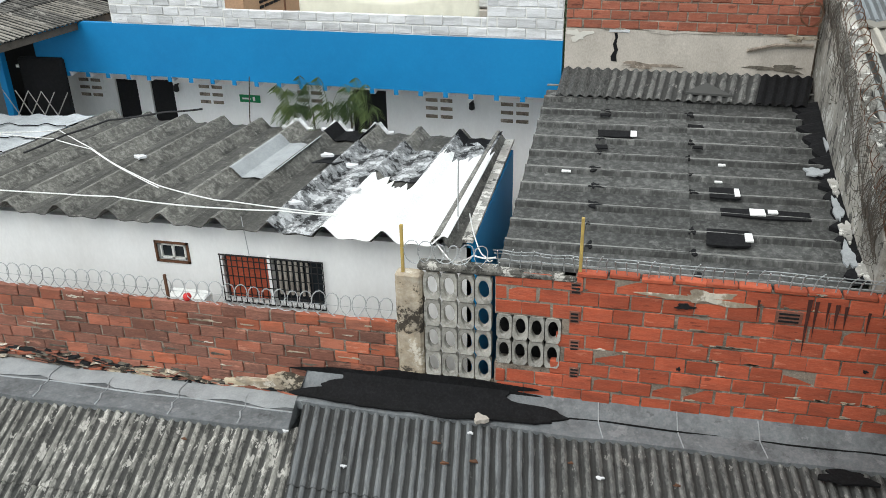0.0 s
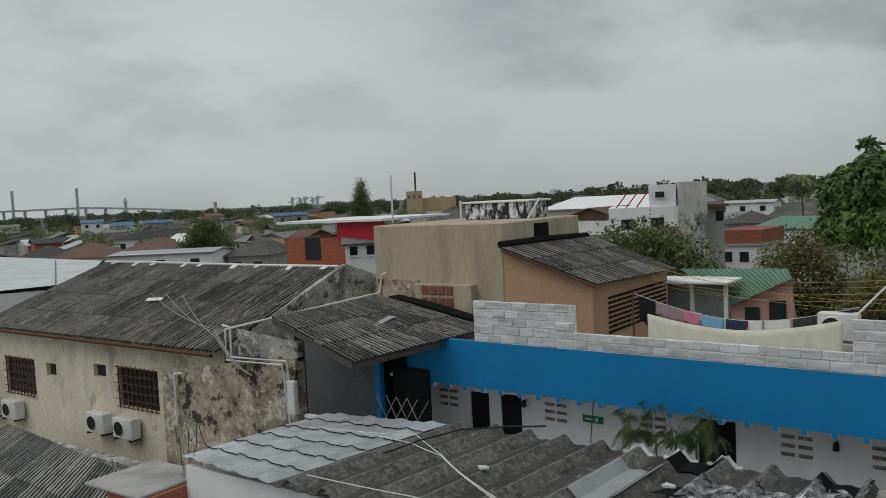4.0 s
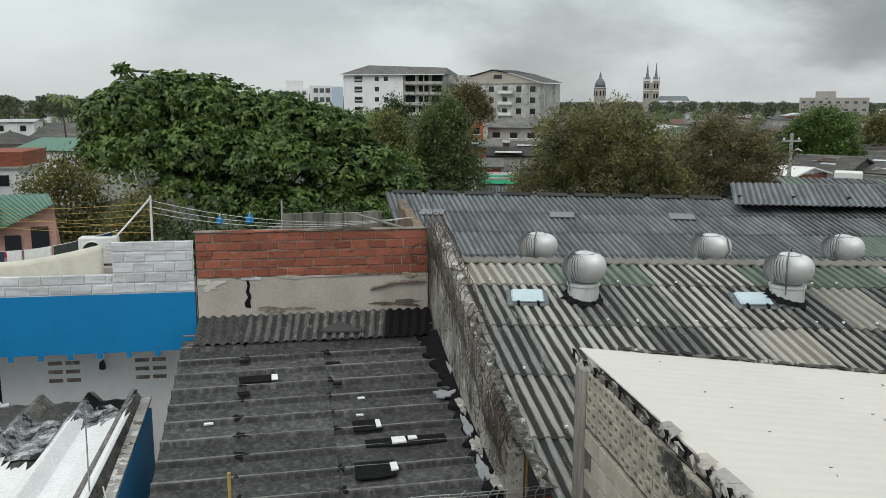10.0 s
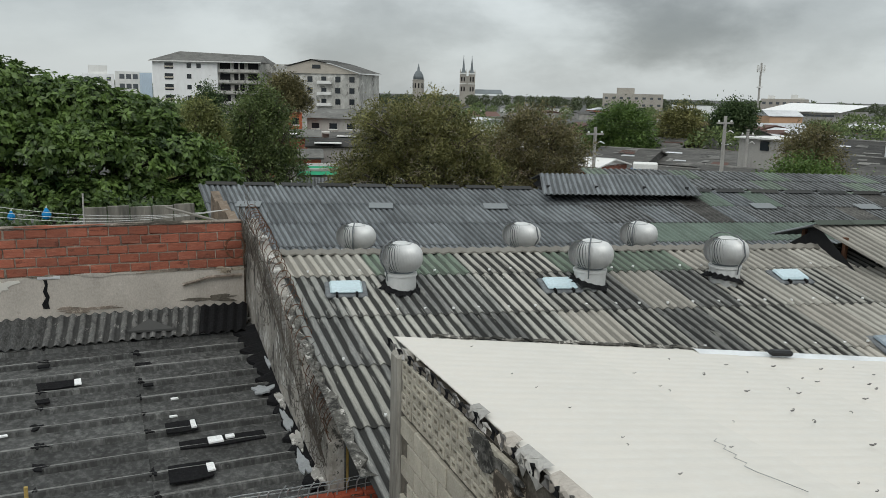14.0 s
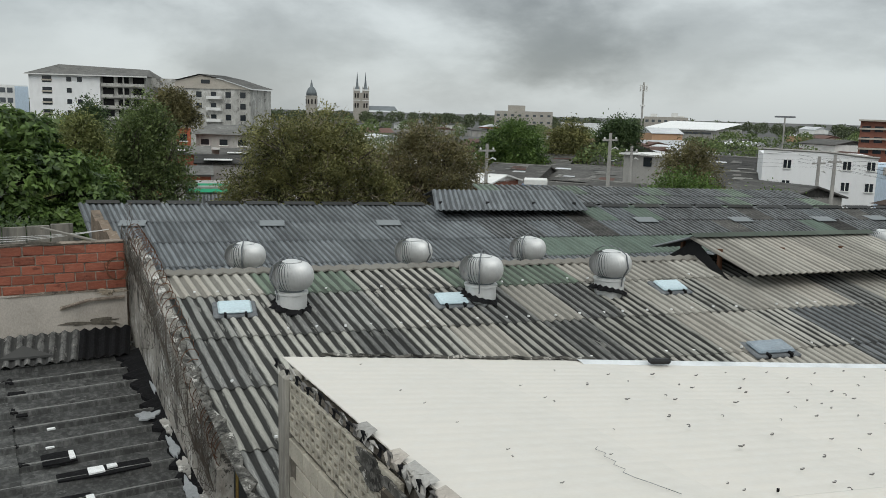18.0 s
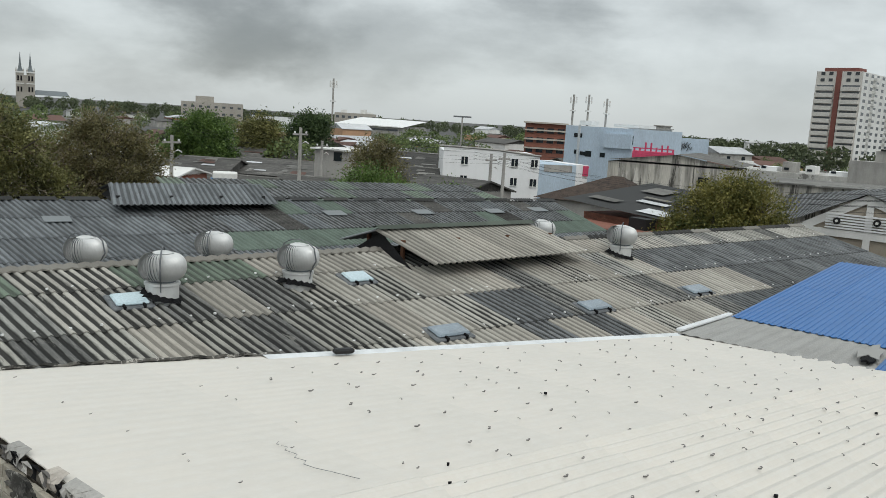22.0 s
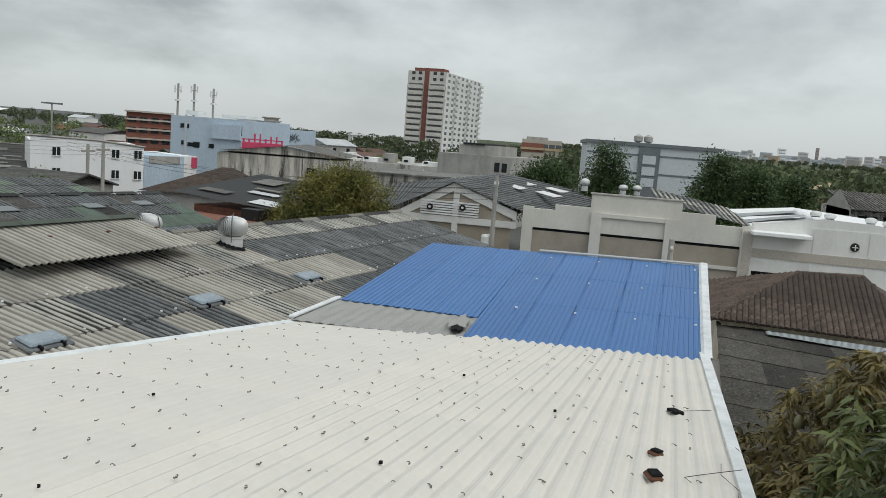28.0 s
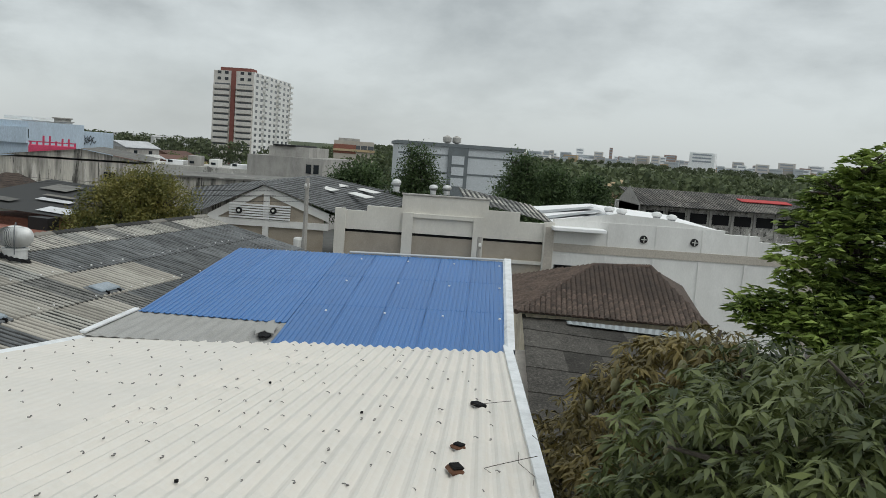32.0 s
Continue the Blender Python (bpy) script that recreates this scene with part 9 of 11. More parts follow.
# white and grey house with tower, farther off
wt, L = bld("white_tower_house", "white two-storey house with bare concrete tower", -24.6, 60, -20.1, 60, 7, zel(-1.4, 60), M_white_wall, "house")
part("upper_wall", Build().box(L - 1.9, L - 0.1, 0.2, 4, zel(-1.4, 60), zel(0.05, 60)), M_white_wall, wt)
part("tower", Build().box(L, L + 1.9, -0.5, 4, 0, zel(0.15, 60)), M_stain, wt, "bare concrete tower")
part("side_block", Build().box(L + 1.9, L + 3.1, 1, 6, 0, zel(-1.6, 60)), M_conc, wt)
part("eave", Build().box(L + 1.7, L + 3.4, 0.4, 6.4, zel(-1.6, 60), zel(-1.6, 60) + 0.2), M_terra2, wt)
for x, z, w, h in ((1.3, zel(-2.5, 60), 0.9, 0.7), (3.3, zel(-2.5, 60), 0.9, 0.8), (2.4, zel(-2.3, 60), 0.4, 0.2), (L - 1.2, zel(-0.6, 60), 0.6, 0.4), (L + 2.8, zel(-2.2, 60), 0.5, 0.7)):
    part("window", Build().box(x - w / 2, x + w / 2, -0.06 if x < L else 0.94, 0.02 if x < L else 1.0, z - h / 2, z + h / 2), M_glass_dark, wt)
part("tiled_lean_to", Build().poly([(L - 2.2, -2.2, zel(-3.6, 58)), (L + 0.2, -2.2, zel(-3.9, 58)), (L + 0.1, 0.0, zel(-2.75, 60)), (L - 2.9, 0.0, zel(-2.75, 60))]), M_terra2, wt, "brown tiled lean-to roof")
part("lower_patch", Build().box(L - 0.1, L + 1.4, -0.62, -0.5, zel(-4.6, 60), zel(-3.2, 60)), M_conc, wt)
for k in range(3):
    part("stair_rail", Build().tube([(L - 4.2 + k * 0.7, 0.6, zel(-1.4, 60)), (L - 3.4 + k * 0.7, 0.6, zel(-0.4, 60))], 0.05, 5), M_red_paint, wt, "red stair rail")

# red-roofed hall and low white halls on the left
rh, L = bld("red_hall", "brick hall with bright red fascia and white roof", -46.5, 72, -39.9, 66, 10, zel(-2.4, 70), M_brick_old, "hall")
part("fascia", Build().box(L - 4.5, L + 0.1, -0.1, 0.0, zel(-2.6, 70), zel(-1.4, 70)), M_red_paint, rh, "bright red fascia")
part("roof", Build().box(-0.5, L + 0.3, -0.6, 10.3, zel(-1.4, 70), zel(-1.25, 70)), M_white_bright, rh)
part("door", Build().box(2, 3.6, -0.05, 0.02, zel(-3.9, 70), zel(-2.4, 70)), M_glass_dark, rh)
bh, L = bld("small_blue_house", "small pale house with grey roof", -42.6, 66, -40.3, 66, 6, zel(-2.9, 66), M_offwhite, "house")
gable_roof(bh, L, 6, zel(-2.9, 66), 0.6, M_asb_far2)
facade(bh, L, zel(-3.9, 66), zel(-3.0, 66), 1, 2, 0.6, 0.7, M_glass_dark)
wl = thing("white_hall", "wide hall with white painted sheet roof", "hall")
plan = [polar(a, r) for a, r in ((-59.4, 45), (-58.0, 66), (-64.3, 87), (-75, 120), (-75, 45))]
part("roof", Build().poly([(x, y, 6.0) for x, y in plan]).poly([(x, y, 5.85) for x, y in plan]), M_zinc_far, wl)
for p, q in zip(plan, plan[1:] + plan[:1]):
    part("wall", Build().quad((*p, 0), (*q, 0), (*q, 5.97), (*p, 5.97)), M_offwhite, wl)
for k in range(5):
    (xa, ya), (xb, yb) = lerp(plan[0] + (0,), plan[4] + (0,), 0.1 + k * 0.2)[:2], lerp(plan[1] + (0,), plan[3] + (0,), 0.1 + k * 0.2)[:2]
    part("sheet_lap", Build().tube([(xa, ya, 6.01), (xb, yb, 6.01)], 0.05, 4), M_flash, wl)
part("verge", Build().tube([(x, y, 5.98) for x, y in (plan[4], plan[0], plan[1])], 0.14, 5), M_tar, wl, "black tarred roof edge")
wh2, L = bld("white_roof_hall", "long hall with white sheet roof", -29, 120, -20.5, 112, 22, zel(-1.3, 115), M_conc, "hall")
gable_roof(wh2, L, 22, zel(-1.3, 115), 1.5, M_white_bright)
sg, L = bld("yellow_building", "ochre building with rooftop sign mast", -38.2, 300, -37.1, 300, 8, zel(0.45, 300), M_ochre, "building")
part("wing", Build().box(L, L + 12, 2, 12, 0, zel(-0.05, 300)), M_ochre, sg)
part("mast", Build().tube([(L * 0.6, 3, zel(0.45, 300)), (L * 0.6, 3, zel(1.75, 300))], 0.35, 5), M_rust, sg)
facade(sg, L, zel(-0.3, 300), zel(0.4, 300), 1, 3, 0.8, 1.0, M_glass_grey, sill=False)
brg = thing("cable_bridge", "distant grey bridge with two slender pylons over the river", "bridge")
for az, el in ((-62.93, 1.6), (-59.31, 1.63)):
    x, y = polar(az, 2600)
    part("pylon", Build().box(x - 2.7, x + 2.7, y - 3, y + 3, 0, zel(el, 2600)), M_haze, brg)


def deck_el(az):
    return 0.44 if az < -59 else 0.44 - 0.055 * (az + 59) - 0.0035 * (az + 59) ** 2


deck = Build()
for k in range(22):
    a0, a1 = -70 + k * 0.85, -70 + (k + 1) * 0.85
    (x0, y0), (x1, y1) = polar(a0, 2600), polar(a1, 2600)
    h0, h1 = zel(deck_el(a0), 2600), zel(deck_el(a1), 2600)
    deck.quad((x0, y0, h0), (x1, y1, h1), (x1, y1, h1 - 5.5), (x0, y0, h0 - 5.5))
    deck.quad((x0, y0, h0), (x1, y1, h1), (x1 * 1.01, y1 * 1.01, h1), (x0 * 1.01, y0 * 1.01, h0))
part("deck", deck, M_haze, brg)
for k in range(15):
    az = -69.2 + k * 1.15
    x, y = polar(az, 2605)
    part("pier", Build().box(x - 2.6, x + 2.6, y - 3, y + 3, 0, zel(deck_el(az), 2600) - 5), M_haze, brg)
x, y = polar(-56.5, 900)
lh = thing("light_tower", "slim grey light tower beside the river", "tower", (x, y, 0))
part("shaft", Build().lathe([(2.2, 0), (1.4, zel(0.62, 900))], (0, 0, 0), 10), M_haze, lh)
part("gallery", Build().lathe([(2.4, zel(0.60, 900)), (2.4, zel(0.68, 900)), (1.1, zel(0.72, 900)), (0.9, zel(0.86, 900)), (0.1, zel(0.92, 900))], (0, 0, 0), 10), M_haze, lh)
x, y = polar(-50.95, 420)
stk = thing("chimney", "brown brick factory chimney among the roofs", "chimney", (x, y, 0))
part("shaft", Build().lathe([(1.1, 0), (0.75, zel(0.25, 420)), (0.95, zel(0.27, 420)), (0.9, zel(0.36, 420))], (0, 0, 0), 10), M_stain, stk)
for k in range(5):
    x, y = polar(-45.9 + 0.42 * k + 0.1 * (k % 2), 1500)
    cr = thing("harbour_crane", "faint grey harbour crane on the horizon", "crane", (x, y, 0), 30, group="harbour cranes")
    part("mast", Build().box(-2.2, 2.2, -2, 2, 0, zel(0.45 - 0.1 * (k % 2), 1500)), M_haze, cr)
    part("jib", Build().tube([(-8, 0, zel(0.05, 1500)), (0, 0, zel(0.25, 1500)), (14, 0, zel(0.42, 1500))], 1.0, 4), M_haze, cr)


def hip_roof(t, L, depth, z, rise, material, over=0.5):
    """A roof with four slopes over a house."""
    i = min(L, depth) / 2
    A, B, C, D = (-over, -over, z), (L + over, -over, z), (L + over, depth + over, z), (-over, depth + over, z)
    E, F = (i, depth / 2, z + rise), (max(L - i, i + 0.2), depth / 2, z + rise)
    part("roof", Build().poly([A, B, F, E]).poly([B, C, F]).poly([C, D, E, F]).poly([D, A, E]).poly([A, B, C, D]), material, t)
    part("ridge_tiles", Build().tube([E, F], 0.12, 5), material, t)


# low houses with tiled and blue roofs between the old house and the river
for name, label, a0, r0, a1, r1, dp, ze, rise, wm, rm, hip in (
        ("hip_house", "low house with red-brown hipped tile roof", -60.9, 112, -57.9, 110, 9, 4.2, 1.7, M_cream, M_terra2, 1),
        ("hip_house", "low house with red-brown hipped tile roof", -57.0, 122, -54.4, 118, 9, 4.1, 1.7, M_offwhite, M_terra2, 1),
        ("hip_house", "house with large grey-brown hipped roof", -57.4, 165, -53.9, 160, 12, 4.4, 2.0, M_offwhite, M_asb_far, 1),
        ("white_gable_house", "small white gabled house with pale roof", -54.2, 124, -52.6, 122, 7, 5.0, 1.0, M_white_wall, M_offwhite, 0),
        ("white_gable_house", "small white house with steep gable", -58.7, 118, -57.5, 118, 5, 3.6, 1.4, M_white_wall, M_white_sheet, 0),
        ("long_white_house", "long low white house with flat roof", -57.7, 96, -51.4, 92, 7, 4.9, 0.25, M_white_wall, M_white_sheet, 0),
        ("grey_hip_house", "grey hipped house behind the pale roof", -50.4, 96, -47.8, 94, 8, 4.0, 1.9, M_conc, M_asb_far, 1),
        ("grey_hip_house", "grey hipped house behind the pale roof", -63.2, 118, -60.9, 116, 9, 4.0, 1.6, M_conc, M_asb_far, 1),
        ("green_roof_shop", "white shop with dull green sheet roof", -15.4, 86, -11.7, 82, 9, 5.0, 0.9, M_offwhite, M_green_sheet, 0),
        ("pitched_house", "beige house with weathered pitched roof", -14.5, 132, -11.1, 126, 10, 4.2, 1.9, M_cream, M_asb_far, 0),
        ("grey_hip_house", "low grey house with weathered hipped roof", -17.2, 105, -14.9, 104, 8, 4.6, 1.3, M_conc, M_asb_far, 1),
        ("long_white_house", "long pale hall behind the district roofs", -19.0, 175, -14.2, 172, 10, 5.4, 0.4, M_offwhite, M_zinc_far, 0),
        ("blue_roof_shed", "large shed with faded blue sheet roof", -59.2, 290, -57.9, 290, 14, 6.6, 0.9, M_offwhite, M_blue_far, 0),
        ("blue_roof_shed", "large shed with faded blue sheet roof", -57.4, 255, -56.1, 255, 14, 5.6, 1.0, M_offwhite, M_blue_far, 0),
        ("blue_roof_shed", "large shed with faded blue sheet roof", -55.5, 280, -53.7, 280, 14, 5.6, 0.8, M_conc, M_blue_far, 0),
        ("blue_roof_shed", "large shed with faded blue sheet roof", -47.2, 230, -45.0, 230, 14, 6.4, 0.8, M_conc, M_blue_far, 0)):
    t, L = bld(name, label, a0, r0, a1, r1, dp, ze, wm, "house" if "house" in name else "shed")
    if hip:
        hip_roof(t, L, dp, ze, rise, rm)
    else:
        gable_roof(t, L, dp, ze, rise, rm)
    n = max(2, int(L / 3.5))
    for k in range(n):
        xm = (k + 0.5) * L / n
        part("window", Build().box(xm - 0.5, xm + 0.5, -0.05, 0.02, ze - 1.7, ze - 0.7), M_glass_dark, t)

bt, L = bld("brick_top_house", "white house with raw orange brick upper storey", -17.6, 70, -15.2, 69, 6, 4.55, M_white_wall, "house")
part("upper_wall", Build().box(0.2, L + 0.3, 0.1, 5.8, 4.55, 5.7), M_brick_dull, bt, "raw brick upper storey")
part("slab_edge", Build().box(-0.2, L + 0.5, -0.2, 6.1, 4.5, 4.62), M_conc, bt)
for xm in (0.7, 2.0):
    part("window", Build().box(xm - 0.35, xm + 0.35, -0.05, 0.02, 3.2, 4.0), M_glass_dark, bt)
x, y = polar(-12.56, 112)
fp = thing("palm", "slender coconut palm above the district roofs", "palm", (x, y, 0))
part("trunk", Build().tube([(0.6, 0, 0), (0.25, 0, 4.5), (0, 0, zel(0.0, 112))], 0.16, 6, 0.1), M_bark, fp)
ptop = zel(0.0, 112)
for q in range(13):
    a, up = q * 2.4, 0.5 + 0.13 * (q % 5)
    sp = [(math.cos(a) * 1.7 * s, math.sin(a) * 1.7 * s, ptop + up * 2.2 * s - 1.9 * s * s) for s in (0, 0.3, 0.6, 0.85, 1.0)]
    fr = Build()
    for p, q2 in zip(sp, sp[1:]):
        sx, sy = -math.sin(a) * 0.22, math.cos(a) * 0.22
        for e in (-1, 1):
            fr.quad(p, q2, (q2[0] + e * sx, q2[1] + e * sy, q2[2] - 0.2), (p[0] + e * sx, p[1] + e * sy, p[2] - 0.2))
    part("frond", fr, M_leaf_mid, fp)

# apartment blocks, church and dome on the horizon
ap, L = bld("apartment_block", "white four-storey apartment block with grey hipped roof", 5.0, 220, 9.0, 215, 16, zel(1.72, 217), M_white_wall)
AT, AW = zel(1.72, 217), 10.4
fh = (AT - zel(-1.0, 217)) / 4
part("wing", Build().box(L, L + AW, 0.9, 15, 0, AT), M_stain, ap, "stained grey wing with deep balconies")
for f in range(4):
    z = zel(-1.0, 217) + f * fh
    part("loggia", Build().box(3.0, 5.1, -0.06, 0.05, z + 0.5, z + 2.0), M_glass_dark, ap, "dark stair window")
    part("sill", Build().box(2.9, 5.2, -0.2, 0.0, z + 0.9, z + 1.25), M_beige, ap)
    for x in (9.0, 11.4):
        if f != 2 or x < 10:
            part("window", Build().box(x - 0.55, x + 0.55, -0.06, 0.05, z + 0.8, z + 1.9), M_glass_dark, ap)
    for k in range(3):
        x = L + 0.4 + k * AW / 3
        part("opening", Build().box(x, x + 2.5, 0.8, 0.92, z + 0.7, z + 2.2), M_dark, ap, "dark balcony opening")
    part("balcony", Build().box(L + 0.2, L + AW - 0.2, -0.2, 0.9, z - 0.1, z + 0.12), M_conc, ap)
    part("balustrade", Build().box(L + 0.2, L + AW - 0.2, -0.2, -0.1, z + 0.12, z + 0.7), M_stain, ap)
    part("balcony_post", Build().box(L + AW * 0.5, L + AW * 0.5 + 0.3, -0.2, 0.1, z, z + fh), M_conc, ap)
ra, rb2 = (4.2, 8, zel(2.3, 224)), (L + AW - 1.0, 8, zel(2.13, 222))
ev = [(-0.7, -0.9, AT - 0.1), (L + AW + 0.5, -0.9, AT - 0.1), (L + AW + 0.5, 17, AT - 0.1), (-0.7, 17, AT - 0.1)]
for face in ([ev[0], ev[1], rb2, ra], [ev[1], ev[2], rb2], [ev[2], ev[3], ra, rb2], [ev[3], ev[0], ra]):
    part("roof", Build().poly(face), M_asb_far2, ap, "grey weathered hipped roof")
part("eave_board", Build().box(-0.7, L + AW + 0.5, -0.95, -0.85, AT - 0.35, AT - 0.1), M_offwhite, ap)
part("link", Build().box(L + AW, L + AW + 8.5, 4, 12, 0, AT - 0.3), M_stain, ap, "set-back linking block")
ap2, L = bld("old_apartment_block", "stained grey apartment block with peeling walls", 13.6, 208, 18.2, 201, 14, zel(1.12, 203), M_stain, "building")
facade(ap2, L, zel(-1.1, 203), zel(1.1, 203), 3, 5, 1.3, 1.3, M_glass_dark, sill=False)
for f in range(3):
    z = zel(-1.1, 203) + f * (zel(1.1, 203) - zel(-1.1, 203)) / 3
    part("balcony", Build().box(L * 0.42, L * 0.62, -1.0, 0.0, z + 0.3, z + 1.0), M_offwhite, ap2)
    part("balcony", Build().box(L * 0.05, L * 0.2, -1.0, 0.0, z + 0.3, z + 0.95), M_stain, ap2)
part("pediment", Build().poly([(-0.4, -0.3, zel(1.12, 203)), (L + 0.4, -0.3, zel(1.12, 203)), (L * 0.62, -0.3, zel(1.72, 203)), (L * 0.33, -0.3, zel(2.0, 203)), (-0.4, -0.3, zel(1.55, 203))]), M_beige, ap2, "cream stepped gable")
part("pediment_window", Build().box(L * 0.34, L * 0.46, -0.38, -0.3, zel(1.45, 203), zel(1.7, 203)), M_glass_dark, ap2)
for x0, e0, x1, e1 in ((-0.8, 1.6, L * 0.33, 2.06), (L * 0.33, 2.06, L * 0.62, 1.78), (L * 0.62, 1.78, L + 0.8, 1.16)):
    part("roof", Build().quad((x0, -0.8, zel(e0, 203)), (x1, -0.8, zel(e1, 203)), (x1, 14, zel(e1, 203) + 0.2), (x0, 14, zel(e0, 203) + 0.2)), M_asb_far, ap2, "dark weathered roof slope")
low1, L = bld("low_apartments", "pale apartment block with blue-grey bays behind the tree", 2.75, 250, 4.9, 250, 12, zel(0.92, 250), M_offwhite)
facade(low1, L * 0.55, zel(-0.3, 250), zel(0.9, 250), 2, 3, 1.3, 1.3, M_glass_grey, sill=False, x0=L * 0.1)
part("bay", Build().box(L * 0.68, L + 0.2, -1.0, 0.0, 0, zel(0.85, 250)), M_ltblue, low1)
facade(low1, L * 0.3, zel(-0.3, 250), zel(0.9, 250), 2, 1, 1.6, 1.2, M_glass_dark, sill=False, x0=L * 0.69)
low2, L = bld("stair_tower_house", "white flat-roofed house with stair tower", 0.8, 260, 2.7, 260, 10, zel(0.72, 260), M_white_wall, "house")
part("stair_head", Build().box(L * 0.22, L * 0.8, 1, 6, zel(0.72, 260), zel(1.25, 260)), M_offwhite, low2)
facade(low2, L, zel(-0.4, 260), zel(0.7, 260), 2, 3, 1.1, 1.0, M_glass_grey, sill=False)
gh, L = bld("grey_house", "grey two-storey house among the trees", 14.75, 110, 18.3, 108, 8, zel(-1.75, 110), M_conc, "house")
facade(gh, L, zel(-3.7, 110), zel(-1.85, 110), 2, 3, 1.0, 0.7, M_glass_dark)
part("veranda", Build().box(L * 0.3, L + 0.3, -1.6, 0.0, zel(-2.75, 110), zel(-2.65, 110)), M_offwhite, gh)
part("roof", Build().poly([(-0.4, -0.6, zel(-1.78, 110)), (L + 0.4, -0.6, zel(-1.78, 110)), (L + 0.2, 5, zel(-1.2, 114)), (0.2, 5, zel(-1.15, 114))]).poly([(0.2, 5, zel(-1.15, 114)), (L + 0.2, 5, zel(-1.2, 114)), (L + 0.4, 9, zel(-1.8, 114)), (-0.4, 9, zel(-1.8, 114))]), M_asb_far2, gh, "weathered pitched roof")
rdh, L = bld("red_house", "small red brick house among the trees", 13.56, 104, 14.45, 104, 6, zel(-1.5, 104), M_orange_wall, "house")
facade(rdh, L, zel(-2.6, 104), zel(-1.5, 104), 1, 1, 0.8, 0.8, M_glass_dark)
part("floor_band", Build().box(-0.1, L + 0.1, -0.3, 0, zel(-2.75, 104), zel(-2.65, 104)), M_brick_flat, rdh)
gsh, L = bld("green_awning_shop", "low shop with bright green awning roof", 12.6, 70, 17.0, 70, 6, zel(-5.2, 70), M_conc, "shop")
part("awning", Build().poly([(L * 0.35, -1, zel(-5.5, 70)), (L, -1, zel(-5.5, 70)), (L, 1.5, zel(-5.1, 70)), (L * 0.35, 1.5, zel(-5.1, 70))]), M_green_bright, gsh)
roof_sheets(gsh, ((-5, -1.2, 2.5), (L - 0.2, -1.2, 2.6), (L - 0.2, -7, 1.7), (-5, -7, 1.7)), 6, 1, lambda i, j: M_asb_dark if i % 3 else M_asb, waves=6)
for k, (a, r, w, d, h, m) in enumerate(((11.6, 84, 6, 5, 3.0, M_asb_far2), (14.8, 88, 7, 5, 3.9, M_asb_far), (12.6, 96, 5, 5, 4.4, M_asb_far2), (16.4, 96, 6, 5, 4.2, M_asb_far))):
    t, L = bld("back_shed", "low shed with patched sheet roof between the trees", a, r, a + math.degrees(w / r), r, d, h, M_conc if k % 2 else M_brick_old, "shed")
    gable_roof(t, L, d, h, 0.7, m)
    part("tarpaulin", Build().box(L * 0.1, L * 0.5, -0.5, 1.4, h + 0.25, h + 0.33), M_offwhite, t, "pale tarpaulin on the eave")
church = thing("church", "distant stone church with twin pointed spires", "church", (*polar(25.45, 600), 0), -25.45)
part("nave", Build().box(-5, 5, 0, 30, 0, zel(0.0, 600)), M_stone, church)
part("facade_wall", Build().box(-2.0, 2.0, -1.5, 3, 0, zel(1.15, 600)), M_stone, church)
part("nave_roof", Build().poly([(4, 1, zel(0.0, 600)), (26, 1, zel(0.0, 600)), (24, 8, zel(0.3, 600)), (6, 8, zel(0.3, 600))]), M_slate, church)
for s in (-1, 1):
    tw = part("tower", Build().box(s * 3.1 - 2.3, s * 3.1 + 2.3, -2, 2.6, 0, zel(1.3, 600)), M_stone, church)
    part("cornice", Build().box(s * 3.1 - 2.6, s * 3.1 + 2.6, -2.3, 2.9, zel(1.27, 600), zel(1.36, 600)).box(s * 3.1 - 2.5, s * 3.1 + 2.5, -2.2, 2.8, zel(0.62, 600), zel(0.67, 600)), M_offwhite, tw)
    part("spire", Build().lathe([(1.9, 0), (1.0, 2.2), (0.65, 5.0), (0.05, zel(2.52, 600) - zel(1.36, 600))], (s * 2.9, 0.3, zel(1.36, 600)), 8), M_slate, tw, "slate-grey spire")
    for c in (-1, 1):
        part("pinnacle", Build().lathe([(0.45, 0), (0.05, 2.6)], (s * 3.1 + c * 2.0, -1.8, zel(1.36, 600)), 6), M_stone, tw)
    for z in (0.15, 0.8):
        for c in (-1, 1):
            part("belfry_opening", Build().box(s * 3.1 + c * 0.9 - 0.5, s * 3.1 + c * 0.9 + 0.5, -2.1, -1.95, zel(z, 600), zel(z + 0.3, 600)), M_dark, tw)
dome = thing("domed_church", "distant grey church dome with lantern", "church", (*polar(22.15, 600), 0))
part("drum", Build().lathe([(4.0, 0), (4.0, zel(0.75, 600)), (4.4, zel(0.8, 600)), (3.8, zel(0.85, 600))], (0, 0, 0), 16), M_stone, dome)
part("cupola", Build().lathe([(3.8, zel(0.85, 600)), (3.5, zel(1.1, 600)), (2.4, zel(1.33, 600)), (0.9, zel(1.46, 600)), (0.7, zel(1.65, 600)), (0.12, zel(1.9, 600))], (0, 0, 0), 16), M_slate, dome, smooth=True)
for k in range(10):
    a = 2 * math.pi * k / 10
    part("drum_window", Build().box(-0.45, 0.45, -0.1, 0.1, zel(0.3, 600), zel(0.62, 600), 0, Matrix.Translation((3.98 * math.cos(a), 3.98 * math.sin(a), 0)) @ Matrix.Rotation(a + math.pi / 2, 4, "Z")), M_dark, dome)
hb, L = bld("hotel", "beige flat-roofed block on the horizon", 34.5, 420, 38.4, 420, 14, zel(0.22, 420), M_stone)
part("stair_head", Build().box(6.5, 15, 2, 8, zel(0.22, 420), zel(0.6, 420)), M_stone, hb)
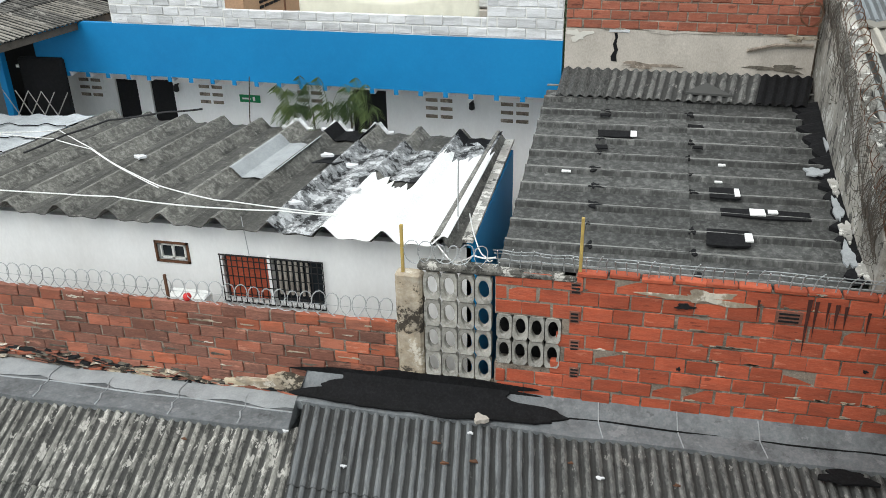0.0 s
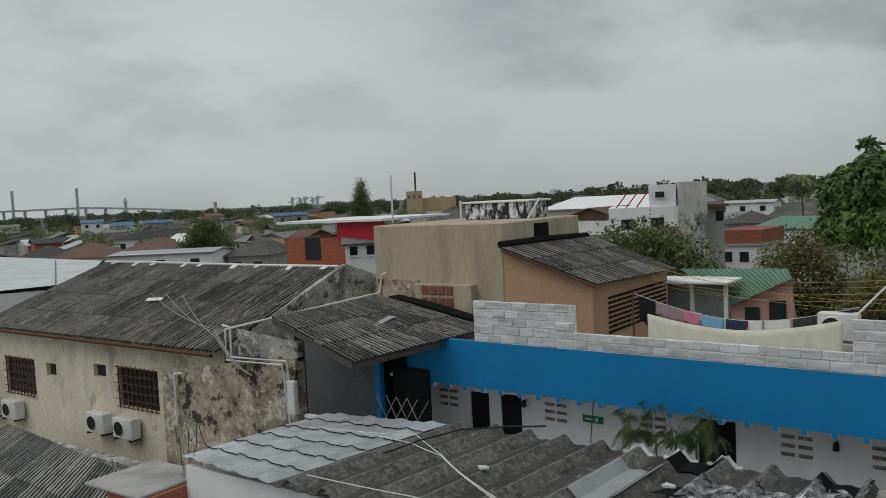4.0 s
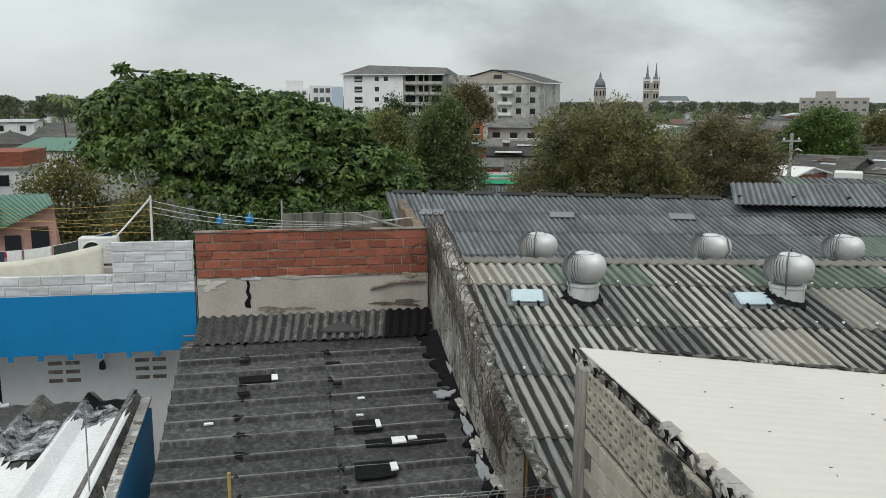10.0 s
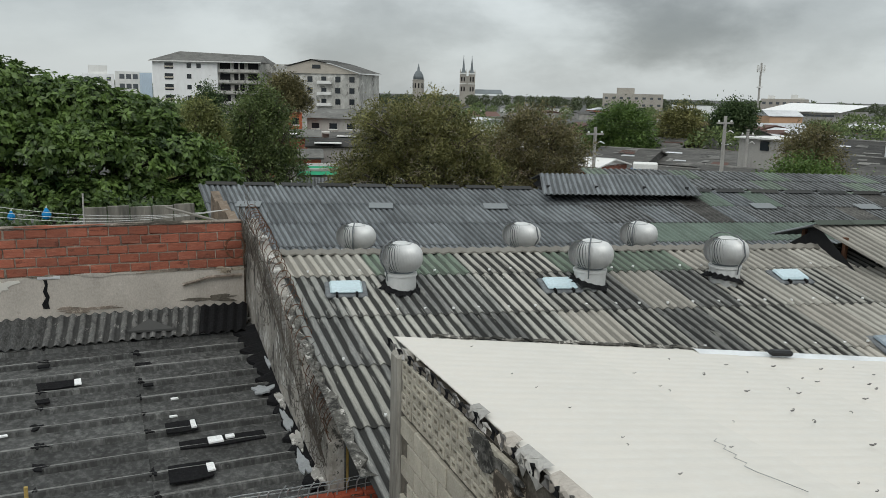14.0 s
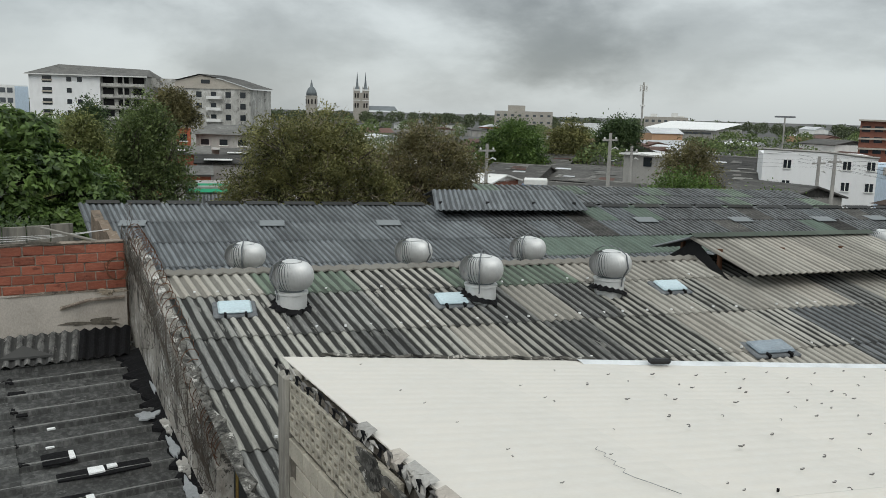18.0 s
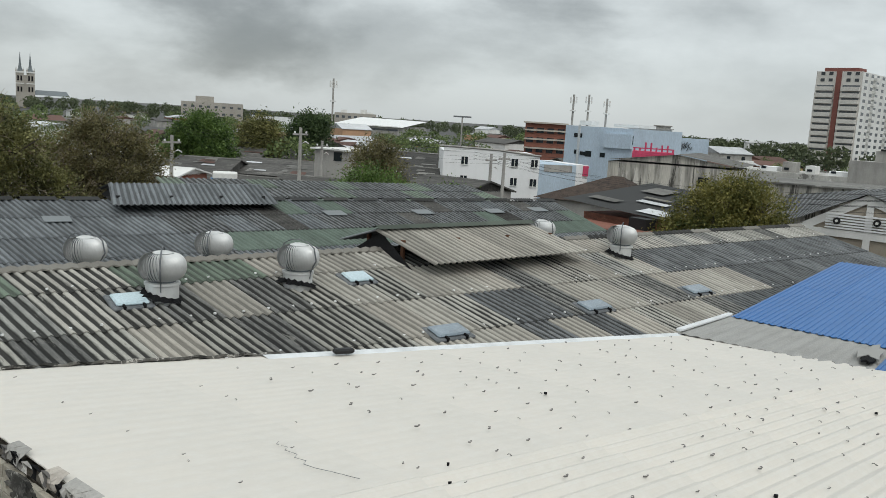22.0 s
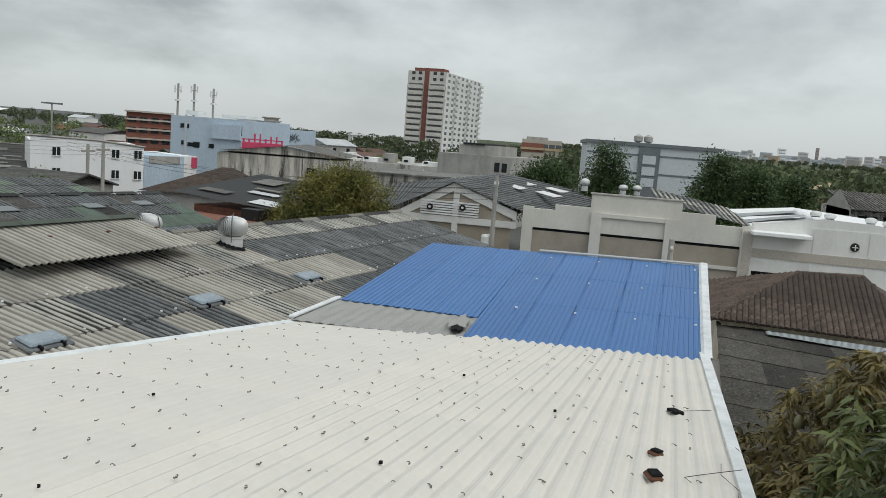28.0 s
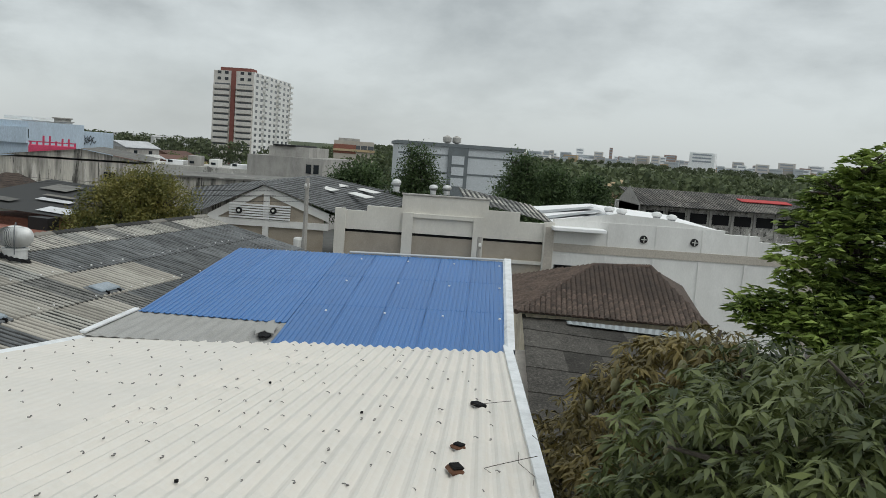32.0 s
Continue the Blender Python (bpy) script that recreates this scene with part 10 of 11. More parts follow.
facade(hb, L, 4, zel(0.15, 420), 2, 8, 1.5, 1.0, M_glass_grey, sill=False)
def antenna(az, r, el0, el1, label, panels=4):
    x, y = polar(az, r)
    t = thing("antenna_mast", label, "antenna", (x, y, 0), group="antenna masts")
    z0, z1 = zel(el0, r), zel(el1, r)
    k = r / 450
    part("pole", Build().tube([(0, 0, max(0, z0)), (0, 0, z1)], 0.55 * k, 6), M_conc, t)
    part("platform", Build().lathe([(1.3 * k + 0.1, 0), (1.3 * k + 0.1, 0.6 * k + 0.05)], (0, 0, z0 + (z1 - z0) * 0.45), 10), M_offwhite, t)
    for q in range(panels):
        a = q * 6.28 / panels + 0.5
        px_, py_ = 1.3 * k * math.cos(a) * 1.3, 1.3 * k * math.sin(a) * 1.3
        part("panel", Build().box(px_ - 0.32 * k - 0.04, px_ + 0.32 * k + 0.04, py_ - 0.2 * k, py_ + 0.2 * k, z1 - 4.6 * k, z1 - 1.2 * k), M_offwhite, t)
        part("arm", Build().tube([(0, 0, z1 - 3.4 * k), (px_, py_, z1 - 3.4 * k)], 0.12 * k, 4), M_conc, t)


sgb, L = bld("grey_box_house", "small bare cement house with one window", 43.4, 74, 45.6, 72, 6, zel(-2.4, 73), M_conc, "house")
part("window", Build().box(L * 0.6, L * 0.6 + 0.8, -0.06, 0.02, zel(-3.1, 73), zel(-2.5, 73)), M_glass_dark, sgb)
part("roof_slab", Build().box(-0.3, L + 0.3, -0.3, 6.3, zel(-2.4, 73), zel(-2.3, 73)), M_offwhite, sgb)
for k, (a0, r0, a1, r1, dp, ze, rise) in enumerate(((34.7, 68, 39.3, 65, 9, 3.1, 1.0), (39.4, 68, 44.4, 64, 9, 3.2, 1.1), (33.6, 80, 37.4, 78, 9, 3.5, 1.2), (37.6, 82, 43.4, 79, 10, 3.5, 1.2), (35.0, 95, 39.4, 93, 10, 3.8, 1.3), (39.8, 97, 44.8, 94, 10, 3.9, 1.2), (46.0, 80, 51.5, 78, 10, 3.6, 1.2), (45.5, 96, 52.0, 93, 11, 4.2, 1.4), (28.0, 80, 33.2, 78, 9, 3.2, 1.1))):
    t, L = bld("low_roof_house", "long low house with blackened corrugated roof", a0, r0, a1, r1, dp, ze, (M_conc, M_offwhite, M_brick_old)[k % 3], "house")
    gable_roof(t, L, dp, ze, rise, M_asb_far)
    mr = random.Random(200 + k)
    for q in range(7):
        x, y = mr.uniform(0, L - 2), mr.uniform(-0.2, dp / 2 - 1.2)
        f = lambda yy: ze - 0.05 + (rise + 0.05) * (yy + 0.3) / (dp / 2 + 0.3) + 0.05
        w, d = mr.uniform(0.5, 2.6), mr.uniform(0.2, 1.1)
        part("patch_sheet", Build().quad((x, y, f(y)), (x + w, y, f(y)), (x + w * 0.9, y + d, f(y + d)), (x + 0.1, y + d, f(y + d))), (M_zinc_far, M_asb_far2, M_asb_far2, M_terra2)[q % 4], t, "pale patched sheet")
    part("ridge_cap", Build().tube([(-0.2, dp / 2, ze + rise), (L + 0.2, dp / 2, ze + rise)], 0.09, 5), M_asb_far2, t)
rsh, L = bld("red_shed", "small red-walled shed with white gable", 32.9, 66, 34.5, 65, 5, 4.3, M_terra, "shed")
gable_roof(rsh, L, 5, 4.3, 0.5, M_offwhite)
btk = thing("blue_tank", "blue water tank with white lid on a roof", "water tank", (*polar(37.55, 58), 0), -37.55)
part("stand", Build().box(-1.0, 1.0, -0.8, 0.8, 0, zel(-5.4, 58)), M_conc, btk)
part("body", Build().box(-0.88, 0.88, -0.8, 0.8, zel(-5.4, 58), zel(-4.6, 58), 0.08), M_blue_sheet2, btk)
part("lid", Build().box(-0.7, 0.9, -0.8, 0.8, zel(-4.6, 58), zel(-4.2, 58), 0.05), M_offwhite, btk)
wd = thing("white_dome_roof", "low pale arched hall roof in the distance", "hall", (*polar(40.55, 330), 0), -40.55)
arc = Build()
for k in range(10):
    a0, a1 = math.pi * k / 10, math.pi * (k + 1) / 10
    arc.quad((-9 * math.cos(a0), 0, zel(-0.45, 330) + 3.0 * math.sin(a0)), (-9 * math.cos(a1), 0, zel(-0.45, 330) + 3.0 * math.sin(a1)), (-9 * math.cos(a1), 20, zel(-0.45, 330) + 3.0 * math.sin(a1)), (-9 * math.cos(a0), 20, zel(-0.45, 330) + 3.0 * math.sin(a0)))
arc.box(-9, 9, 0.2, 20, 0, zel(-0.45, 330))
part("vault", arc, M_haze2, wd)
wh3, L = bld("white_long_hall", "long white hall roof on the horizon", 44.5, 300, 48.9, 290, 25, zel(-0.62, 295), M_conc, "hall")
part("roof", Build().poly([(-1, -1, zel(-0.66, 295)), (L + 1, -1, zel(-0.66, 295)), (L + 1, 24, zel(-0.18, 318)), (-1, 24, zel(-0.12, 318))]), M_white_bright, wh3)
part("strip_window", Build().box(1, L - 1, -0.1, 0, zel(-0.92, 295), zel(-0.8, 295)), M_glass_grey, wh3)
hb2, L = bld("ochre_block", "low ochre block with roof tanks on the horizon", 44.4, 430, 47.2, 430, 12, zel(0.1, 430), M_stone)
for x, h in ((3.0, 0.3), (13.0, 0.38), (16.0, 0.2)):
    part("roof_tank", Build().box(x, x + 3.2, 2, 5, zel(0.1, 430), zel(h, 430)), M_offwhite, hb2)
facade(hb2, L, 3, zel(0.05, 430), 2, 7, 1.5, 1.2, M_glass_grey, sill=False)
tm = thing("light_mast", "tall mast with a wide floodlight bar", "mast", (*polar(53.1, 160), 0), -53.1)
part("pole", Build().tube([(0, 0, 0), (0, 0, zel(0.3, 160))], 0.14, 6), M_conc, tm)
part("light_bar", Build().box(-1.7, 1.7, -0.2, 0.2, zel(0.28, 160), zel(0.38, 160)), M_flash, tm)
antenna(44.25, 450, -0.5, 2.3, "tall white telephone mast with panel antennas")
for az, el in ((60.5, 2.25), (61.5, 2.3), (62.7, 2.1)):
    antenna(az, 126, 0.22, el, "white roof antenna on the pale blue building", 3)


# utility poles and wires
def utility_pole(x, y, h, label="concrete utility pole with wires", lean=0.0):
    t = thing("utility_pole", label, "utility pole", (x, y, 0), group="utility poles")
    part("pole", Build().tube([(0, 0, 0), (lean, 0, h)], 0.17, 8, 0.11), M_conc, t)
    part("crossarm", Build().box(-0.7, 0.7, -0.06, 0.06, h - 0.55, h - 0.43), M_conc, t)
    for k in (-0.55, 0, 0.55):
        part("insulator", Build().lathe([(0.05, 0), (0.08, 0.06), (0.05, 0.16)], (k, 0, h - 0.43), 7), M_pvc, t)
    part("street_light", Build().tube([(0, 0, h - 1.2), (0.5, 0, h - 1.0), (0.8, 0, h - 1.15)], 0.05, 5), M_offwhite, t)
    return t


for az, r, el in ((43.88, 72, -1.8), (55.4, 66, -2.0), (56.3, 64, -1.85)):
    x, y = polar(az, r)
    utility_pole(x, y, zel(el, r))
x, y = 47.0, 6.55
utility_pole(*polar(42.47, 62), zel(-1.0, 62), "concrete utility pole with lamp bracket behind the roofs")
utility_pole(*polar(34.25, 60), zel(-1.95, 60), "wooden utility pole behind the roofs")
utility_pole(x, y, 7.7, "old wooden utility pole with stays")
x, y = polar(94.0, 42)
utility_pole(x, y, 5.6, "short utility pole behind the blue roof")
wires = [((34.0, 70), (54.0, 68), 8.0), ((42.6, 70), (60, 66), 7.6), ((54.2, 68), (80.0, 48), 7.2), ((55.8, 68), (81.6, 47), 7.0)]
for k, (p, q, z) in enumerate(wires):
    a, b_ = polar(*p), polar(*q)
    for j in range(3):
        cable("overhead_wire", [(*a, z - 0.25 * j), (*b_, z - 0.3 * j)], 0.011, M_black, "overhead wire between the poles", "overhead wires", 0.8)

# ---- right of the warehouse ----
wb, L = bld("white_building", "white three-storey building with small windows", 52.1, 77, 58.65, 78, 9, zel(-1.95, 78), M_white_wall)
for x, e in ((0.22, -2.53), (0.74, -2.49), (0.945, -2.48), (0.74, -3.78), (0.945, -3.78), (0.22, -3.8)):
    z = zel(e, 78)
    w = part("window", Build().box(L * x - 0.3, L * x + 0.3, -0.05, 0.02, z - 0.34, z + 0.34), M_glass_dark, wb)
    part("window_frame", Build().box(L * x - 0.03, L * x + 0.03, -0.07, -0.05, z - 0.34, z + 0.34), M_offwhite, w)
    part("sill", Build().box(L * x - 0.36, L * x + 0.36, -0.12, 0.0, z - 0.41, z - 0.34), M_offwhite, w)
part("parapet", Build().poly([(0, -0.04, zel(-1.96, 78)), (L, -0.04, zel(-1.96, 78)), (L * 0.55, -0.04, zel(-1.7, 78)), (0, -0.04, zel(-1.62, 78))]), M_white_wall, wb)
part("roof_edge", Build().tube([(-0.1, -0.06, zel(-1.62, 78)), (L * 0.55, -0.06, zel(-1.7, 78)), (L + 0.1, -0.06, zel(-1.96, 78))], 0.1, 5), M_conc, wb)
lean, L = bld("dark_lean_to", "low dark shed roof beside the white building", 49.6, 66, 53.6, 62, 6, 4.4, M_conc, "shed")
gable_roof(lean, L, 6, 4.4, 0.8, M_asb_far)
bb2, L = bld("blue_low_building", "pale blue low building", 58.65, 84, 61.1, 86, 8, zel(-2.48, 84), M_ltblue)
part("side_wall", Build().box(L, L + 1.5, 0.2, 8, 0, zel(-2.44, 84)), M_white_wall, bb2)
part("red_door", Build().box(L + 0.9, L + 1.5, 0.1, 0.2, zel(-3.2, 84), zel(-2.5, 84)), M_pinkred, bb2)
part("sign_band", Build().box(0.5, L - 0.5, -0.08, 0.0, zel(-2.3, 84) - 1, zel(-2.3, 84) - 0.3), M_conc, bb2)
blu, L = bld("blue_building", "pale blue three-storey building with dark glazing", 60.13, 124, 64.6, 118, 14, zel(0.22, 120), M_ltblue)
part("glazing", Build().box(L * 0.62, L + 0.05, -0.08, 0.02, zel(-0.8, 120), zel(-0.25, 120)), M_glass_dark, blu, "ribbon of dark glass")
part("glazing", Build().box(L * 0.25, L * 0.42, -0.08, 0.02, zel(-1.75, 120), zel(-1.5, 120)), M_glass_dark, blu)
for x, e, w, h in ((0.14, -0.42, 0.9, 0.3), (0.20, -0.42, 0.7, 0.3), (0.16, -1.55, 0.8, 0.3), (0.33, -1.62, 1.0, 0.4), (0.55, -1.62, 0.8, 0.3)):
    part("window", Build().box(L * x, L * x + w, -0.06, 0.02, zel(e, 120) - h, zel(e, 120) + h), M_glass_dark, blu)
part("rib", Build().box(L * 0.20, L * 0.235, -0.12, 0.02, 0, zel(0.3, 120)), M_greycool, blu)
part("bay", Build().box(L * 0.6, L, -0.5, 0, zel(-1.1, 120), zel(-0.15, 120)), M_ltblue, blu)
part("roof_clutter", Build().box(1, 3, 2, 4, zel(0.3, 120), zel(0.6, 120)), M_offwhite, blu)
part("roof_hut", Build().box(L * 0.55, L * 0.9, 3, 8, zel(0.3, 120), zel(0.5, 120)), M_offwhite, blu)
rb, L = bld("red_apartments", "red brick flats with beige floor bands", 57.4, 150, 60.15, 150, 10, zel(0.2, 150), M_brick_flat, "building")
part("roof_slab", Build().box(-0.3, L + 0.3, -0.8, 10, zel(0.2, 150), zel(0.3, 150)), M_beige, rb)
for f in range(3):
    part("floor_band", Build().box(-0.1, L + 0.1, -0.5, 0.05, zel(-1.5 + f * 0.6, 150), zel(-1.40 + f * 0.6, 150)), M_beige, rb)
facade(rb, L, zel(-1.9, 150), zel(0.05, 150), 3, 4, 1.2, 0.9, M_glass_dark, sill=False)
mur, L = bld("mural_building", "pale blue building with dark painted strokes", 66.95, 140, 69.4, 140, 10, zel(-0.18, 140), M_ltblue)
for k in range(9):
    x, z = 0.6 + k * 0.3, zel(-0.72, 140) + 0.35 * math.sin(k * 2.1)
    part("paint_mark", Build().tube([(x - 0.3, -0.05, z - 0.4), (x, -0.05, z + 0.45), (x + 0.25, -0.05, z - 0.1), (x + 0.5, -0.05, z + 0.3)], 0.07, 4), M_black, mur, "dark painted stroke")
for a0, a1, r, e, m in ((64.2, 65.5, 135, 0.38, M_white_wall), (65.5, 67.0, 150, 0.3, M_offwhite), (65.9, 66.9, 170, 0.5, M_stain)):
    t, L = bld("roof_house", "white flat-roofed upper storey among the roofs", a0, r, a1, r, 8, zel(e, r), m, "house")
    part("roof_slab", Build().box(-0.3, L + 0.3, -0.4, 8, zel(e, r), zel(e + 0.06, r)), M_conc, t)
    for q in range(3):
        part("window", Build().box(L * (0.15 + 0.28 * q), L * (0.15 + 0.28 * q) + 0.7, -0.06, 0.02, zel(e - 0.5, r), zel(e - 0.2, r)), M_glass_dark, t)
pk, L = bld("pink_stall", "bright pink painted terrace wall", 64.66, 100, 67.33, 100, 4, zel(-1.2, 100), M_pinkred)
for k, h in enumerate((-0.95, -0.95, -0.6, -0.6, -0.9, -0.72, -0.72, -0.95)):
    part("post", Build().box(0.1 + k * 0.62, 0.3 + k * 0.62, 0.2, 0.5, zel(-1.2, 100), zel(h, 100)), M_pinkred, pk)
part("rail", Build().box(0, L, 0.2, 0.4, zel(-1.02, 100), zel(-0.95, 100)), M_pinkred, pk)
rw, L = bld("stained_building", "long bare concrete building with black rain stains", 63.2, 76.5, 71.4, 74.5, 8, zel(-1.95, 76), M_stain2)
part("gable", Build().poly([(0, -0.02, zel(-1.85, 75)), (L, -0.02, zel(-1.85, 75)), (L * 0.55, -0.02, zel(-1.25, 75))]), M_stain2, rw)
part("roof", Build().poly([(-0.3, -0.4, zel(-1.8, 75)), (L * 0.55, -0.4, zel(-1.2, 75)), (L * 0.55, 12, zel(-1.2, 75)), (-0.3, 12, zel(-1.8, 75))]).poly([(L * 0.55, -0.4, zel(-1.2, 75)), (L + 0.3, -0.4, zel(-1.8, 75)), (L + 0.3, 12, zel(-1.8, 75)), (L * 0.55, 12, zel(-1.2, 75))]), M_asb_far2, rw)
part("window", Build().box(L * 0.72, L * 0.80, -0.06, 0.02, zel(-3.2, 75), zel(-2.6, 75)), M_glass_dark, rw)
part("roof_sheet", Build().box(L, L + 14, 0, 10, zel(-2.6, 75), zel(-2.5, 75)), M_asb_far2, rw)
part("long_wall", Build().box(L, L + 14, 0.3, 9, 0, zel(-2.6, 75)), M_stain2, rw)
shk, L = bld("patched_shack", "shack roof of mixed sheets with water tank", 62.0, 52, 68.5, 47, 6, zel(-5.6, 50), M_brick_old, "shack")
part("roof", Build().poly([(-1, -1, zel(-4.8, 50)), (L, -1, zel(-5.2, 50)), (L, 7, zel(-4.2, 50)), (-1, 7, zel(-3.7, 50))]), M_asb_dark, shk)
for x0, x1, y0, y1, m in ((0.0, L * 0.3, 0.2, 1.0, M_asb_far2), (L * 0.36, L * 0.66, 1.5, 2.1, M_zinc_far), (L * 0.3, L * 0.56, 2.6, 3.0, M_asb_light), (L * 0.62, L * 0.9, -0.6, 0.5, M_zinc_far), (L * 0.1, L * 0.35, 4.0, 5.6, M_asb_far2)):
    f = lambda x, y: zel(-4.8 - 0.4 * x / L, 50) + (zel(-3.7, 50) - zel(-4.8, 50)) * (y + 1) / 8 + 0.06
    part("patch_sheet", Build().quad((x0, y0, f(x0, y0)), (x1, y0, f(x1, y0)), (x1, y1, f(x1, y1)), (x0, y1, f(x0, y1))), m, shk, "pale patched sheet")
part("brick_roof", Build().box(1.5, L + 0.5, -3.5, -1.2, zel(-6.3, 50), zel(-5.9, 50)), M_terra, shk)
part("tank", Build().box(L - 2.2, L - 1.0, -1.8, -1.0, zel(-5.9, 50), zel(-5.2, 50)), M_black, shk)
dkr, L = bld("dark_hip_house", "low house with dark brown hipped roof", 58.9, 62, 65.2, 60, 8, zel(-4.7, 61), M_conc, "house")
ze, zr = zel(-4.75, 61), zel(-2.9, 65)
hp4 = [(-0.4, -0.4, ze), (L + 0.4, -0.4, ze), (L + 0.4, 8.4, ze), (-0.4, 8.4, ze)]
r0, r1 = (L * 0.6, 4, zr), (L * 0.72, 4, zr)
for face in ([hp4[0], hp4[1], r1, r0], [hp4[1], hp4[2], r1], [hp4[2], hp4[3], r0, r1], [hp4[3], hp4[0], r0]):
    part("roof", Build().poly(face), M_tile, dkr)

# two-tone apartment tower
tw, L = bld("apartment_tower", "tall apartment tower with tan balconies and white flank", 75.25, 305, 77.82, 300, 44, zel(4.45, 300), M_tower)
TH = zel(4.45, 300)
part("roof_block", Build().box(2, 13, 1, 7, TH, TH + 1.2), M_red_dull, tw, "dull red roof house")
part("stripe", Build().box(L * 0.5 - 0.8, L * 0.5 + 0.8, -0.35, 0.0, 0, TH), M_red_dull, tw, "dull red stripe")
fl = (TH - 4) / 14
for f in range(14):
    for x0, x1 in ((0.3, L * 0.5 - 1.2), (L * 0.5 + 1.2, L - 0.3)):
        z = 4 + f * fl
        if f < 12:
            part("balcony", Build().box(x0, x1, -1.1, 0, z, z + 1.3), M_tower, tw)
            part("opening", Build().box(x0 + 0.2, x1 - 0.2, -0.08, 0.0, z + 1.35, z + fl - 0.2), M_glass_grey, tw)
        else:
            for q in (0.2, 0.65):
                part("window", Build().box(x0 + (x1 - x0) * q, x0 + (x1 - x0) * (q + 0.22), -0.08, 0, z + 0.9, z + 1.9), M_glass_dark, tw)
    for k in range(8):
        y = 2.2 + k * 5.3
        z = 4 + f * fl
        part("window", Build().box(L - 0.05, L + 0.08, y, y + 2.4, z + 0.75, z + 1.75), M_glass_grey, tw)
        if k % 3 == 1:
            part("balcony", Build().box(L, L + 1.0, y + 2.6, y + 5.0, z, z + 0.9), M_offwhite, tw)
part("flank", Build().box(L, L + 0.05, 0, 44, 0, TH), M_offwhite, tw, "white flank wall")
cb2, L = bld("concrete_building", "raw concrete building with flat roof", 77.8, 96, 82.75, 93, 12, zel(-0.88, 94), M_conc)
part("roof_box", Build().box(L * 0.24, L * 0.78, 1, 8, zel(-0.88, 94), zel(-0.2, 94)), M_conc, cb2)
part("dark_roof", Build().box(L * 0.3, L * 0.6, 0.8, 8.2, zel(-0.2, 94), zel(-0.08, 94)), M_black, cb2)
for x in (L * 0.82, L * 0.92):
    part("window", Build().box(x - 0.3, x + 0.3, -0.06, 0.02, zel(-1.9, 94), zel(-1.3, 94)), M_glass_dark, cb2)
cb3, L = bld("low_concrete_row", "low pale concrete row with parapets", 71.0, 98, 77.8, 96, 10, zel(-1.9, 97), M_stain)
for k in range(5):
    part("roof_hut", Build().box(k * L / 5 + 0.4, k * L / 5 + (1.4, 2.2, 1.7)[k % 3], 1, 4, zel(-1.9, 97), zel((-1.4, -1.62, -1.25)[k % 3], 97)), (M_offwhite, M_white_wall, M_conc)[k % 3], cb3)
    part("hut_window", Build().box(k * L / 5 + 0.6, k * L / 5 + 1.1, 0.93, 1.0, zel(-1.75, 97), zel(-1.6, 97)), M_glass_dark, cb3)
of, L = bld("office_building", "cool grey office building with dark roof line", 87.75, 112, 96.15, 114, 20, zel(0.55, 112), M_greycool)
part("cornice", Build().box(-0.3, L + 0.3, -0.3, 20, zel(0.55, 112), zel(0.78, 112)), M_slate, of, "dark grey cornice")
part("shaft", Build().box(L * 0.40, L * 0.56, -0.25, 0, 0, zel(0.6, 112)), M_slate, of, "slate-grey stair shaft")
for z in (zel(-0.1, 112), zel(-1.3, 112)):
    part("joint", Build().box(0, L, -0.06, 0, z, z + 0.22), M_slate, of)
for k in range(3):
    z = zel(-2.1 + k * 0.75, 112)
    part("glazing", Build().box(L * 0.43, L * 0.53, -0.33, -0.25, z, z + 1.1), M_greycool, of)
for x in (L * 0.42, L * 0.50):
    part("roof_dish", Build().lathe([(0.1, 0), (0.6, 0.3), (0.62, 0.9), (0.1, 1.2)], (x, 6, zel(0.78, 112)), 10), M_conc, of)
br2, L = bld("brick_block", "beige and brick flat-roofed block in the distance", 83.3, 200, 86.0, 200, 12, zel(0.45, 200), M_beige)
part("brick_storey", Build().box(-0.1, L * 0.55, -0.12, 0.02, zel(-0.4, 200), zel(0.2, 200)), M_brick_flat, br2)
facade(br2, L, zel(-0.35, 200), zel(0.4, 200), 1, 6, 1.4, 0.9, M_glass_grey, sill=False)
part("floor_band", Build().box(-0.2, L + 0.2, -0.4, 0.05, zel(-0.25, 200), zel(-0.1, 200)), M_ochre, br2)
part("roof_box", Build().box(1, 6, 1, 6, zel(0.45, 200), zel(0.62, 200)), M_conc, br2)

# hall with the pierced gable, then the long cream wall and the white warehouse
GX = 50.0
gh2 = thing("gable_hall", "hall with pale gable, louvres and two round fans", "hall")
part("infill_wall", Build().poly([(GX, 12.9, 0), (GX, 5.9, 0), (GX, 5.9, 5.4), (GX, 9.5, 6.9), (GX, 12.9, 4.9)]), M_beige_brick, gh2, "beige brick infill")
for (y0, z0), (y1, z1) in (((13.4, 4.75), (9.5, 7.0)), ((9.5, 7.0), (5.6, 5.55))):
    part("gable_beam", Build().quad((GX - 0.12, y0, z0), (GX - 0.12, y1, z1), (GX - 0.12, y1, z1 - 0.5), (GX - 0.12, y0, z0 - 0.5)).quad((GX - 0.12, y0, z0), (GX - 0.12, y1, z1), (GX + 0.2, y1, z1), (GX + 0.2, y0, z0)), M_offwhite, gh2)
part("tie_beam", Build().box(GX - 0.14, GX - 0.02, 5.6, 13.0, 4.55, 4.95), M_offwhite, gh2)
part("post", Build().box(GX - 0.15, GX - 0.02, 9.15, 9.5, 2, 6.8), M_offwhite, gh2)
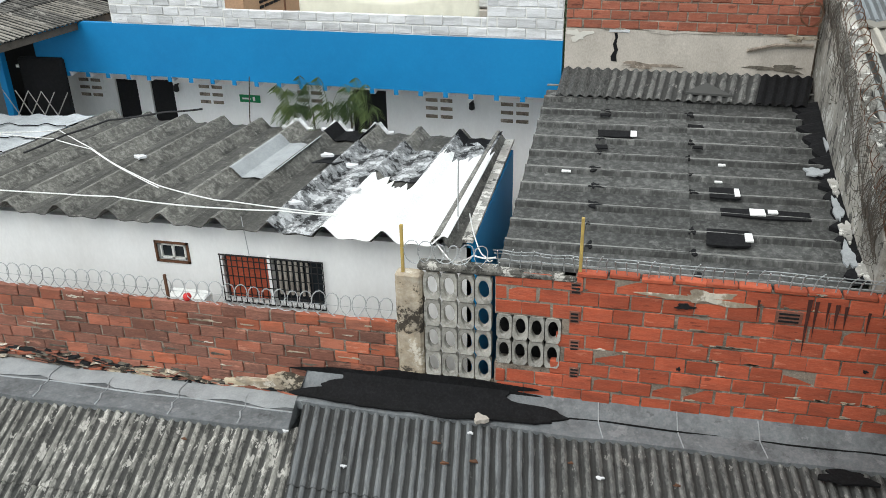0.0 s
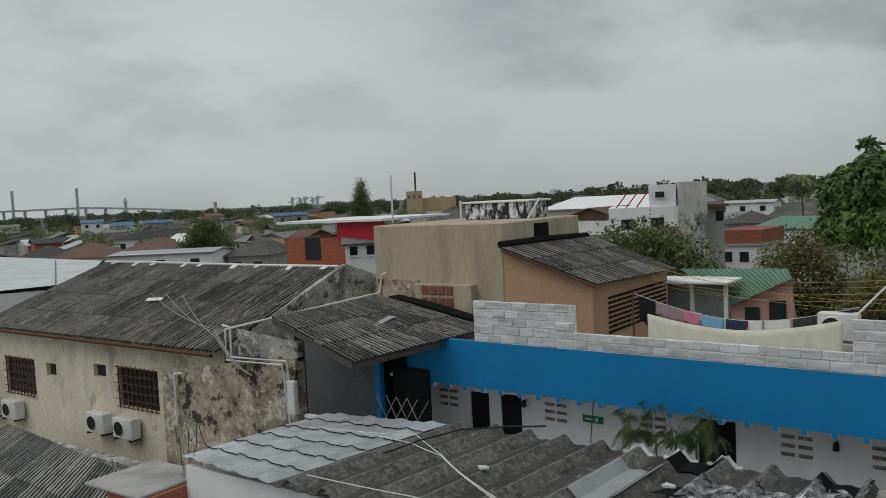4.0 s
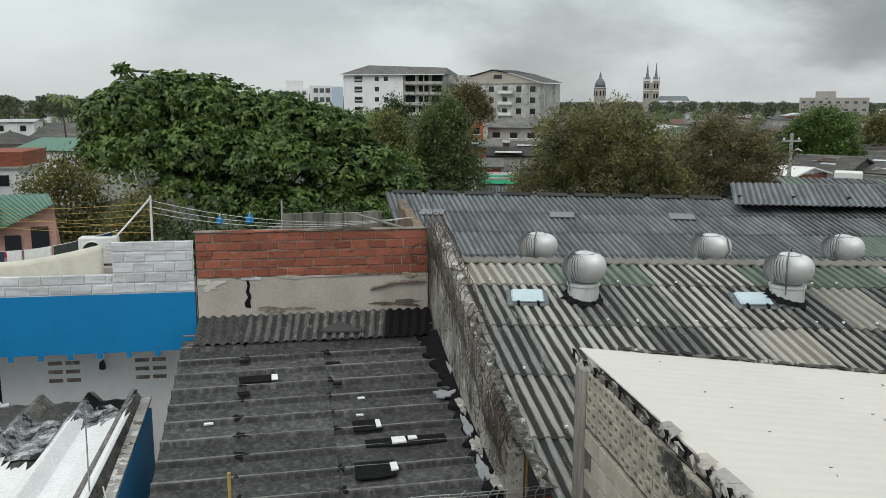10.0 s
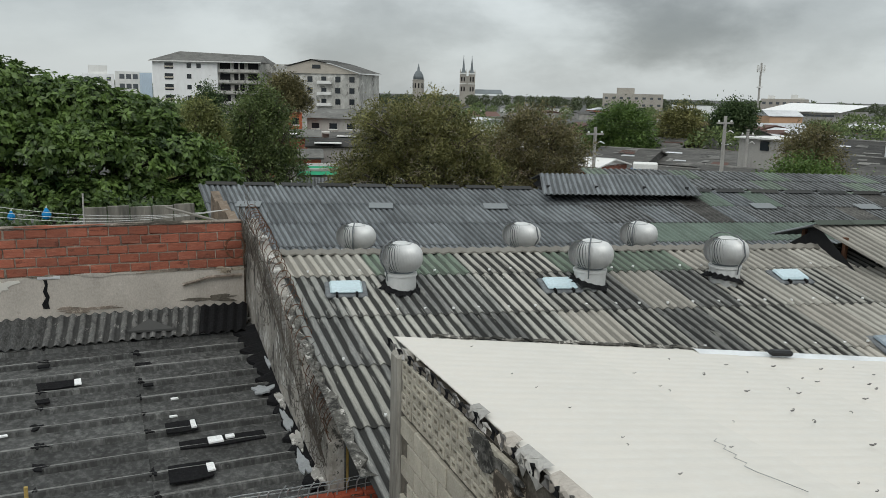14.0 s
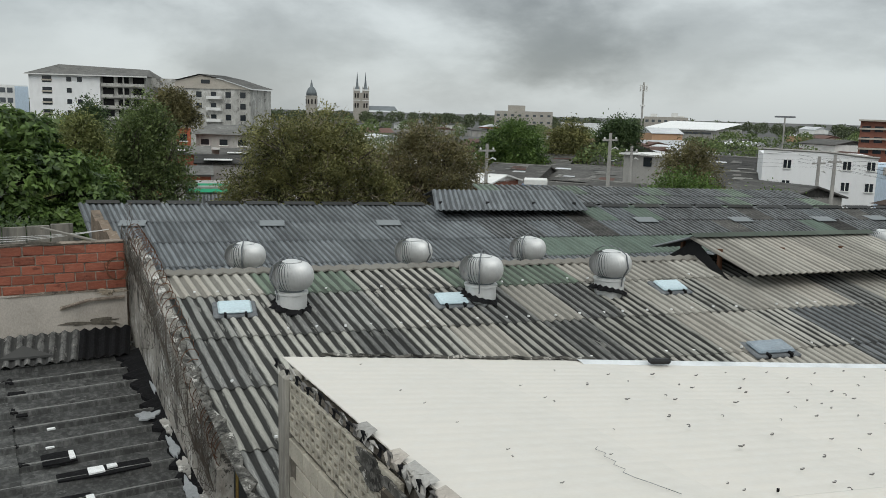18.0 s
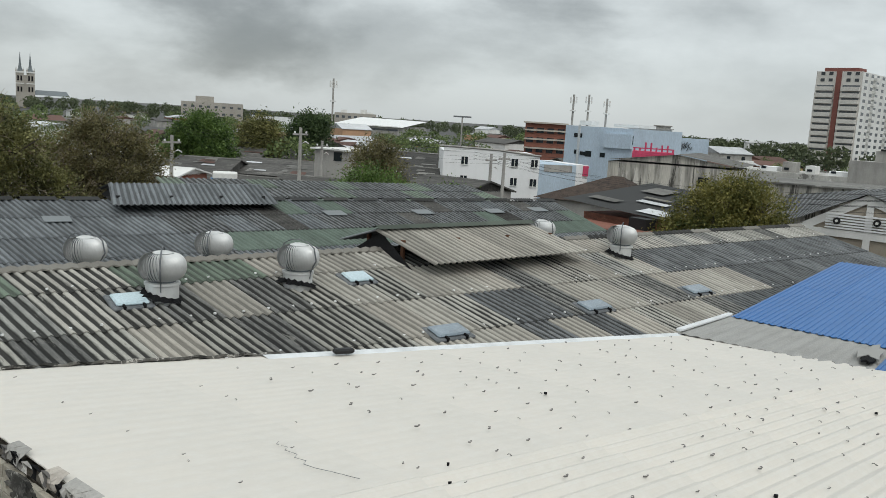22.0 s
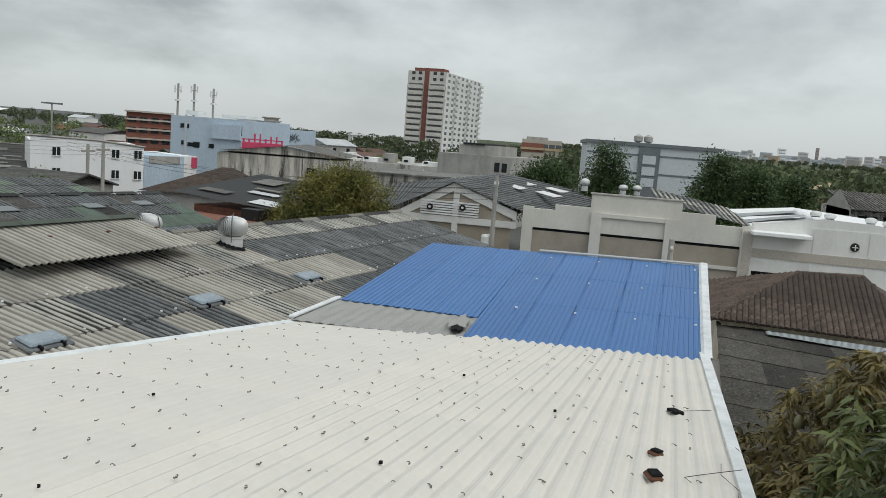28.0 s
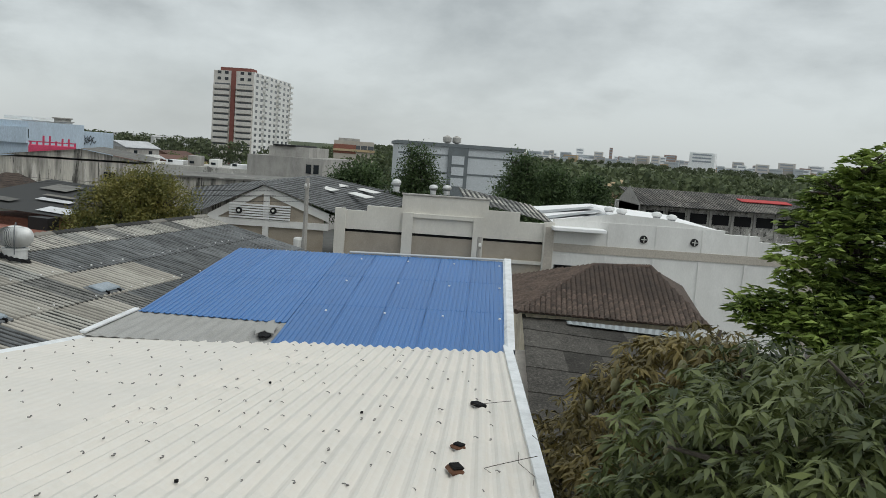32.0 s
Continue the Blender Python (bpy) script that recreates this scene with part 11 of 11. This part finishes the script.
for k in range(6):
    part("louvre", Build().box(GX - 0.2, GX - 0.05, 7.9, 11.5, 5.0 + k * 0.15, 5.09 + k * 0.15), M_white_wall, gh2)
for y, z in ((10.9, 5.43), (8.88, 5.53)):
    f = part("fan", Build().lathe([(0.19, 0), (0.19, 0.1)], (0, 0, 0), 16), M_black, gh2, "round black fan")
    f.matrix_local = pose(GX - 0.3, y, z, 0, 90, 0)
    f2 = part("hub", Build().lathe([(0.08, 0), (0.08, 0.05)], (0, 0, 0), 8), M_offwhite, f)
    f2.location = (0, 0, -0.06)
roof_sheets(gh2, ((GX + 22, 20, 5.2), (GX + 22, 9.5, 7.0), (GX, 9.5, 7.0), (GX, 14.5, 4.6)), 6, 4, lambda i, j: M_asb_dark, waves=4)
roof_sheets(gh2, ((GX + 22, 9.5, 7.0), (GX + 22, 0, 5.6), (GX, 4.2, 5.3), (GX, 9.5, 7.0)), 6, 4, lambda i, j: M_asb_dark, waves=4)
for k in range(5):
    part("clear_sheet", Build().box(-2.5, 2.5, -0.3, 0.3, 0, 0.03, 0, pose(GX + 8 + k * 2.2, 4.5 + (k % 3) * 2.6, 6.35 + (k % 3) * 0.2, -9, 0, 20)), M_offwhite, gh2, "pale translucent strip")
tg = thing("transformer", "grey pole transformer on the hall wall", "transformer", (47.2, 6.9, 3.5))
part("tank", Build().lathe([(0.28, 0), (0.30, 0.05), (0.30, 0.75), (0.22, 0.85)], (0, 0, 0), 12), M_offwhite, tg)
part("arm", Build().box(-0.05, 0.05, -0.4, 0.4, -0.1, 0.0), M_rust, tg)
for k, (x, y, z) in enumerate(((67, -0.5, 6.4), (68, -1.6, 6.4))):
    c = copy_thing(far_turb, pose(x, y, z, 0, 0, 30 * k))
    c.scale = (1.0, 1.0, 0.8)

CX = 45.0
cream = thing("wall_cream", "long cream wall with pilasters and brick infill", "wall", kind="structure")
part("upper_wall", Build().box(CX, CX + 0.3, -6.9, 4.4, 5.25, 6.25), M_paleconc, cream)
part("parapet", Build().box(CX, CX + 0.3, -3.5, 1.15, 6.25, 7.3), M_paleconc, cream)
part("parapet", Build().box(CX, CX + 0.3, -5.2, -3.5, 6.25, 6.75).box(CX, CX + 0.3, 1.15, 3.0, 6.25, 6.55), M_paleconc, cream)
part("brick_infill", Build().box(CX + 0.08, CX + 0.28, -6.9, 4.4, 0, 5.10), M_beige_brick, cream, "beige brick infill")
part("dark_slot", Build().box(CX + 0.14, CX + 0.2, -6.9, 4.4, 5.10, 5.25), M_dark, cream)
for y in (4.4, 0.8, -3.0, -6.8):
    part("pilaster", Build().box(CX - 0.15, CX + 0.1, y - 0.28, y + 0.28, 0, 6.35), M_paleconc, cream)
part("cross_beam", Build().box(CX - 0.13, CX + 0.02, -2.72, 0.52, 6.1, 6.33, 0.01), M_paleconc, cream)
part("coping", Build().box(CX - 0.06, CX + 0.36, -3.56, 1.21, 7.28, 7.36, 0.01), M_conc, cream)
part("lower_band", Build().box(CX - 0.03, CX + 0.09, -6.9, -3.2, 4.0, 4.18), M_paleconc, cream)
part("awning", Build().box(CX - 1.4, CX - 0.1, -5.4, 3.6, 3.3, 3.42), M_blue_sheet, cream)
back_roof = thing("far_shed_roof", "pale shed roof behind the cream wall", "roof")
roof_sheets(back_roof, ((60, -2.2, 7.3), (60, -8, 6.3), (46, -7.2, 6.2), (46, -2.2, 7.2)), 4, 3, lambda i, j: M_asb, waves=4)

whs = thing("white_warehouse", "white-walled warehouse with stepped parapet and round fans", "warehouse")
part("upper_wall", Build().box(CX, CX + 0.3, -16.3, -7.0, 5.26, 6.55).box(CX, CX + 0.3, -18.2, -16.3, 5.26, 6.35).box(CX, CX + 0.3, -20.4, -18.2, 5.26, 6.05), M_offwhite, whs)
part("gable", Build().poly([(CX + 0.05, -7.0, 6.5), (CX + 0.05, -16.2, 6.5), (CX + 0.05, -12.9, 6.95), (CX + 0.05, -10.4, 7.05)]), M_offwhite, whs)
part("band", Build().box(CX - 0.06, CX + 0.28, -20.6, -6.95, 4.82, 5.26), M_beige, whs, "beige painted band")
part("lower_wall", Build().box(CX, CX + 0.3, -20.4, -9.3, 0, 4.82).box(CX, CX + 0.3, -9.3, -7.0, 4.1, 4.82), M_offwhite, whs)
part("gate", Build().box(CX + 0.2, CX + 0.25, -9.3, -7.0, 2, 4.1), M_dark, whs)
for k in range(11):
    part("gate_bar", Build().box(CX + 0.05, CX + 0.12, -9.2 + k * 0.21, -9.15 + k * 0.21, 2, 4.1), M_black, whs)
for y in (-7.1, -10.0, -12.6, -15.1, -17.6):
    part("pilaster", Build().box(CX - 0.05, CX + 0.02, y - 0.1, y + 0.1, 2.5, 4.80), M_offwhite, whs)
    part("joint", Build().box(CX - 0.03, CX + 0.02, y - 0.03, y + 0.03, 5.28, 6.5), M_offwhite, whs)
part("end_pillar", Build().box(CX - 0.2, CX + 0.5, -21.3, -20.4, 0, 5.9), M_beige, whs)
part("end_pillar", Build().box(CX - 0.2, CX + 0.3, -7.05, -6.6, 0, 6.1), M_beige, whs)
part("white_roof", Build().poly([(CX, -6.9, 6.1), (CX + 14, -6.9, 6.3), (CX + 14, -11.5, 6.85), (CX + 0.3, -10.4, 6.95), (CX, -9.5, 6.55)]).poly([(CX + 0.3, -10.4, 6.95), (CX + 14, -11.5, 6.85), (CX + 14, -17, 6.45), (CX + 0.3, -16.2, 6.5)]), M_white_wall, whs)
for u0, u1 in ((0.07, 0.16), (0.28, 0.40), (0.55, 0.7)):
    lo0, hi0 = lerp((CX, -6.9, 6.1), (CX + 14, -6.9, 6.3), u0), lerp((CX + 0.3, -10.4, 6.95), (CX + 14, -11.5, 6.85), u0)
    lo1, hi1 = lerp((CX, -6.9, 6.1), (CX + 14, -6.9, 6.3), u1), lerp((CX + 0.3, -10.4, 6.95), (CX + 14, -11.5, 6.85), u1)
    strip4 = [lerp(lo0, hi0, 0.12), lerp(lo1, hi1, 0.12), lerp(lo1, hi1, 0.92), lerp(lo0, hi0, 0.92)]
    part("roof_light", Build().poly([(x, y, z + 0.04) for x, y, z in strip4]), M_flash_pale, whs, "grey translucent roof strip")
part("roof_apron", Build().box(CX - 1.0, CX + 0.1, -9.7, -6.9, 6.0, 6.2, 0.03), M_white_wall, whs)
for y, z in ((-11.93, 5.78), (-14.68, 5.8)):
    f = part("fan", Build().lathe([(0.20, 0), (0.22, 0.08), (0.18, 0.12)], (0, 0, 0), 16), M_black, whs, "round black fan")
    f.matrix_local = pose(CX - 0.08, y, z, 0, 90, 0)
    part("fan_cross", Build().box(-0.14, 0.14, -0.02, 0.02, -0.05, -0.01).box(-0.02, 0.02, -0.14, 0.14, -0.05, -0.01), M_offwhite, f)
for k, (x, y, z) in enumerate(((49, -10.8, 6.72), (48, -11.3, 6.7), (49, -13.6, 6.6), (48, -14.2, 6.55))):
    c = copy_thing(far_turb, pose(x, y, z, 0, 0, 40 * k))
    c.scale = (0.85, 0.85, 0.6)

oldsh = thing("old_shed", "long derelict shed with grey roof and dark openings", "shed")
SX = 75.0
part("wall", Build().box(SX, SX + 10, -42, -19, 0, 6.3), M_moss_wall, oldsh)
roof_sheets(oldsh, ((SX + 9, -19, 7.6), (SX + 9, -40, 7.6), (SX - 1, -40, 6.4), (SX - 1, -19, 6.4)), 14, 3, lambda i, j: M_asb_brown, waves=5)
part("gable", Build().poly([(SX - 0.5, -19, 4), (SX + 8, -19, 4), (SX + 8, -19, 6.6), (SX + 4, -19, 7.9), (SX - 0.5, -19, 6.4)]), M_conc, oldsh)
for k in range(9):
    part("opening", Build().box(SX - 0.08, SX + 0.02, -21.2 - k * 2.0, -19.7 - k * 2.0, 5.0, 5.9), M_dark, oldsh)
    part("post", Build().box(SX - 0.12, SX + 0.0, -19.6 - k * 2.0, -19.4 - k * 2.0, 2, 6.3), M_conc, oldsh)
part("red_sheet", Build().box(-0.8, 0.8, -2.4, 2.4, 0, 0.06, 0, pose(SX + 4.5, -32.0, 7.2, 0, -7, 0)), M_red_sheet, oldsh, "faded red roof sheet")
sat = thing("round_sign", "pale board with a red ring mark", "sign", (SX + 5, -37.3, 6.5))
part("board", Build().box(-0.1, 0.1, -1.1, 1.1, 0.4, 2.2), M_offwhite, sat)
part("ring", Build().tube([(-0.12, 0.6 * math.cos(a), 1.3 + 0.6 * math.sin(a)) for a in (k * 0.45 for k in range(14))], 0.12, 5), M_red_sheet, sat)
kiosk = thing("water_tower", "small pale tower with pyramid cap", "tower", (*polar(102.8, 150), 0))
part("legs", Build().box(-1.2, 1.2, -1.2, 1.2, 0, zel(-1.3, 150)), M_ochre, kiosk)
part("cap", Build().lathe([(3.2, 0), (0.3, 1.2)], (0, 0, zel(-1.3, 150)), 4), M_ochre, kiosk)

# ---- the district: houses, woods, skyline ----
dr = random.Random(77)
HOUSE_WALLS = (M_offwhite, M_cream, M_conc, M_peach, M_brick_old, M_conc, M_offwhite)
HOUSE_ROOFS = (M_asb_far, M_asb_far, M_terra2, M_asb_far2, M_zinc_far, M_terra2, M_asb_far, M_asb_far2)
taken = [(33, 53, 55, 112), (-62, -47, 85, 135), (-22, -10, 60, 150), (-26, -19, 50, 75), (-47, -39, 55, 85), (9, 19, 100, 120), (50, 66, 60, 130), (66, 72, 60, 110), (76, 116, 0, 95), (-4, 4, 25, 60)]


def free(az, r):
    return not any(a - 1 < az < b + 1 and c - 6 < r < d + 6 for a, b, c, d in taken)


made = 0
while made < 360:
    az = dr.choice((dr.uniform(-68, -4), dr.uniform(-68, -20), dr.uniform(20, 84), dr.uniform(33, 75)))
    r = 88 + 420 * dr.random() ** 1.5
    if made >= 330:
        az, r = dr.uniform(33, 52), dr.uniform(118, 200)
    if not free(az, r):
        continue
    x, y = polar(az, r)
    if 2 < x < 36 and y < 34:
        continue
    w, d, h = dr.uniform(6, 13), dr.uniform(6, 11), dr.uniform(2.6, 3.8)
    if dr.random() < 0.10:
        h += 2.6
    t = thing("house", dr.choice(("low house with pitched corrugated roof among the district roofs", "single-storey house with weathered pitched roof")), "house", (x, y, 0), dr.choice((-13, 77, -20, 70)) + dr.uniform(-6, 6), group="houses of the district")
    wm = dr.choice(HOUSE_WALLS)
    if made >= 330:
        w, d, h, wm = dr.uniform(9, 16), dr.uniform(8, 12), dr.uniform(2.2, 3.0), M_conc
    part("wall", Build().box(0, w, 0, d, 0, h), wm, t)
    gable_roof(t, w, d, h, dr.uniform(0.6, 1.5), dr.choice(HOUSE_ROOFS) if made < 330 else M_asb_far)
    if r < 200:
        for k in range(2):
            part("window", Build().box(w * (0.22 + 0.45 * k), w * (0.22 + 0.45 * k) + 1.0, -0.05, 0.02, h - 1.6, h - 0.6), M_glass_dark, t)
    made += 1


def woods(name, label, az0, az1, r0, r1, count, height, material, seed, leaf=0.6, per=240, base=None):
    r = np.random.RandomState(seed)
    out = []
    for _ in range(count):
        az, d = r.uniform(az0, az1), r.uniform(r0, r1)
        x, y = polar(az, d)
        h = height * r.uniform(0.6, 1.12)
        rad = h * r.uniform(0.40, 0.62)
        k = per
        p = r.normal(size=(k, 3))
        p /= np.linalg.norm(p, axis=1)[:, None]
        p *= r.uniform(0.6, 1.05, (k, 1))
        c = np.array([x, y, h * 0.60 + (base(d) if base else 0)]) + p * np.array([rad, rad, h * 0.40])
        u = r.normal(size=(k, 3))
        u /= np.linalg.norm(u, axis=1)[:, None]
        v = np.cross(u, r.normal(size=(k, 3)))
        v /= np.linalg.norm(v, axis=1)[:, None]
        s = leaf * h / 9 * r.uniform(0.7, 1.4, (k, 1))
        out.append(np.stack([c - u * s, c + v * s * 0.7, c + u * s, c - v * s * 0.7], 1).reshape(-1, 3))
    V = np.concatenate(out)
    k = len(V) // 4
    me = bpy.data.meshes.new(name)
    me.vertices.add(len(V))
    me.vertices.foreach_set("co", V.astype(np.float32).ravel())
    me.loops.add(4 * k)
    me.loops.foreach_set("vertex_index", np.arange(4 * k, dtype=np.int32))
    me.polygons.add(k)
    me.polygons.foreach_set("loop_start", np.arange(0, 4 * k, 4, dtype=np.int32))
    me.update(calc_edges=True)
    me.materials.append(material)
    tagged(new(name, me), label, "woods", kind="stuff")


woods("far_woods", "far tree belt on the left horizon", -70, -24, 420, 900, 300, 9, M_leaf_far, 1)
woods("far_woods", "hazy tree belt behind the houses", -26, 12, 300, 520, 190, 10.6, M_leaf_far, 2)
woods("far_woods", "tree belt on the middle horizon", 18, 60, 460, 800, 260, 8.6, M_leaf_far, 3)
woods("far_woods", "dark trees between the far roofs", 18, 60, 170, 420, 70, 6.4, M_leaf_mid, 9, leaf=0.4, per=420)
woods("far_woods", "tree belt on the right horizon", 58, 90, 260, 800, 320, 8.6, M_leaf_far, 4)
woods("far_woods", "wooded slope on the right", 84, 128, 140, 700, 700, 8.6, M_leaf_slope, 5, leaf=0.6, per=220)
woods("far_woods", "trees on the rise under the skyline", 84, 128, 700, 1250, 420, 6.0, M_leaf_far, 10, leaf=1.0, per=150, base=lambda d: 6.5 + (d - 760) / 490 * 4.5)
woods("street_trees", "trees scattered between the district houses", -68, -8, 135, 420, 150, 6.0, M_leaf_mid, 6, leaf=0.25, per=900)
woods("street_trees", "trees scattered between the district houses", 20, 84, 90, 330, 80, 6.2, M_leaf_mid, 7, leaf=0.25, per=900)
woods("street_trees", "dense trees behind the almond tree", -9, 8.5, 60, 200, 45, 7.5, M_leaf_mid, 8, leaf=0.25, per=900)

city = random.Random(31)
# bearing, height and width in degrees of the high-rises that stand out
HIGH = [(97.95, 0.79, 0.3), (98.9, 0.72, 0.7), (99.85, 1.04, 0.5), (100.5, 0.62, 1.3), (101.1, 0.9, 0.6), (101.88, 1.22, 0.2), (103.95, 0.85, 0.9), (104.8, 0.9, 0.5), (105.3, 0.85, 0.4), (105.75, 1.0, 0.8), (107.75, 1.28, 1.6), (110.0, 0.84, 0.7), (111.5, 0.78, 0.8), (112.9, 0.96, 1.0), (114.6, 0.9, 0.9)]
for k in range(130):
    if k < len(HIGH):
        az, top, wd = HIGH[k]
    else:
        az = city.choice((city.uniform(97, 127), city.uniform(97, 127), city.uniform(97, 127), city.uniform(100, 118), city.uniform(-30, 10)))
        top, wd = (city.uniform(0.38, 0.74) if az > 95 else city.uniform(0.05, 0.22)), city.uniform(0.25, 0.75)
    r = city.uniform(1300, 1700)
    x, y = polar(az - wd / 2, r)
    w = r * radians(wd)
    t = thing("city_block", "distant pale high-rise on the hazy skyline", "building", (x, y, 0), -az + city.uniform(-8, 8), group="skyline")
    z1 = zel(top, r)
    # walls and window bands carry the haze in their colour
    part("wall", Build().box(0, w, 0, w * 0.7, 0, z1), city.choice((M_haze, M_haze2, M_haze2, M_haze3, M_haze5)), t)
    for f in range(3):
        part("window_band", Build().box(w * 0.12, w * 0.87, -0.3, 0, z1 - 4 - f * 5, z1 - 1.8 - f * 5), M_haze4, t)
for k in range(9):
    az, r = 69.4 + k * 0.55 + city.uniform(-0.2, 0.2), city.uniform(420, 620)
    x, y = polar(az, r)
    w, z1 = city.uniform(9, 20), zel(city.uniform(-0.4, -0.15), r)
    t = thing("hill_villa", "white flat-roofed villa on the far rise", "building", (x, y, 0), -az + city.uniform(-15, 15), group="villas on the rise")
    part("wall", Build().box(0, w, 0, 9, 0, z1), M_offwhite, t)
    part("window_band", Build().box(1, w - 1, -0.15, 0, z1 - 2.4, z1 - 1.0), M_glass_grey, t)
    part("roof_slab", Build().box(-0.5, w + 0.5, -0.6, 9.5, z1, z1 + 0.35), M_white_wall, t)
low_sky = random.Random(97)
for k in range(56):
    az = 94 + k * 0.6 + low_sky.uniform(-0.25, 0.25)
    r = low_sky.uniform(1260, 1400)
    w, z1 = low_sky.uniform(9, 24), zel(low_sky.choice((0.38, 0.44, 0.5, 0.56, 0.64)), r)
    t = thing("skyline_house", "small pale flat-roofed block on the far skyline", "building", (*polar(az, r), 0), -az + low_sky.uniform(-12, 12), group="skyline houses")
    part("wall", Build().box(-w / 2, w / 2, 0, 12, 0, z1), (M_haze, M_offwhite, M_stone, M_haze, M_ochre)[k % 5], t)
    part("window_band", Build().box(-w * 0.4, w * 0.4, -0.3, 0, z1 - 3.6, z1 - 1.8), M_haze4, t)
hill = Build()
pts_a = [(polar(80 + k * 2.5, 760), zel(-0.2 + 0.06 * math.sin(k * 0.9), 760)) for k in range(21)]
pts_b = [(polar(80 + k * 2.5, 1250), zel(0.1 + 0.05 * math.sin(k * 0.7 + 1), 1250)) for k in range(21)]
for k in range(20):
    (a, za), (b_, zb) = pts_a[k], pts_a[k + 1]
    (c, zc), (d, zd) = pts_b[k], pts_b[k + 1]
    a0, b0 = polar(80 + k * 2.5, 500), polar(82.5 + k * 2.5, 500)
    hill.quad((*a0, 0), (*b0, 0), (*b_, zb), (*a, za))
    hill.quad((*a, za), (*b_, zb), (*d, zd), (*c, zc))
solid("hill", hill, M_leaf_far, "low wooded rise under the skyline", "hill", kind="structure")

# ---- the bricks of the boundary wall ----
def right_keep(x, z):
    if -1.76 < x < -0.79 and 2.5 < z < 3.37:
        return False
    return not (x < -1.7)


course_wall(wall_right, -1.74, 4.4, 1.98, 4.06, WALL_Y, 0.42, 0.23, M_brick, keep=right_keep, joint=0.018, jig=0.010)
course_wall(wall_left, -11.6, -3.2, 1.62, 3.03, WALL_Y, 0.40, 0.20, M_brick_old, jig=0.012, joint=0.018)
